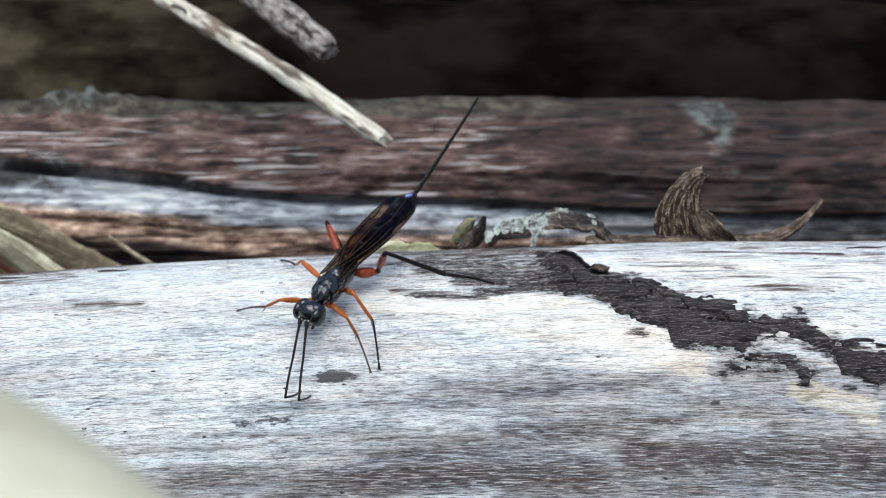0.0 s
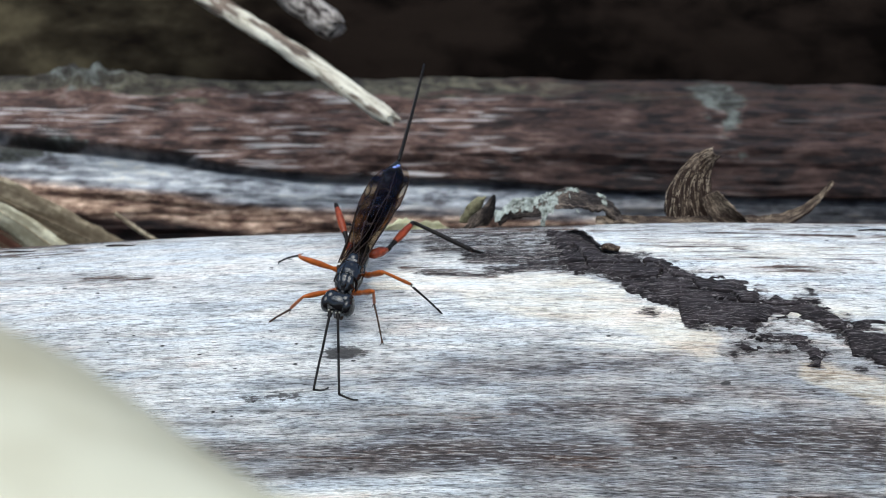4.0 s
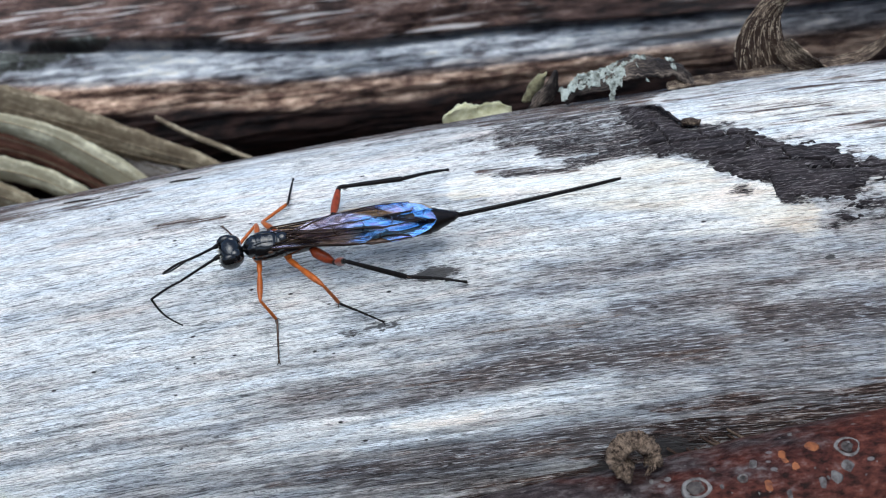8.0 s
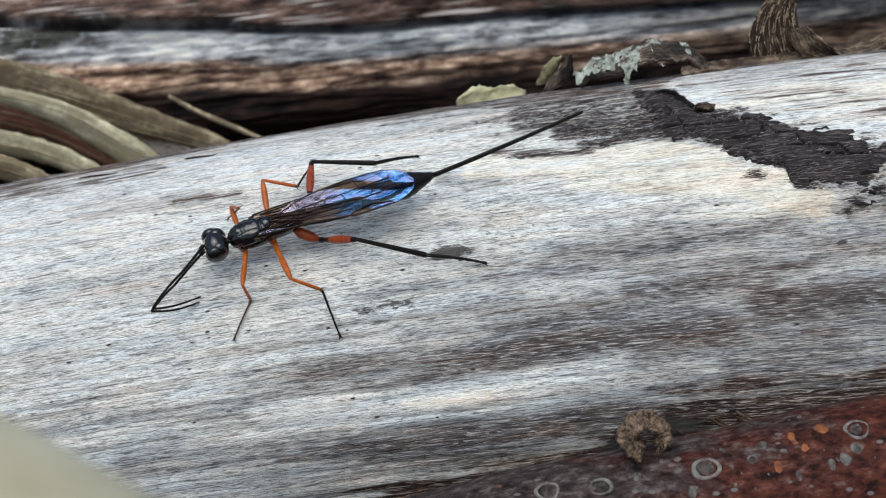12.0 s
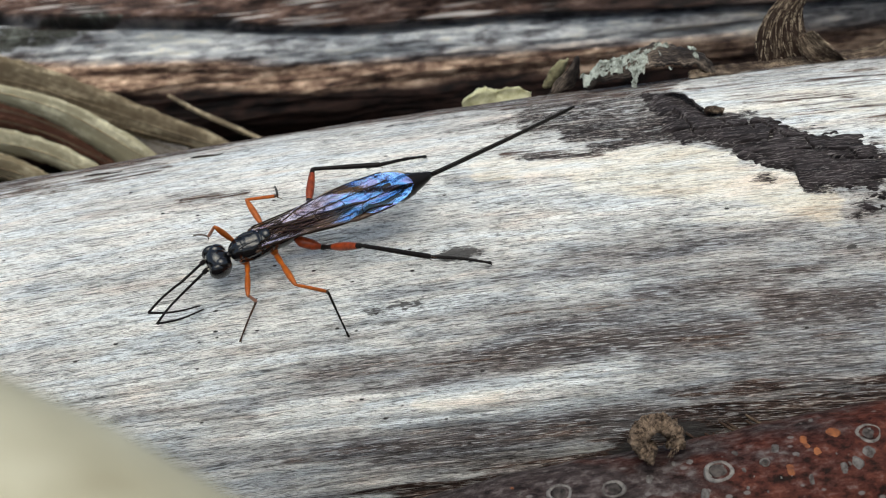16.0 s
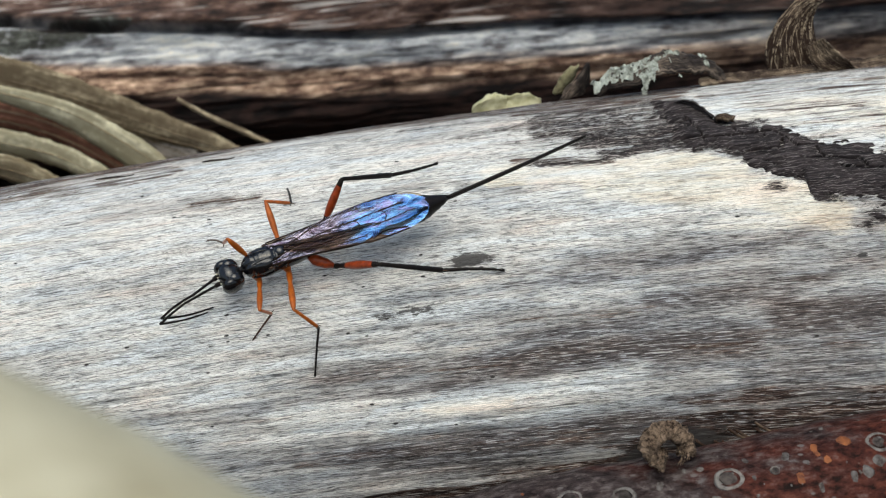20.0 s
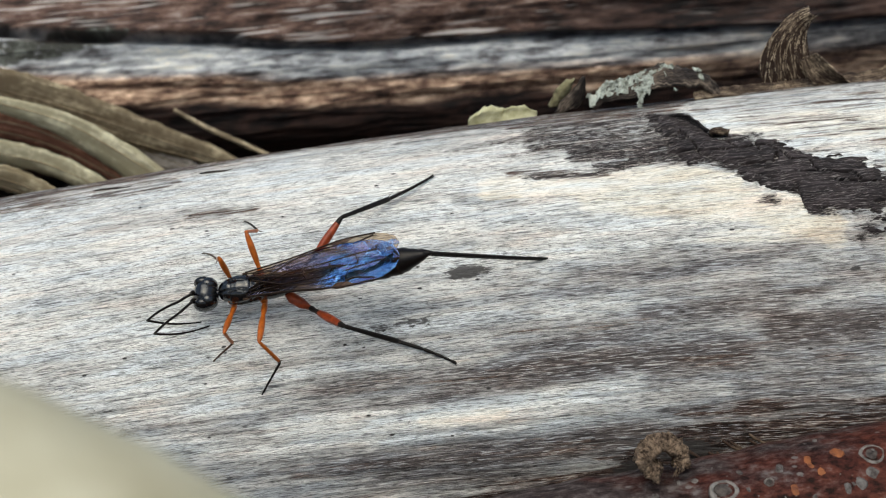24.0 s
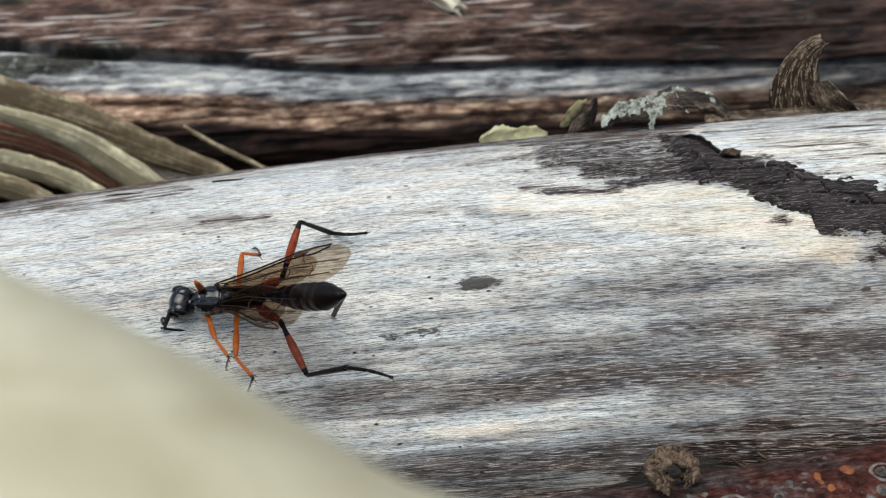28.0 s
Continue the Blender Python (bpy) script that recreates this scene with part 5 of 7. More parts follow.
def make_wasp():
    wasp = tagged(new("wasp"), "slender black wasp with orange legs and a long thin ovipositor", "wasp")
    parts = {}
    # trunk
    bm = bmesh.new()
    xs = [2.55, 2.52, 2.45, 2.35] + [2.25 - 0.055 * k for k in range(47)]
    lathe(bm, [(x, float(np.interp(x, [-0.35, 0.1, 0.6, 1.2, 1.8, 2.2, 2.45, 2.55], [0.86, 0.94, 1.0, 1.02, 0.92, 0.72, 0.45, 0.16]))) for x in xs], 56, 0.98, 1.0)
    for q in bm.verts:
        x, y, z = q.co / MM
        groove = 0.055 * math.exp(-((abs(y) - 0.36 + 0.10 * (x - 1.2)) / 0.07) ** 2) * (z > 0.2) * (x > 0.45)
        groove += 0.10 * math.exp(-((x - 0.28 - 0.2 * y * y) / 0.09) ** 2) * (z > 0.0) + 0.09 * math.exp(-((x - 2.02 + 0.35 * z) / 0.07) ** 2)
        groove += 0.12 * math.exp(-((z - 0.30 + 0.2 * x) / 0.09) ** 2) * (abs(y) > 0.6)
        q.co *= 1 - groove + 0.03 * noise.noise(q.co / MM * 3.5)
    trunk = part("thorax", bm, M_BLACK, wasp, "glossy black thorax")
    for s in (-1, 1):
        bm = bmesh.new()
        tube(bm, curve_through([(2.1, 0.42 * s, 0.62), (1.3, 0.36 * s, 0.96), (0.5, 0.30 * s, 0.93)], 8), [0.02, 0.03, 0.035, 0.035, 0.035, 0.03, 0.03, 0.02], 6)
        part("thorax_ridge", bm, M_BLACK, trunk)
        bm = bmesh.new()
        ball(bm, (0.7, 0.90 * s, 0.50), (0.2, 0.09, 0.12), 12, 8)
        part("wing_root", bm, M_SHIN, trunk, "orange-brown wing root")
    bm = bmesh.new()
    ball(bm, (-0.15, 0, 0.70), (0.42, 0.42, 0.34), 18, 12)
    ball(bm, (-0.68, 0, 0.60), (0.2, 0.36, 0.26), 14, 10)
    part("scutellum", bm, M_BLACK, trunk)
    bm = bmesh.new()
    lathe(bm, [(0.0, 0.80), (-0.5, 0.86), (-1.1, 0.84), (-1.7, 0.74), (-2.2, 0.56), (-2.55, 0.32), (-2.7, 0.2)], 24, 1.0, 0.95)
    part("propodeum", bm, M_BLACK, wasp)
    for s in (-1, 1):
        bm = bmesh.new()
        tube(bm, [(-1.9, 0.45 * s, -0.35), (-2.2, 0.8 * s, -0.5), (-2.8, 1.2 * s, -0.7), (-3.3, 1.5 * s, -0.9)], [0.24, 0.38, 0.36, 0.15], 14)
        part("coxa", bm, M_THIGH, wasp, "swollen red hind coxa")
        for kind in ("front", "middle"):
            x, y, z = HIPS[kind]
            bm = bmesh.new()
            tube(bm, curve_through([(x + 0.1, 0.3 * s, -0.4), (x + 0.05, 0.55 * s, -0.65), (x, y * s, z)], 8), [0.34, 0.37, 0.36, 0.33, 0.29, 0.25, 0.21, 0.15], 14)
            part("coxa", bm, M_LEG, wasp, "orange coxa")
    # head
    bm = bmesh.new()
    ball(bm, (0.84, 0, -0.08), (0.82, 1.16, 0.96), 32, 22)
    for s in (-1, 1):
        ball(bm, (0.62, 0.55 * s, 0.06), (0.58, 0.54, 0.74), 20, 14)
    ball(bm, (1.2, 0, -0.35), (0.5, 0.62, 0.62), 18, 12)
    tube(bm, [(-0.15, 0, -0.02), (0.2, 0, -0.05), (0.5, 0, -0.1)], [0.2, 0.26, 0.42], 14)
    for q in bm.verts:
        q.co *= 1 + 0.035 * noise.noise(q.co / MM * 2.6)
    head = part("head", bm, M_BLACK, wasp, "glossy black head")
    for s in (-1, 1):
        bm = bmesh.new()
        ball(bm, (1.0, 0.76 * s, 0.04), (0.66, 0.44, 0.74), 22, 16)
        part("eye", bm, M_EYE, head, "large dark compound eye")
        bm = bmesh.new()
        ball(bm, (1.62, 0.16 * s, 0.30), (0.08, 0.06, 0.08), 8, 6)
        part("face_spot", bm, M_CREAM, head, "cream spot on the face")
        bm = bmesh.new()
        ball(bm, (1.55, 0.40 * s, 0.34), (0.07, 0.06, 0.08), 8, 6)
        part("face_spot", bm, M_CREAM, head, "cream spot on the face")
        bm = bmesh.new()
        tube(bm, [(1.45, 0.3 * s, -0.72), (1.65, 0.22 * s, -0.95), (1.68, 0.05 * s, -1.05)], [0.12, 0.1, 0.03], 8)
        part("mandible", bm, M_SHIN, head)
    for u, v in ((0.72, 0.0), (0.58, 0.17), (0.58, -0.17)):
        bm = bmesh.new()
        ball(bm, (u + 0.15, v, 0.72), (0.09, 0.09, 0.07), 8, 6)
        part("ocellus", bm, M_EYE, head)
    parts["head"] = head
    # abdomen, from the waist back along +x of its own space
    rows, mats = [], []
    edges = [0, 1.5, 2.9, 4.2, 5.4, 6.5, 7.4, 8.2, 8.9]
    width = lambda x: 0.22 + 0.72 * math.sin(min(1, x / 6.0) * math.pi / 2) - 0.62 * step(7.2, 9.4, np.array(x))
    for a, b in zip(edges, edges[1:]):
        rows += [(a + 0.02, width(a) * 0.96), (a + (b - a) * 0.5, width((a + b) / 2) * 1.02), (b - 0.14, width(b) * 1.03), (b - 0.02, width(b) * 0.99)]
        mats += [0, 0, 1 if 5 < b < 8 else 0, 0]
    rows.append((9.3, 0.16))
    mats.append(0)
    bm = bmesh.new()
    lathe(bm, [(float(x), float(r)) for x, r in rows], 26, 1.0, 0.92, 0.15, mats)
    abdomen = part("abdomen", bm, [M_ABDOMEN, M_VEIN], wasp, "brown-black banded abdomen")
    parts["abdomen"] = abdomen
    bm = bmesh.new()
    tube(bm, [(8.3, 0, -0.2), (8.8, 0, -0.12), (9.2, 0, -0.05), (9.5, 0, 0.0)], [0.2, 0.30, 0.22, 0.12], 12)
    part("tail_plate", bm, M_ABDOMEN, abdomen)
    bm = bmesh.new()
    for y in (-0.07, 0.07):
        tube(bm, [(STING * k / 24, y, 0.06 * math.sin(math.pi * k / 24)) for k in range(25)], [0.13 - 0.002 * k for k in range(24)] + [0.05], 8)
    sting = part("ovipositor_sheath", bm, M_DARKLEG, abdomen, "long thin black ovipositor sheath")
    bm = bmesh.new()
    tube(bm, [(0.0, 0, -0.1), (STING * 0.5, 0, -0.05), (STING * 0.97, 0, -0.02)], [0.07, 0.06, 0.03], 6)
    needle = part("ovipositor", bm, M_SHIN, sting, "reddish-brown drilling needle")
    needle.parent = abdomen
    parts["sting"], parts["needle"] = sting, needle
    for side, s in (("left", 1), ("right", -1)):
        for kind in ("front", "middle", "hind"):
            parts[side, kind] = make_leg(wasp, kind)
        for kind in ("fore", "hind"):
            parts[side, kind + "_wing"] = make_wing(wasp, s, kind)
        bm = bmesh.new()
        tube(bm, [(-0.1, 0, 0), (0.0, 0, 0), (0.35, 0, 0), (0.42, 0, 0), (0.55, 0, 0), (1.6, 0, 0.02), (FEELER[0] + 0.03, 0, 0)], [0.12, 0.17, 0.16, 0.08, 0.1, 0.09, 0.085], 10)
        feeler = part("antenna", bm, M_DARKLEG, wasp, "thin black jointed antenna")
        bm = bmesh.new()
        tube(bm, [(FEELER[1] * k / 14, 0, 0.12 * math.sin(math.pi * k / 14)) for k in range(15)], [0.085 - 0.001 * (k % 2) for k in range(15)], 8)
        mid = part("antenna_middle", bm, M_DARKLEG, feeler)
        bm = bmesh.new()
        tube(bm, [(FEELER[2] * k / 18, 0, 0.25 * math.sin(math.pi * k / 18)) for k in range(19)], [0.085 - 0.0018 * k for k in range(19)], 8)
        tip = part("antenna_tip", bm, M_DARKLEG, feeler)
        parts[side, "feeler"] = (feeler, mid, tip)
    return wasp, parts


# ---- what moves ----
# seconds, place in mm, turn in degrees
BODY_ROWS = [
    (0, -7.66, 79.93, 65.22, -5.1, 13.1, -118.4),
    (2.5, -7.71, 80.69, 65.39, -3.6, 11.4, -115.2),
    (4.5, -6.91, 77.31, 64.38, -4.5, 21.4, -103.0),
    (5, -7.27, 76.03, 63.77, -10.1, 22.0, -116.1),
    (5.5, -7.87, 76.15, 63.78, -12.9, 18.3, -126.0),
    (6, -7.74, 76.72, 64.07, -14.4, 14.5, -135.7),
    (6.5, -9.24, 74.90, 62.89, -19.4, 10.8, -138.2),
    (7, -9.64, 75.65, 63.59, -22.1, 9.4, -156.4),
    (7.5, -13.43, 74.81, 63.14, -25.9, 6.9, -165.9),
    (8, -17.40, 75.49, 63.64, -25.1, 0.1, -177.7),
    (8.5, -18.96, 76.28, 63.89, -23.6, -1.4, -178.1),
    (9, -19.21, 74.83, 63.08, -26.3, 6.6, -166.3),
    (10, -19.29, 75.34, 63.43, -25.2, 5.5, -171.6),
    (11, -19.64, 75.22, 63.42, -26.4, 4.5, -173.4),
    (12, -19.60, 75.34, 63.28, -24.8, 4.8, -166.8),
    (14.5, -20.08, 74.54, 63.01, -26.3, 8.8, -166.7),
    (16, -20.19, 74.53, 62.95, -26.0, 8.7, -164.8),
    (17, -20.00, 74.69, 62.78, -25.2, 4.0, -159.9),
    (18, -20.21, 74.38, 62.67, -26.3, 5.7, -161.1),
    (19.5, -19.85, 74.45, 62.76, -26.3, 5.5, -163.5),
    (20, -20.09, 73.82, 62.46, -28.3, 6.8, -165.5),
    (21.5, -20.47, 73.77, 62.27, -28.4, 3.3, -163.6),
    (23.5, -20.75, 72.89, 62.02, -33.0, 4.8, -177.5),
    (24, -21.38, 72.66, 61.82, -34.3, 1.9, -179.5),
    (24.5, -21.56, 72.40, 61.64, -34.7, 1.9, -179.5),
    (25, -22.34, 72.31, 61.58, -35.1, 1.9, -181.0),
    (25.5, -22.82, 72.52, 61.75, -35.0, 6.4, -182.5),
    (26, -23.42, 72.60, 61.83, -34.4, 8.0, -185.5),
    (26.5, -24.14, 72.92, 62.06, -33.7, 9.4, -189.0),
    (27, -24.14, 72.75, 61.93, -34.0, 5.9, -187.4),
    (28, -24.02, 72.41, 61.69, -35.1, 6.0, -186.4),
]
# seconds, turn of the head in degrees
HEAD_ROWS = [
    (0, -1.1, 29.9, -4.1),
    (2.5, -1.4, 30.9, -4.9),
    (4.5, -1.8, 26.6, -7.3),
    (5, -1.2, 17.2, -7.7),
    (5.5, -0.5, 15.2, -3.3),
    (6, 0.2, 15.9, 1.1),
    (6.5, 0.4, 11.5, 3.2),
    (7, 0.5, 6.5, 7.6),
    (7.5, 0.4, 2.8, 11.3),
    (8, -0.3, -4.4, 10.0),
    (8.5, -0.0, -5.9, 1.0),
    (9, 0.0, 1.2, 0.2),
    (10, 0.1, 2.2, 3.3),
    (11, 0.1, -4.8, -4.7),
    (12, -0.0, 6.3, -0.5),
    (14.5, 0.5, 5.7, 7.7),
    (16, 0.6, 12.9, 5.0),
    (17, 0.3, 4.2, 7.0),
    (18, 0.3, 4.1, 5.9),
    (19.5, 0.4, 4.8, 8.4),
    (20, 0.7, 9.2, 7.9),
    (21.5, 0.8, 12.4, 6.7),
    (23.5, 0.1, 9.8, 1.2),
    (24, -0.2, 7.6, -2.4),
    (24.5, 0.2, 8.1, 2.8),
    (25, -0.2, 14.2, -1.7),
    (25.5, -1.6, 16.6, -10.1),
    (26, -0.8, 18.7, -4.6),
    (26.5, -1.1, 16.3, -7.0),
    (27, -1.1, 16.4, -7.4),
    (28, -1.9, 21.7, -9.5),
]
# seconds, ways of abdomen and ovipositor in the body's space
TAIL_ROWS = [
    (0, -1.00, 0.00, 0.02, -0.95, 0.03, 0.30),
    (2.5, -1.00, 0.00, 0.02, -0.95, -0.01, 0.32),
    (4.5, -1.00, 0.00, 0.02, -0.98, -0.06, 0.17),
    (5, -1.00, 0.00, 0.02, -0.96, -0.02, 0.27),
    (5.5, -1.00, 0.00, 0.02, -0.95, 0.04, 0.31),
    (6, -1.00, 0.00, 0.02, -0.95, 0.01, 0.31),
    (6.5, -1.00, 0.00, 0.02, -0.88, 0.12, 0.46),
    (7, -1.00, 0.00, 0.02, -0.99, -0.02, 0.13),
    (7.5, -1.00, 0.00, 0.02, -0.93, -0.26, -0.27),
    (8, -1.00, 0.00, 0.02, -0.99, -0.03, 0.10),
    (8.5, -1.00, 0.00, 0.02, -0.98, -0.03, 0.20),
    (9, -1.00, 0.00, 0.02, -0.99, -0.12, -0.02),
    (10, -1.00, 0.00, 0.02, -0.99, -0.11, -0.02),
    (11, -1.00, 0.00, 0.02, -0.99, -0.11, 0.02),
    (12, -1.00, 0.00, 0.02, -0.98, -0.01, 0.18),
    (14.5, -1.00, 0.00, 0.02, -0.98, -0.17, -0.06),
    (16, -1.00, 0.00, 0.02, -1.00, -0.08, 0.03),
    (17, -1.00, 0.00, 0.02, -0.99, -0.02, 0.17),
    (18, -1.00, 0.00, 0.02, -0.99, -0.05, 0.11),
    (19.5, -1.00, 0.00, 0.02, -0.99, -0.12, 0.03),
    (20, -1.00, 0.00, 0.02, -0.99, -0.15, -0.07),
    (21.5, -1.00, 0.00, 0.02, -0.99, -0.04, 0.12),
    (23.5, -1.00, 0.00, 0.02, -0.94, -0.09, -0.32),
    (24, -0.97, 0.01, 0.26, -0.82, -0.09, -0.56),
    (24.5, -0.92, 0.04, 0.38, -0.68, -0.15, -0.72),
    (25, -0.72, 0.22, 0.66, -0.68, -0.12, -0.73),
    (25.5, -0.59, 0.29, 0.75, -0.63, 0.45, 0.63),
    (26, -0.62, 0.30, 0.73, 0.03, -0.15, -0.99),
    (26.5, -0.61, 0.31, 0.73, 0.41, -0.13, -0.90),
    (27, -0.72, 0.32, 0.62, 0.13, -0.33, -0.93),
    (28, -0.72, 0.32, 0.62, 0.30, -0.25, -0.92),
]
# seconds, ways of thigh, shin and foot (or of the three stretches of a feeler) in the body's space
FRONT_LEFT = [
    (0, 0.56, 0.75, 0.34, -0.28, 0.17, -0.94, 0.58, 0.68, -0.45),
    (1, 0.45, 0.85, 0.29, -0.19, 0.08, -0.98, 0.68, 0.59, -0.43),
    (2.5, 0.48, 0.85, 0.23, -0.10, 0.17, -0.98, 0.73, 0.55, -0.41),
    (4.5, 0.50, 0.51, 0.70, -0.42, -0.18, -0.89, 0.63, 0.36, -0.69),
    (5, 0.72, 0.61, 0.32, 0.01, 0.42, -0.91, 0.69, 0.39, -0.61),
    (5.5, 0.54, 0.84, 0.04, -0.17, 0.40, -0.90, 0.63, 0.67, -0.40),
    (6, 0.41, 0.89, -0.18, -0.14, 0.70, -0.70, 0.50, 0.75, -0.44),
    (6.5, 0.04, 1.00, 0.08, -0.58, 0.26, -0.77, 0.10, 0.95, -0.31),
    (7, 0.36, 0.93, 0.03, -0.01, 0.26, -0.97, 0.61, 0.69, -0.40),
    (7.5, -0.17, 0.98, -0.04, -0.65, 0.20, -0.73, -0.20, 0.94, -0.28),
    (8, 0.03, 1.00, -0.01, -0.36, 0.28, -0.89, 0.07, 0.94, -0.34),
    (8.5, -0.26, 0.86, -0.45, -0.54, 0.79, -0.27, -0.16, 0.91, -0.38),
    (9, -0.13, 0.99, 0.09, -0.49, 0.05, -0.87, 0.17, 0.93, -0.32),
    (10, 0.12, 0.98, 0.15, -0.10, 0.03, -0.99, 0.55, 0.78, -0.29),
    (11, 0.20, 0.97, 0.16, -0.04, 0.04, -1.00, 0.54, 0.80, -0.28),
    (12, 0.27, 0.95, 0.16, -0.08, 0.01, -1.00, 0.64, 0.70, -0.32),
    (14.5, 0.18, 0.91, 0.38, -0.07, -0.09, -0.99, 0.66, 0.55, -0.52),
    (16, 0.22, 0.93, 0.28, -0.15, -0.24, -0.96, 0.68, 0.60, -0.43),
    (17, 0.30, 0.93, 0.23, -0.24, -0.26, -0.93, 0.67, 0.57, -0.47),
    (18, 0.29, 0.91, 0.31, -0.29, -0.22, -0.93, 0.71, 0.47, -0.53),
    (19.5, 0.24, 0.93, 0.26, -0.28, -0.28, -0.92, 0.72, 0.51, -0.47),
    (20, 0.20, 0.91, 0.35, -0.30, -0.21, -0.93, 0.75, 0.32, -0.58),
    (21.5, 0.50, 0.84, 0.19, 0.01, -0.14, -0.99, 0.86, 0.28, -0.43),
    (23.5, 0.32, 0.88, 0.34, -0.00, -0.18, -0.98, 0.80, 0.46, -0.38),
    (24, 0.16, 0.83, 0.54, -0.06, 0.02, -1.00, 0.72, 0.27, -0.64),
    (24.5, 0.14, 0.85, 0.51, -0.17, -0.05, -0.98, 0.75, 0.23, -0.62),
    (25, 0.11, 0.83, 0.54, -0.49, 0.15, -0.86, 0.71, 0.04, -0.70),
    (25.5, -0.04, 0.84, 0.54, -0.40, -0.05, -0.91, 0.73, 0.31, -0.61),
    (26, -0.14, 0.83, 0.55, -0.62, 0.31, -0.72, 0.72, 0.08, -0.69),
    (26.5, -0.34, 0.92, 0.21, -0.70, 0.55, 0.45, 0.49, 0.07, -0.87),
    (27, -0.36, 0.84, 0.40, -0.71, 0.63, 0.31, 0.41, -0.01, -0.91),
    (28, -0.40, 0.77, 0.49, -0.58, 0.76, 0.30, 0.38, -0.05, -0.92),
]
MIDDLE_LEFT = [
    (0, 0.61, 0.53, 0.58, -0.04, 0.54, -0.84, 0.61, 0.46, -0.64),
    (1, 0.49, 0.87, -0.05, 0.80, 0.48, -0.36, 0.83, 0.52, 0.20),
    (2.5, 0.61, 0.63, 0.49, 0.27, 0.61, -0.75, 0.66, 0.33, -0.68),
    (4.5, 0.46, 0.54, 0.70, -0.54, 0.61, -0.57, -0.10, 0.79, -0.60),
    (5, 0.13, 0.76, 0.64, -0.80, 0.23, -0.56, -0.43, 0.73, -0.53),
    (5.5, -0.06, 0.85, 0.53, -0.88, 0.21, -0.43, -0.61, 0.60, -0.52),
    (6, -0.24, 0.89, 0.39, -0.84, -0.11, -0.54, -0.64, 0.70, -0.31),
    (6.5, 0.22, 0.83, 0.51, -0.73, 0.38, -0.57, -0.14, 0.84, -0.53),
    (7, -0.07, 0.98, 0.17, -0.86, 0.18, -0.48, -0.32, 0.86, -0.40),
    (7.5, -0.14, 0.99, 0.07, -0.71, 0.11, -0.70, -0.24, 0.92, -0.30),
    (8, -0.60, 0.77, 0.21, -0.31, 0.07, -0.95, -0.83, 0.55, -0.01),
    (8.5, -0.13, 0.99, -0.09, -0.81, 0.23, -0.53, -0.24, 0.90, -0.36),
    (9, -0.03, 0.92, 0.38, -0.69, 0.23, -0.69, -0.00, 0.76, -0.65),
    (10, -0.20, 0.95, 0.25, -0.66, 0.13, -0.74, -0.10, 0.84, -0.53),
    (11, -0.24, 0.94, 0.24, -0.66, 0.10, -0.74, -0.14, 0.85, -0.50),
    (12, -0.10, 0.97, 0.23, -0.70, 0.20, -0.68, -0.07, 0.87, -0.49),
    (14.5, -0.15, 0.94, 0.32, -0.69, 0.09, -0.71, -0.07, 0.80, -0.59),
    (16, -0.13, 0.93, 0.33, -0.73, 0.16, -0.67, -0.07, 0.78, -0.62),
    (17, -0.04, 0.93, 0.36, -0.78, 0.15, -0.61, -0.11, 0.83, -0.54),
    (18, -0.07, 0.92, 0.39, -0.75, 0.11, -0.65, -0.14, 0.82, -0.55),
    (19.5, -0.14, 0.93, 0.35, -0.72, 0.03, -0.70, -0.13, 0.85, -0.51),
    (20, 0.14, 0.94, 0.32, -0.47, 0.33, -0.82, 0.37, 0.68, -0.63),
    (21.5, 0.10, 0.95, 0.29, -0.55, 0.12, -0.82, 0.29, 0.81, -0.51),
    (23.5, -0.06, 0.92, 0.38, -0.80, 0.48, -0.36, 0.25, 0.30, -0.92),
    (24, 0.06, 0.90, 0.44, -0.37, 0.32, -0.87, 0.56, 0.49, -0.67),
    (24.5, 0.05, 0.89, 0.45, -0.52, 0.51, -0.68, 0.57, 0.24, -0.78),
    (25, 0.04, 0.97, -0.23, -0.65, 0.45, 0.61, 0.39, 0.18, -0.90),
    (25.5, -0.13, 0.98, 0.12, -0.62, 0.66, 0.43, 0.42, 0.15, -0.90),
    (26, -0.20, 0.98, -0.00, -0.65, 0.72, 0.24, 0.35, 0.02, -0.94),
    (26.5, -0.30, 0.94, -0.14, -0.71, 0.69, 0.16, 0.38, 0.18, -0.91),
    (27, -0.12, 0.98, 0.17, -0.67, 0.64, 0.37, 0.45, 0.13, -0.88),
    (28, -0.12, 0.95, 0.30, -0.61, 0.71, 0.35, 0.39, -0.07, -0.92),
]
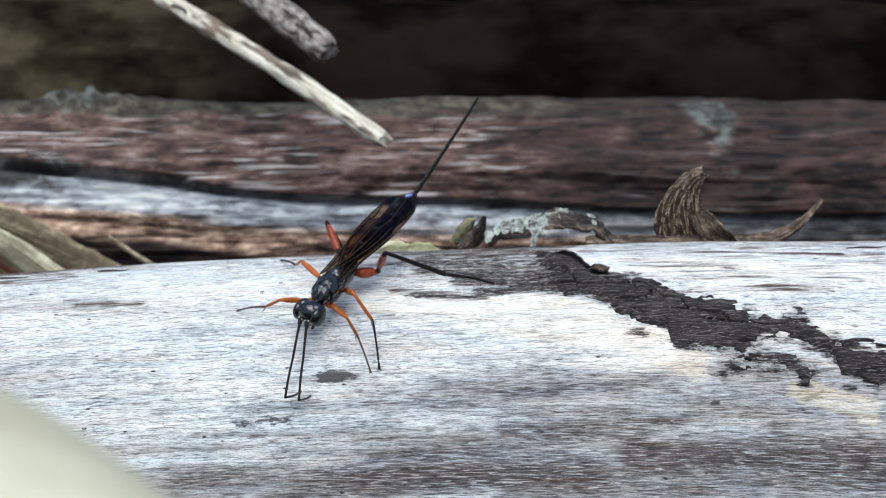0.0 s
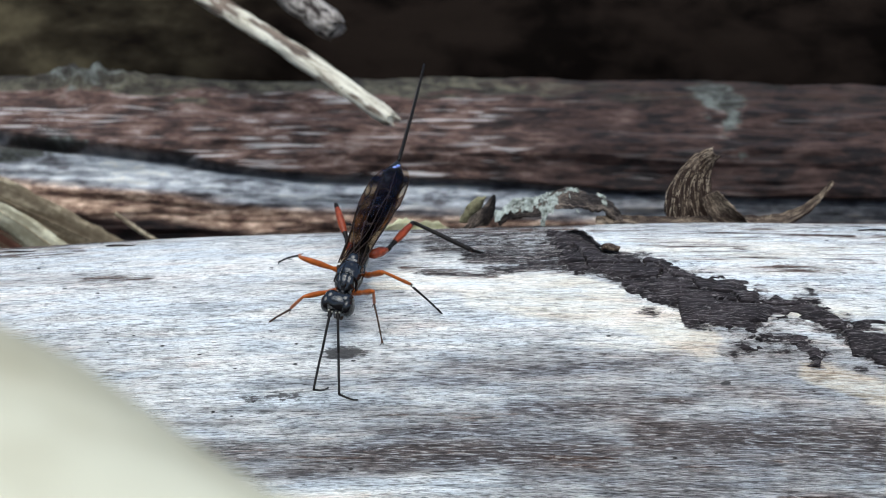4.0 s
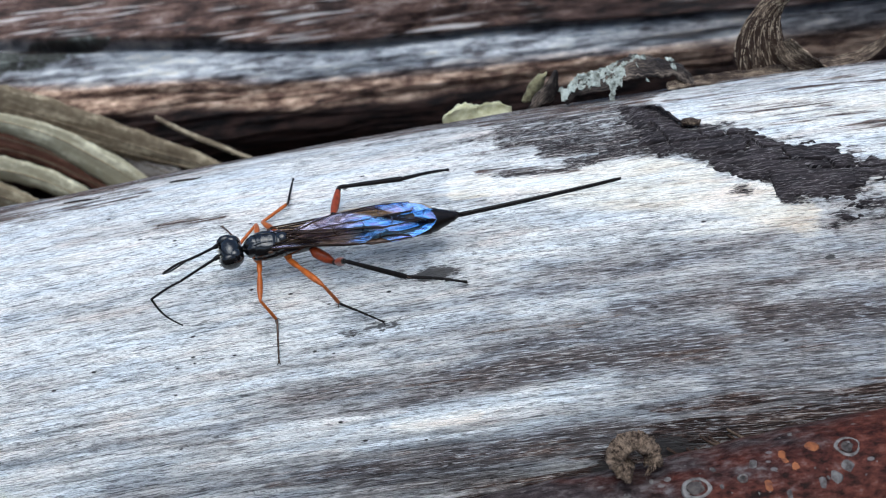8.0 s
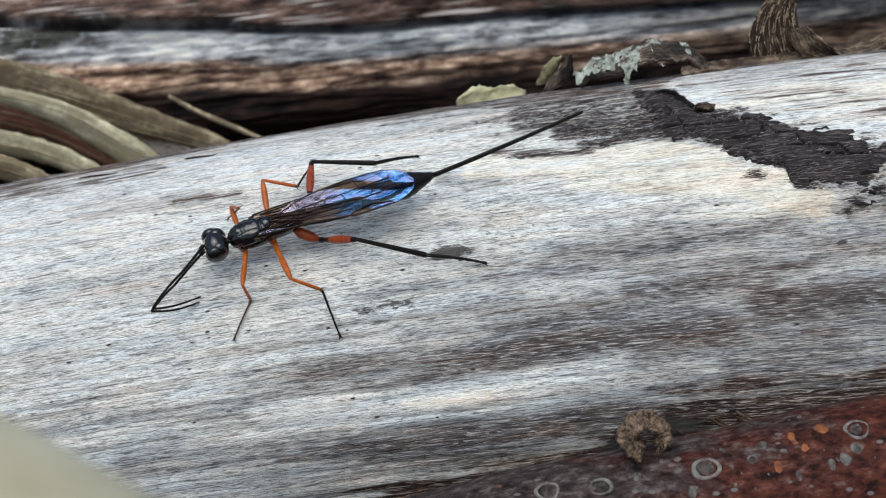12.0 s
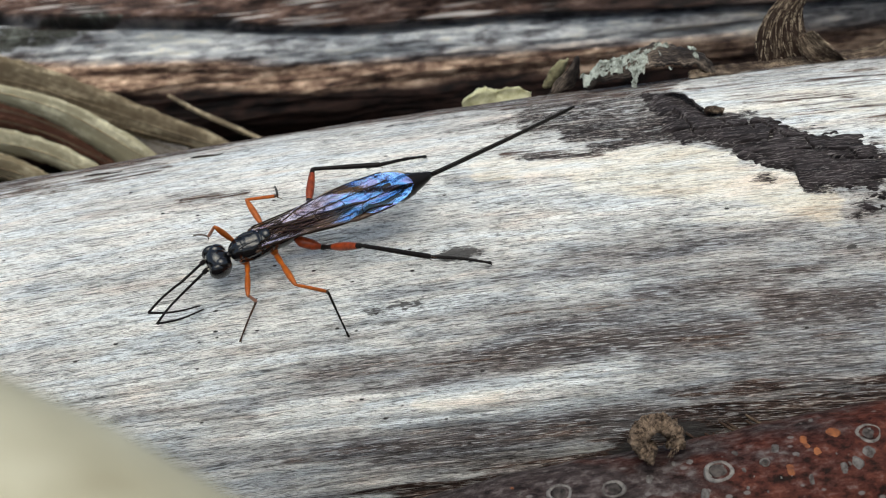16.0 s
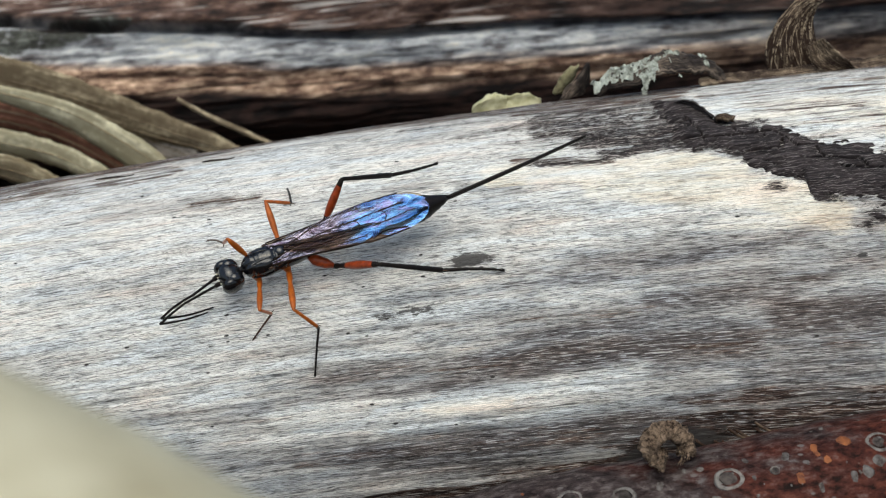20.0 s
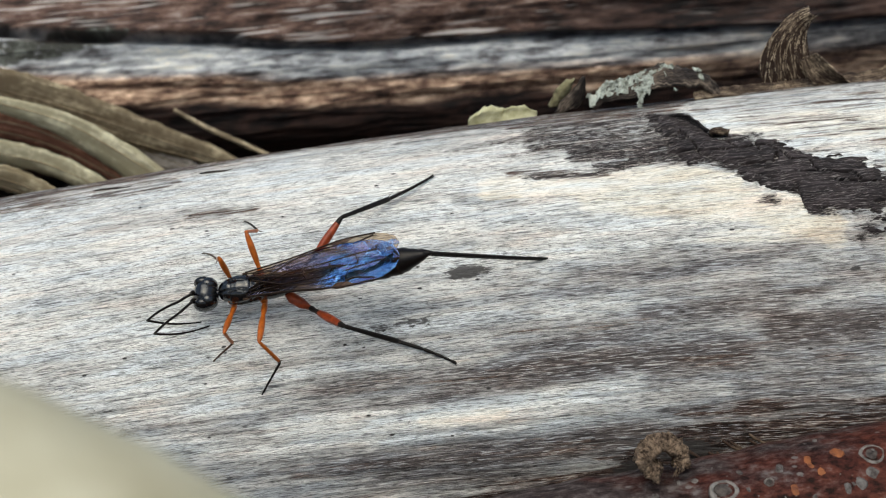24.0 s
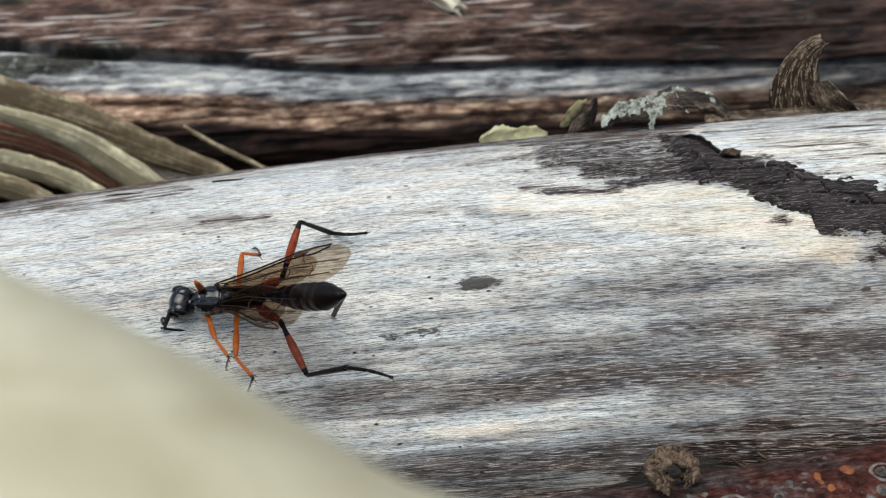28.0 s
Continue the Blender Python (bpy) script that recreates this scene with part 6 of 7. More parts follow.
HIND_LEFT = [
    (0, 0.38, 0.43, 0.82, -0.50, 0.70, -0.51, -0.65, 0.61, -0.45),
    (1, 0.42, 0.32, 0.85, -0.38, 0.78, -0.49, -0.52, 0.78, -0.36),
    (2.5, 0.47, 0.41, 0.78, -0.59, 0.59, -0.55, -0.32, 0.88, -0.35),
    (3.5, -0.65, 0.56, 0.52, -0.14, 0.97, -0.18, -0.30, 0.91, -0.28),
    (4.5, -0.90, -0.04, -0.44, 0.38, 0.88, 0.28, -0.28, 0.94, -0.21),
    (5, -0.91, -0.18, -0.36, 0.09, 0.93, 0.37, -0.67, 0.65, -0.36),
    (5.25, -0.86, 0.30, 0.42, -0.51, 0.85, -0.15, -0.75, 0.55, -0.36),
    (5.5, -0.08, 0.53, 0.84, -0.79, 0.24, -0.57, -0.82, 0.44, -0.36),
    (6, -0.12, 0.55, 0.83, -0.83, 0.03, -0.56, -0.89, 0.29, -0.35),
    (6.5, -0.57, 0.39, 0.72, -0.91, -0.01, -0.43, -0.98, 0.22, -0.01),
    (7, -0.82, 0.25, 0.52, -0.82, -0.36, -0.43, -0.95, -0.11, -0.31),
    (7.5, -0.36, 0.51, 0.78, -0.78, -0.02, -0.63, -0.97, 0.16, -0.21),
    (8, -0.24, 0.52, 0.82, -0.75, -0.03, -0.66, -0.95, 0.08, -0.30),
    (8.5, -0.62, 0.53, 0.59, -0.88, 0.14, -0.45, -0.96, 0.01, -0.29),
    (9, -0.50, 0.49, 0.72, -0.81, 0.26, -0.53, -0.89, 0.33, -0.31),
    (10, -0.59, 0.55, 0.59, -0.83, 0.14, -0.54, -0.91, 0.25, -0.32),
    (11, -0.64, 0.50, 0.58, -0.84, 0.11, -0.53, -0.93, 0.23, -0.30),
    (12, -0.55, 0.59, 0.60, -0.85, 0.28, -0.45, -0.91, 0.33, -0.26),
    (14.5, -0.60, 0.56, 0.57, -0.83, 0.23, -0.51, -0.89, 0.33, -0.32),
    (16, -0.59, 0.58, 0.56, -0.83, 0.25, -0.50, -0.89, 0.37, -0.26),
    (17, -0.45, 0.60, 0.66, -0.88, 0.33, -0.35, -0.91, 0.40, -0.15),
    (18, -0.53, 0.55, 0.64, -0.87, 0.31, -0.39, -0.90, 0.40, -0.18),
    (19.5, -0.58, 0.55, 0.60, -0.86, 0.23, -0.45, -0.92, 0.36, -0.14),
    (20, -0.64, 0.52, 0.56, -0.84, 0.13, -0.53, -0.95, 0.31, -0.10),
    (21.5, -0.63, 0.52, 0.58, -0.93, 0.18, -0.33, -0.97, 0.25, -0.06),
    (23.5, -0.41, 0.66, 0.63, -0.56, 0.08, -0.82, -0.84, 0.47, -0.29),
    (24, -0.60, 0.59, 0.54, -0.63, 0.02, -0.78, -0.89, 0.42, -0.18),
    (24.5, -0.61, 0.63, 0.49, -0.66, -0.02, -0.75, -0.91, 0.38, -0.16),
    (24.75, -0.71, 0.65, 0.27, -0.97, 0.20, -0.13, -0.90, 0.24, -0.36),
    (25, -0.77, 0.64, 0.03, -0.77, 0.31, 0.56, -0.84, 0.09, -0.53),
    (25.5, -0.74, 0.57, -0.35, -0.82, 0.37, 0.43, -0.64, 0.04, -0.77),
    (26, -0.77, 0.50, -0.40, -0.89, 0.33, 0.31, -0.84, 0.21, -0.49),
    (26.5, -0.37, 0.81, -0.46, -0.78, 0.25, 0.57, -0.81, 0.47, 0.34),
    (27, -0.37, 0.83, -0.42, -0.76, 0.18, 0.62, -0.80, 0.43, 0.42),
    (28, -0.39, 0.87, -0.31, -0.72, 0.18, 0.67, -0.79, 0.38, 0.48),
]
FRONT_RIGHT = [
    (0, 0.78, -0.45, 0.43, -0.14, -0.75, -0.65, 0.03, -0.91, -0.42),
    (1, 0.83, -0.24, 0.51, -0.19, -0.83, -0.53, 0.17, -0.89, -0.41),
    (1.75, 0.90, -0.24, 0.36, 0.51, -0.61, -0.60, 0.31, -0.76, -0.58),
    (2.5, 0.95, -0.23, 0.20, 0.93, -0.06, -0.35, 0.42, -0.57, -0.70),
    (3.5, 0.83, -0.44, 0.33, 0.41, -0.44, -0.80, 0.42, -0.70, -0.58),
    (4.5, 0.65, -0.61, 0.44, -0.37, -0.55, -0.75, 0.41, -0.81, -0.43),
    (5, 0.61, -0.37, 0.70, -0.10, -0.64, -0.77, 0.13, -0.75, -0.64),
    (5.5, 0.60, -0.23, 0.77, 0.00, -0.42, -0.91, 0.25, -0.71, -0.65),
    (6, 0.70, -0.08, 0.71, -0.02, -0.35, -0.94, 0.59, -0.51, -0.63),
    (6.5, 0.42, -0.11, 0.90, -0.29, -0.24, -0.93, 0.18, -0.58, -0.80),
    (6.75, 0.43, -0.80, 0.42, -0.21, 0.78, -0.59, 0.28, -0.72, -0.64),
    (7, 0.14, -0.92, -0.36, 0.11, 0.90, 0.42, 0.36, -0.82, -0.44),
    (7.5, 0.18, -0.90, -0.39, 0.22, 0.63, 0.75, 0.34, -0.66, -0.67),
    (8, 0.10, -0.88, -0.46, 0.60, 0.80, 0.09, 0.45, -0.84, -0.32),
    (8.5, 0.39, -0.77, -0.51, 0.79, 0.60, 0.09, 0.48, -0.81, -0.33),
    (9, 0.09, -0.96, -0.25, -0.22, 0.42, 0.88, 0.33, -0.23, -0.92),
    (10, 0.16, -0.94, -0.31, -0.28, 0.70, 0.66, 0.47, -0.50, -0.73),
    (11, 0.18, -0.94, -0.27, -0.34, 0.72, 0.61, 0.44, -0.47, -0.77),
    (12, 0.06, -0.98, -0.20, -0.28, 0.66, 0.69, 0.37, -0.39, -0.84),
    (14.5, 0.49, -0.87, 0.11, -0.39, 0.74, -0.55, 0.55, -0.80, -0.24),
    (16, 0.37, -0.16, 0.92, 0.33, -0.32, -0.89, 0.35, -0.63, -0.70),
    (17, 0.45, -0.13, 0.88, 0.20, -0.40, -0.90, 0.25, -0.63, -0.73),
    (18, 0.39, -0.24, 0.89, 0.20, -0.38, -0.90, 0.30, -0.62, -0.73),
    (19.5, 0.40, -0.19, 0.90, 0.19, -0.40, -0.90, 0.32, -0.62, -0.71),
    (20, 0.38, -0.26, 0.89, 0.18, -0.42, -0.89, 0.37, -0.62, -0.69),
    (21.5, 0.34, -0.26, 0.90, 0.08, -0.45, -0.89, 0.31, -0.61, -0.73),
    (23.5, 0.24, -0.31, 0.92, 0.24, -0.35, -0.91, 0.50, -0.54, -0.67),
    (24, 0.13, -0.31, 0.94, 0.24, -0.33, -0.91, 0.48, -0.53, -0.70),
    (24.5, 0.20, 0.02, 0.98, 0.47, -0.29, -0.83, 0.64, -0.34, -0.69),
    (25, 0.04, 0.08, 1.00, 0.47, -0.32, -0.82, 0.58, -0.37, -0.72),
    (25.5, -0.10, 0.17, 0.98, 0.43, -0.37, -0.83, 0.64, -0.42, -0.65),
    (26, -0.16, 0.24, 0.96, 0.44, -0.43, -0.79, 0.59, -0.43, -0.68),
    (26.5, -0.07, 0.23, 0.97, 0.23, -0.00, -0.97, 0.65, -0.55, -0.53),
    (27, -0.07, 0.15, 0.99, 0.15, 0.02, -0.99, 0.61, -0.50, -0.62),
    (28, -0.04, 0.08, 1.00, 0.15, 0.03, -0.99, 0.59, -0.49, -0.64),
]
MIDDLE_RIGHT = [
    (0, -0.39, -0.92, 0.08, -0.48, -0.58, -0.66, -0.47, -0.77, -0.43),
    (2.5, -0.44, -0.89, 0.07, -0.49, -0.59, -0.65, -0.47, -0.77, -0.43),
    (4.5, 0.45, -0.63, 0.63, -0.76, -0.31, -0.57, -0.33, -0.70, -0.63),
    (5, 0.25, -0.67, 0.70, -0.65, -0.39, -0.65, -0.21, -0.71, -0.67),
    (5.5, 0.30, -0.54, 0.79, -0.38, -0.50, -0.78, -0.25, -0.74, -0.63),
    (6, 0.44, -0.38, 0.82, -0.21, -0.62, -0.76, -0.04, -0.75, -0.66),
    (6.5, 0.15, -0.60, 0.79, -0.56, -0.37, -0.74, -0.13, -0.78, -0.62),
    (7, 0.28, -0.24, 0.93, -0.25, -0.51, -0.83, 0.19, -0.71, -0.68),
    (7.25, 0.19, -0.84, 0.51, -0.95, -0.04, -0.32, 0.09, -0.71, -0.70),
    (7.5, -0.00, -0.98, -0.18, -0.73, 0.47, 0.50, -0.02, -0.70, -0.72),
    (8, 0.53, -0.75, -0.39, -0.73, -0.65, -0.19, -0.10, -0.91, -0.40),
    (8.5, 0.19, -0.95, -0.26, -0.86, 0.48, 0.16, -0.16, -0.76, -0.63),
    (9, -0.15, -0.98, 0.09, -0.86, 0.52, -0.04, -0.27, -0.65, -0.72),
    (10, -0.09, -0.99, 0.08, -0.88, 0.31, -0.35, -0.35, -0.75, -0.56),
    (11, -0.07, -1.00, 0.06, -0.88, 0.30, -0.38, -0.39, -0.74, -0.55),
    (12, -0.13, -0.98, 0.12, -0.87, 0.25, -0.42, -0.42, -0.76, -0.49),
    (14.5, 0.17, -0.97, -0.15, -0.76, 0.41, 0.50, -0.00, -0.68, -0.74),
    (16, 0.16, -0.99, -0.06, -0.83, 0.45, 0.32, -0.03, -0.71, -0.71),
    (17, 0.04, -0.99, -0.11, -0.62, 0.55, 0.57, -0.17, -0.70, -0.69),
    (18, 0.03, -1.00, -0.09, -0.67, 0.46, 0.58, -0.14, -0.66, -0.74),
    (19.5, 0.04, -0.99, -0.10, -0.72, 0.41, 0.55, -0.08, -0.67, -0.74),
    (19.75, 0.02, -0.99, 0.15, -0.97, 0.19, -0.13, -0.07, -0.72, -0.70),
    (20, -0.01, -0.92, 0.40, -0.65, -0.15, -0.74, -0.05, -0.76, -0.65),
    (21.5, -0.10, -0.80, 0.60, -0.60, -0.18, -0.78, -0.16, -0.76, -0.63),
    (23.5, -0.09, -0.96, 0.28, -0.40, -0.36, -0.84, 0.13, -0.79, -0.60),
    (24, 0.18, -0.76, 0.62, -0.16, -0.41, -0.90, 0.40, -0.58, -0.71),
    (24.5, 0.09, -0.81, 0.58, -0.15, -0.39, -0.91, 0.41, -0.61, -0.68),
    (25, -0.20, -0.67, 0.72, -0.00, -0.42, -0.91, 0.38, -0.62, -0.69),
    (25.5, -0.44, -0.33, 0.83, 0.14, -0.59, -0.80, 0.36, -0.63, -0.69),
    (26, -0.28, -0.33, 0.90, 0.00, -0.44, -0.90, 0.33, -0.46, -0.82),
    (26.25, -0.11, -0.92, 0.37, -0.16, -0.74, -0.65, 0.21, -0.68, -0.70),
    (26.5, 0.13, -0.91, -0.40, -0.30, -0.91, -0.29, 0.07, -0.85, -0.52),
    (26.75, 0.11, -0.92, -0.37, -0.86, -0.43, 0.27, 0.22, -0.72, -0.66),
    (27, 0.09, -0.94, -0.34, -0.68, 0.42, 0.60, 0.36, -0.54, -0.76),
    (28, 0.07, -0.95, -0.31, -0.72, 0.39, 0.57, 0.38, -0.54, -0.75),
]
HIND_RIGHT = [
    (0, -0.63, -0.72, 0.29, -0.49, -0.10, -0.86, -0.77, -0.08, -0.63),
    (2.5, -0.70, -0.66, 0.27, -0.49, -0.10, -0.86, -0.76, -0.08, -0.64),
    (4.5, -0.87, -0.46, 0.18, -0.51, -0.13, -0.85, -0.73, -0.09, -0.68),
    (5, -0.82, -0.51, 0.28, -0.63, -0.03, -0.78, -0.69, -0.07, -0.72),
    (5.5, -0.78, -0.55, 0.31, -0.64, -0.14, -0.76, -0.75, -0.09, -0.65),
    (6, -0.65, -0.71, 0.27, -0.61, -0.17, -0.77, -0.84, -0.14, -0.52),
    (6.5, -0.75, -0.51, 0.43, -0.71, -0.35, -0.60, -0.84, -0.23, -0.49),
    (7, -0.56, -0.83, 0.03, -0.56, -0.52, -0.65, -0.62, -0.51, -0.60),
    (7.5, -0.70, -0.64, 0.32, -0.71, -0.32, -0.62, -0.93, -0.18, -0.32),
    (8, -0.17, -0.95, -0.26, -0.93, 0.22, 0.29, -0.79, -0.39, -0.47),
    (8.5, -0.46, -0.86, -0.22, -0.95, 0.23, 0.20, -0.89, -0.34, -0.29),
    (9, -0.65, -0.74, -0.19, -0.98, 0.14, -0.13, -0.91, -0.30, -0.29),
    (10, -0.15, -0.98, -0.16, -0.89, 0.42, 0.19, -0.72, -0.33, -0.61),
    (11, -0.10, -0.98, -0.17, -0.90, 0.38, 0.21, -0.72, -0.32, -0.61),
    (12, -0.28, -0.95, -0.11, -0.84, 0.50, 0.21, -0.81, -0.26, -0.53),
    (14.5, -0.27, -0.94, -0.21, -0.92, 0.39, 0.11, -0.84, -0.17, -0.51),
    (16, -0.37, -0.91, -0.17, -0.90, 0.41, 0.11, -0.84, -0.17, -0.51),
    (17, -0.36, -0.25, 0.90, -0.85, -0.04, -0.52, -0.93, -0.08, -0.37),
    (18, -0.47, -0.30, 0.83, -0.82, -0.09, -0.56, -0.92, -0.08, -0.39),
    (19.5, -0.50, -0.30, 0.81, -0.78, -0.16, -0.60, -0.91, -0.14, -0.40),
    (20, -0.56, -0.36, 0.74, -0.73, -0.21, -0.65, -0.89, -0.19, -0.42),
    (21.5, -0.60, -0.38, 0.70, -0.76, -0.20, -0.62, -0.96, -0.19, -0.18),
    (23.5, -0.66, -0.64, 0.39, -0.61, -0.41, -0.68, -0.80, -0.44, -0.42),
    (24, -0.65, -0.73, 0.21, -0.65, -0.48, -0.59, -0.78, -0.52, -0.36),
    (24.5, -0.31, -0.88, 0.36, -0.38, -0.56, -0.74, -0.75, -0.50, -0.44),
    (25, -0.53, -0.69, 0.50, -0.47, -0.35, -0.81, -0.89, -0.33, -0.32),
    (25.5, -0.64, -0.69, 0.32, -0.40, -0.32, -0.86, -0.96, -0.17, -0.24),
    (26, -0.74, -0.56, 0.38, -0.49, -0.33, -0.81, -0.75, -0.38, -0.54),
    (26.5, -0.81, -0.59, 0.02, -0.38, -0.35, -0.86, -0.94, -0.02, 0.33),
    (27, -0.39, -0.86, 0.32, -0.21, -0.19, -0.96, -0.75, 0.32, 0.58),
    (28, -0.38, -0.86, 0.33, -0.20, -0.25, -0.95, -0.75, 0.34, 0.57),
]
FEELER_LEFT = [
    (0, 0.86, 0.42, -0.29, 0.86, 0.42, -0.28, -0.82, -0.25, -0.51),
    (2.5, 0.86, 0.37, -0.34, 0.87, 0.37, -0.33, -0.84, -0.21, -0.51),
    (4.5, 0.95, 0.23, -0.19, 0.96, 0.23, -0.18, -0.55, 0.31, -0.78),
    (5, 0.97, 0.18, -0.15, 0.97, 0.18, -0.13, -0.76, -0.07, -0.65),
    (5.5, 0.97, 0.20, -0.13, 0.97, 0.20, -0.11, -0.69, 0.01, -0.73),
    (6, 0.93, 0.33, -0.14, 0.93, 0.34, -0.12, -0.73, -0.16, -0.66),
    (6.5, 0.78, 0.16, -0.60, 0.84, 0.50, 0.20, -0.72, 0.07, -0.69),
    (7, 0.93, 0.32, -0.20, 0.85, 0.50, 0.16, -0.64, -0.20, -0.74),
    (7.5, 0.84, 0.35, -0.42, 0.36, 0.66, 0.66, -0.33, -0.13, -0.93),
    (8, 0.91, 0.29, -0.31, 0.48, 0.69, 0.55, -0.25, -0.03, -0.97),
    (8.5, 0.56, 0.80, -0.20, 0.36, 0.90, 0.24, -0.43, -0.34, -0.84),
    (9, 0.54, 0.79, -0.30, 0.35, 0.88, 0.32, -0.53, -0.32, -0.79),
    (10, 0.83, 0.46, -0.30, 0.42, 0.75, 0.51, -0.47, -0.36, -0.80),
    (11, 0.86, 0.41, -0.30, 0.47, 0.73, 0.49, -0.47, -0.30, -0.83),
    (12, 0.83, 0.36, -0.41, 0.53, 0.73, 0.43, -0.67, -0.32, -0.67),
    (14.5, 0.91, 0.19, -0.38, 0.52, 0.64, 0.56, -0.58, -0.35, -0.74),
    (16, 0.88, 0.18, -0.44, 0.44, 0.70, 0.56, -0.67, -0.33, -0.66),
    (17, 0.79, 0.05, -0.61, 0.69, 0.60, 0.41, -0.75, -0.35, -0.56),
    (18, 0.84, 0.09, -0.54, 0.68, 0.58, 0.44, -0.71, -0.32, -0.62),
    (19.5, 0.84, 0.09, -0.54, 0.62, 0.60, 0.50, -0.70, -0.34, -0.63),
    (20, 0.87, -0.08, -0.49, 0.53, 0.60, 0.60, -0.68, -0.28, -0.67),
    (21.5, 0.87, 0.02, -0.50, 0.58, 0.52, 0.63, -0.62, -0.19, -0.76),
    (22.5, 0.86, 0.45, 0.25, 0.92, 0.39, 0.08, -0.63, -0.22, -0.75),
    (23.5, 0.21, 0.54, 0.81, 0.86, 0.09, -0.51, -0.63, -0.25, -0.73),
    (24, 0.10, 0.57, 0.82, 0.72, 0.14, -0.68, -0.72, -0.27, -0.64),
    (24.5, -0.01, 0.51, 0.86, 0.72, 0.18, -0.67, -0.69, -0.21, -0.69),
    (25, -0.14, 0.45, 0.88, 0.66, 0.11, -0.74, -0.78, -0.19, -0.60),
    (25.5, -0.21, 0.48, 0.85, 0.69, 0.06, -0.72, -0.83, -0.11, -0.54),
    (26, -0.15, 0.56, 0.82, 0.63, -0.14, -0.76, -0.90, -0.04, -0.44),
    (26.5, -0.28, 0.65, 0.71, 0.55, -0.23, -0.80, -0.94, -0.02, -0.35),
    (27, -0.24, 0.68, 0.69, 0.51, -0.13, -0.85, -0.94, -0.09, -0.32),
    (28, -0.22, 0.60, 0.77, 0.50, -0.17, -0.85, -0.94, -0.02, -0.34),
]
FEELER_RIGHT = [
    (0, 0.89, 0.35, -0.30, 0.89, 0.35, -0.30, -0.89, -0.14, -0.44),
    (2.5, 0.90, 0.17, -0.40, 0.91, 0.16, -0.39, -0.82, 0.48, -0.32),
    (4.5, 0.99, 0.04, -0.15, 0.99, 0.04, -0.14, -0.70, -0.13, -0.70),
    (5, 0.91, -0.17, -0.37, 0.96, 0.12, 0.26, -0.79, -0.16, -0.59),
    (5.5, 0.86, -0.41, -0.30, 0.94, 0.06, 0.34, -0.69, -0.28, -0.67),
    (6, 0.93, 0.00, -0.36, 0.88, 0.38, 0.27, -0.76, -0.19, -0.62),
    (6.5, 0.66, -0.35, -0.66, 0.91, 0.27, 0.33, -0.88, -0.03, -0.47),
    (6.75, 0.99, 0.07, 0.12, 0.95, -0.25, -0.19, -0.73, -0.27, -0.63),
    (7, 0.43, 0.43, 0.79, 0.49, -0.63, -0.60, -0.50, -0.48, -0.72),
    (7.5, 0.28, 0.28, 0.92, 0.41, -0.65, -0.64, -0.08, -0.58, -0.81),
    (8, 0.39, 0.65, 0.65, 0.77, -0.13, -0.62, -0.19, -0.65, -0.73),
    (8.5, 0.16, 0.65, 0.74, 0.75, -0.21, -0.63, -0.43, -0.39, -0.81),
    (9, 0.45, 0.71, 0.54, 0.82, 0.27, -0.50, -0.52, -0.55, -0.65),
    (10, 0.38, 0.65, 0.66, 0.90, 0.05, -0.43, -0.51, -0.42, -0.75),
    (11, 0.51, 0.64, 0.58, 0.92, 0.11, -0.38, -0.54, -0.29, -0.79),
    (12, 0.51, 0.75, 0.42, 0.82, 0.39, -0.42, -0.69, -0.35, -0.63),
    (14.5, 0.52, 0.66, 0.54, 0.90, 0.24, -0.36, -0.61, -0.31, -0.73),
    (16, 0.50, 0.64, 0.59, 0.89, 0.16, -0.42, -0.71, -0.19, -0.68),
    (17, 0.63, 0.60, 0.49, 0.83, 0.08, -0.55, -0.69, -0.27, -0.67),
    (18, 0.65, 0.58, 0.49, 0.85, 0.08, -0.51, -0.70, -0.24, -0.67),
    (19.5, 0.58, 0.62, 0.53, 0.83, 0.09, -0.54, -0.72, -0.26, -0.64),
    (20, 0.54, 0.57, 0.62, 0.80, -0.04, -0.60, -0.78, -0.21, -0.59),
    (21.5, 0.57, 0.54, 0.62, 0.79, -0.05, -0.61, -0.77, -0.16, -0.62),
    (23.5, 0.19, 0.54, 0.82, 0.88, 0.12, -0.47, -0.63, -0.18, -0.76),
    (24, 0.11, 0.52, 0.85, 0.81, 0.10, -0.58, -0.67, -0.15, -0.73),
    (24.5, -0.03, 0.49, 0.87, 0.71, 0.09, -0.70, -0.74, -0.11, -0.67),
    (25, -0.08, 0.48, 0.88, 0.65, -0.02, -0.76, -0.82, -0.02, -0.58),
    (25.5, -0.13, 0.52, 0.85, 0.65, -0.10, -0.75, -0.86, 0.08, -0.51),
    (26, -0.09, 0.58, 0.81, 0.58, -0.24, -0.78, -0.90, 0.14, -0.41),
    (26.5, -0.25, 0.63, 0.73, 0.54, -0.27, -0.80, -0.92, 0.14, -0.37),
    (27, -0.20, 0.70, 0.69, 0.49, -0.28, -0.83, -0.94, 0.13, -0.32),
    (28, -0.19, 0.62, 0.76, 0.49, -0.21, -0.85, -0.93, 0.12, -0.33),
]

# seconds, lift and spread of the right wings, lift and spread of the left ones, in degrees
WING_ROWS = [(0, 0, 0, 0, 0), (12, 0, 0, 0, 0), (23.5, 1, 0, 1, 0), (24, 16, 1, 16, 1), (24.5, 23, 2, 26, 3), (25, 29, -4, 38, 20), (25.5, 33, -4, 43, 28), (26, 29, -6, 41, 30), (26.5, 29, -6, 41, 30), (27, 25, -2, 36, 28), (28, 21, 0, 35, 28)]


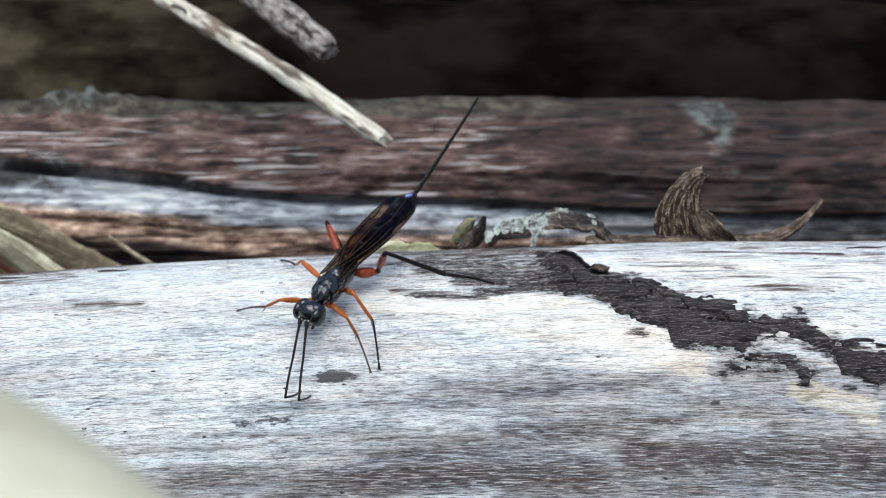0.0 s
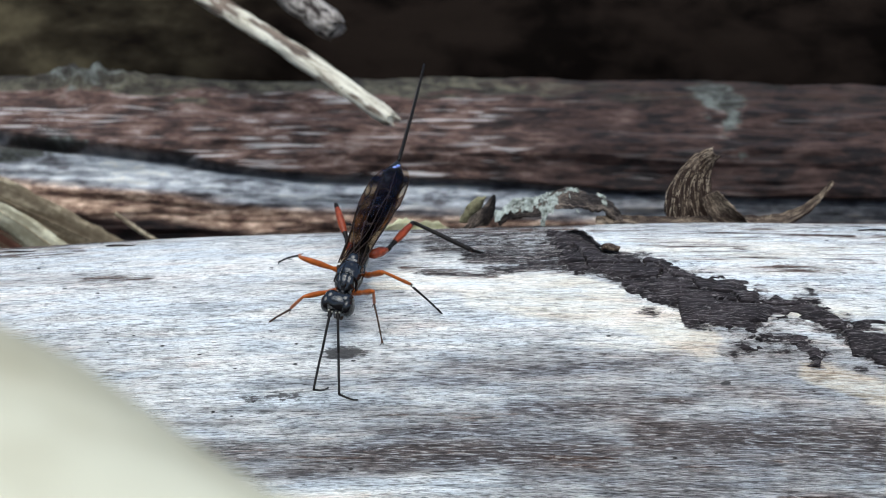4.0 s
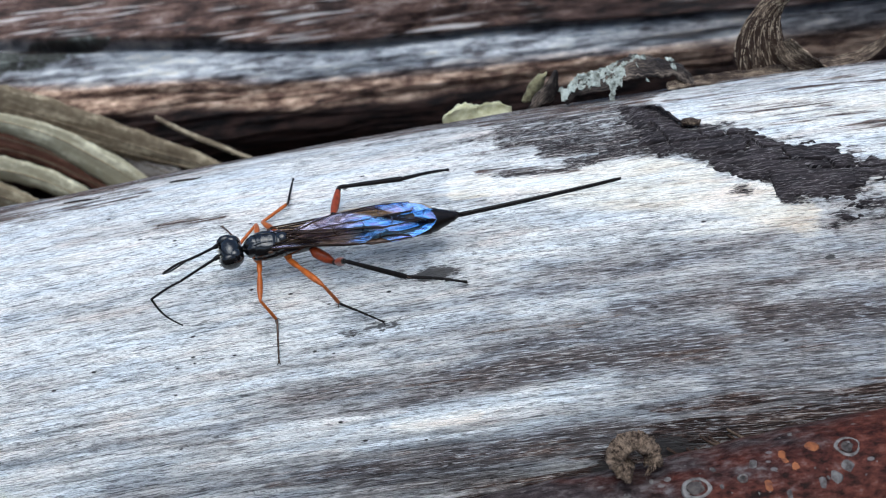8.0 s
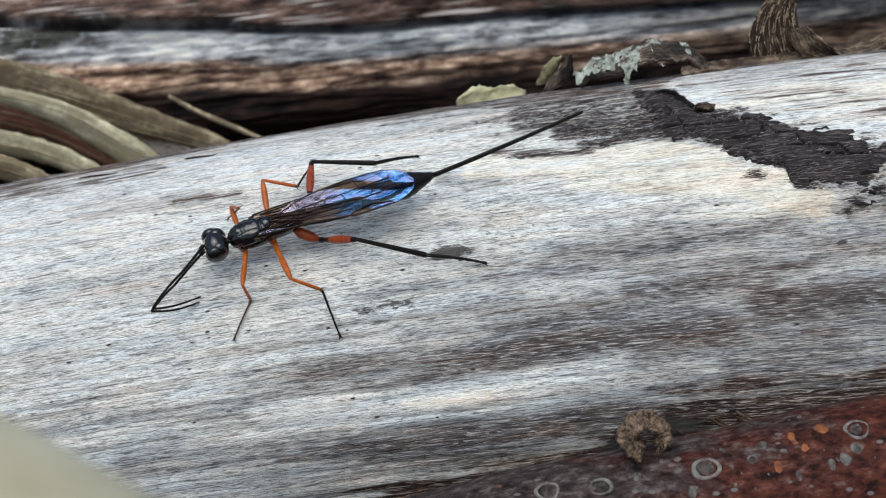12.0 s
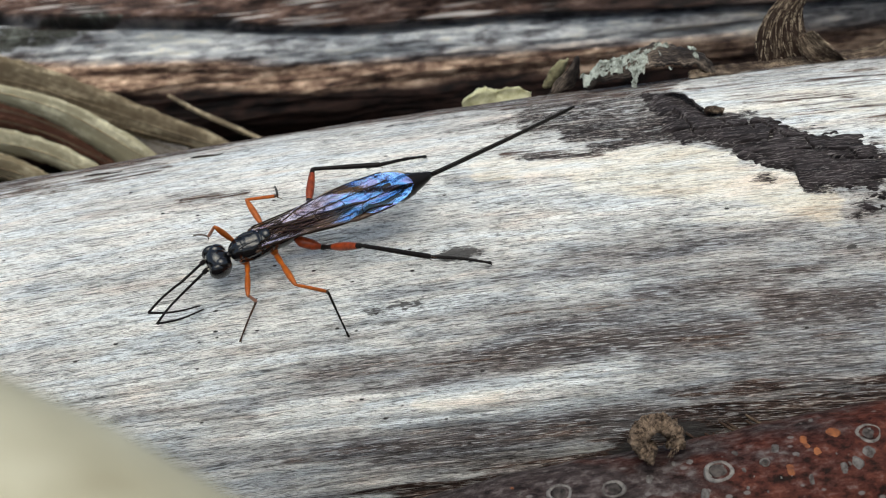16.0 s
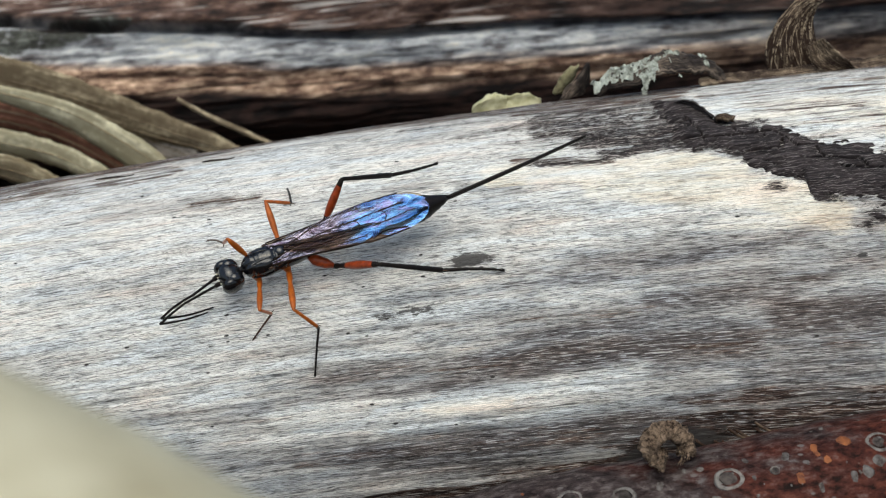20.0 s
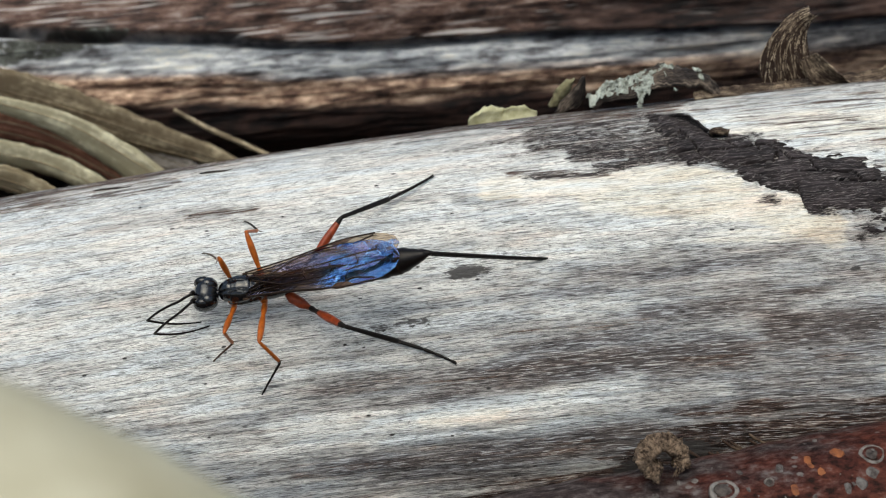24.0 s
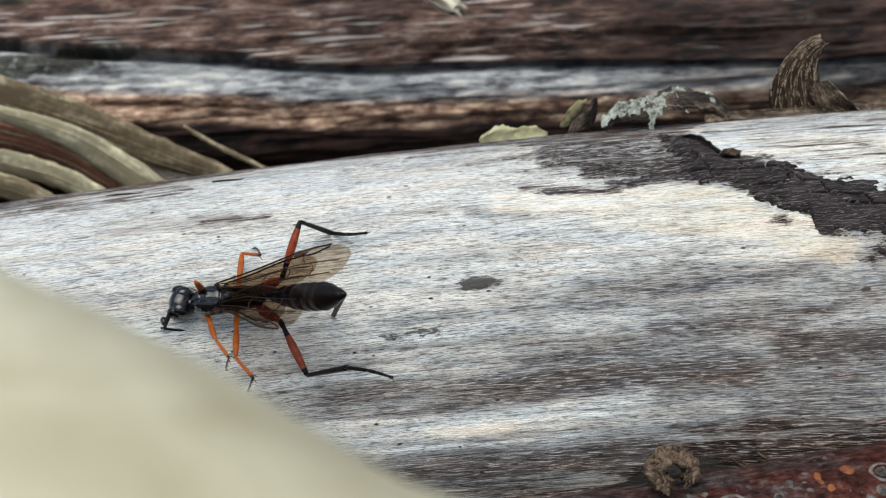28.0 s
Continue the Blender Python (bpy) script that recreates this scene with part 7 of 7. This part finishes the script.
def turned(way, before):
    """The turn that points x along way with the least twist from the turn before."""
    now = before @ Vector((1, 0, 0))
    return now.rotation_difference(Vector(way).normalized()) @ before


def aim(rows, first):
    out, q = [], Vector((1, 0, 0)).rotation_difference(Vector(first))
    for t, way in rows:
        q = turned(way, q)
        out.append((t, q.copy()))
    return out


def at(place, q):
    return Matrix.Translation(Vector(place) * MM) @ q.to_matrix().to_4x4()


def move_chain(chain, root_rows, spans, rows):
    """Keys a limb of three rigid pieces; the last two lie in the first one's space."""
    first = aim([(r[0], r[1:4]) for r in rows], rows[0][1:4])
    second = aim([(r[0], q.inverted() @ Vector(r[4:7])) for r, (t, q) in zip(rows, first)], (1, 0, 0))
    third = aim([(r[0], q.inverted() @ Vector(r[7:10])) for r, (t, q) in zip(rows, first)], (1, 0, 0))
    a, b, c = chain
    walk(a, [(t, at(p, q)) for (t, q), p in zip(first, root_rows)])
    walk(b, [(t, at((spans[0], 0, 0), q)) for t, q in second])
    walk(c, [(t, at(Vector((spans[0], 0, 0)) + q2 @ Vector((spans[1], 0, 0)), q3)) for (t, q2), (_, q3) in zip(second, third)])


def motions():
    walk(wasp, [(t, pose(x * MM, y * MM, z * MM, rx, ry, rz)) for t, x, y, z, rx, ry, rz in BODY_ROWS])
    turns = [(t, Euler((radians(a), radians(b), radians(c))).to_quaternion()) for t, a, b, c in HEAD_ROWS]
    walk(parts["head"], [(t, at(NECK, q)) for t, q in turns])
    tail = aim([(r[0], r[1:4]) for r in TAIL_ROWS], (-1, 0, 0))
    walk(parts["abdomen"], [(t, at(WAIST, q)) for t, q in tail])
    sting = aim([(r[0], q.inverted() @ Vector(r[4:7])) for r, (t, q) in zip(TAIL_ROWS, tail)], (1, 0, 0))
    for name in ("sting", "needle"):
        walk(parts[name], [(t, at((TAIL, 0, 0), q)) for t, q in sting])
    for side, s, tables in (("left", 1, (FRONT_LEFT, MIDDLE_LEFT, HIND_LEFT, FEELER_LEFT)), ("right", -1, (FRONT_RIGHT, MIDDLE_RIGHT, HIND_RIGHT, FEELER_RIGHT))):
        for kind, rows in zip(("front", "middle", "hind"), tables):
            x, y, z = HIPS[kind]
            move_chain(parts[side, kind], [(x, y * s, z)] * len(rows), SPANS[kind], rows)
        bases = [NECK + q @ (Vector((4.25, 0.28 * s, 0.25)) - NECK) for t, q in turns]
        move_chain(parts[side, "feeler"], bases, FEELER, tables[3])
        # the wings lie on the abdomen and lift with it
        for kind, base, spread, tip in (("fore_wing", (0.6, 0.80 * s, 0.78), 2.2 if s > 0 else -1.2, 3.0 if s > 0 else 1.6), ("hind_wing", (0.1, 0.78 * s, 0.62), 3.5 if s > 0 else 1.5, 1.6 if s > 0 else 0.6)):
            rows = [(t, pose(*(v * MM for v in base), (9 if s < 0 else -2), tip + (up if s < 0 else left_up), -(spread + (fan if s < 0 else left_fan)) * s)) for t, up, fan, left_up, left_fan in WING_ROWS]
            walk(parts[side, kind], rows)


ground()
log = pale_log()
back_log()
rear_logs()
branch = red_branch()
near_branch()
sticks()
blades()
scraps()
wasp, parts = make_wasp()
motions()
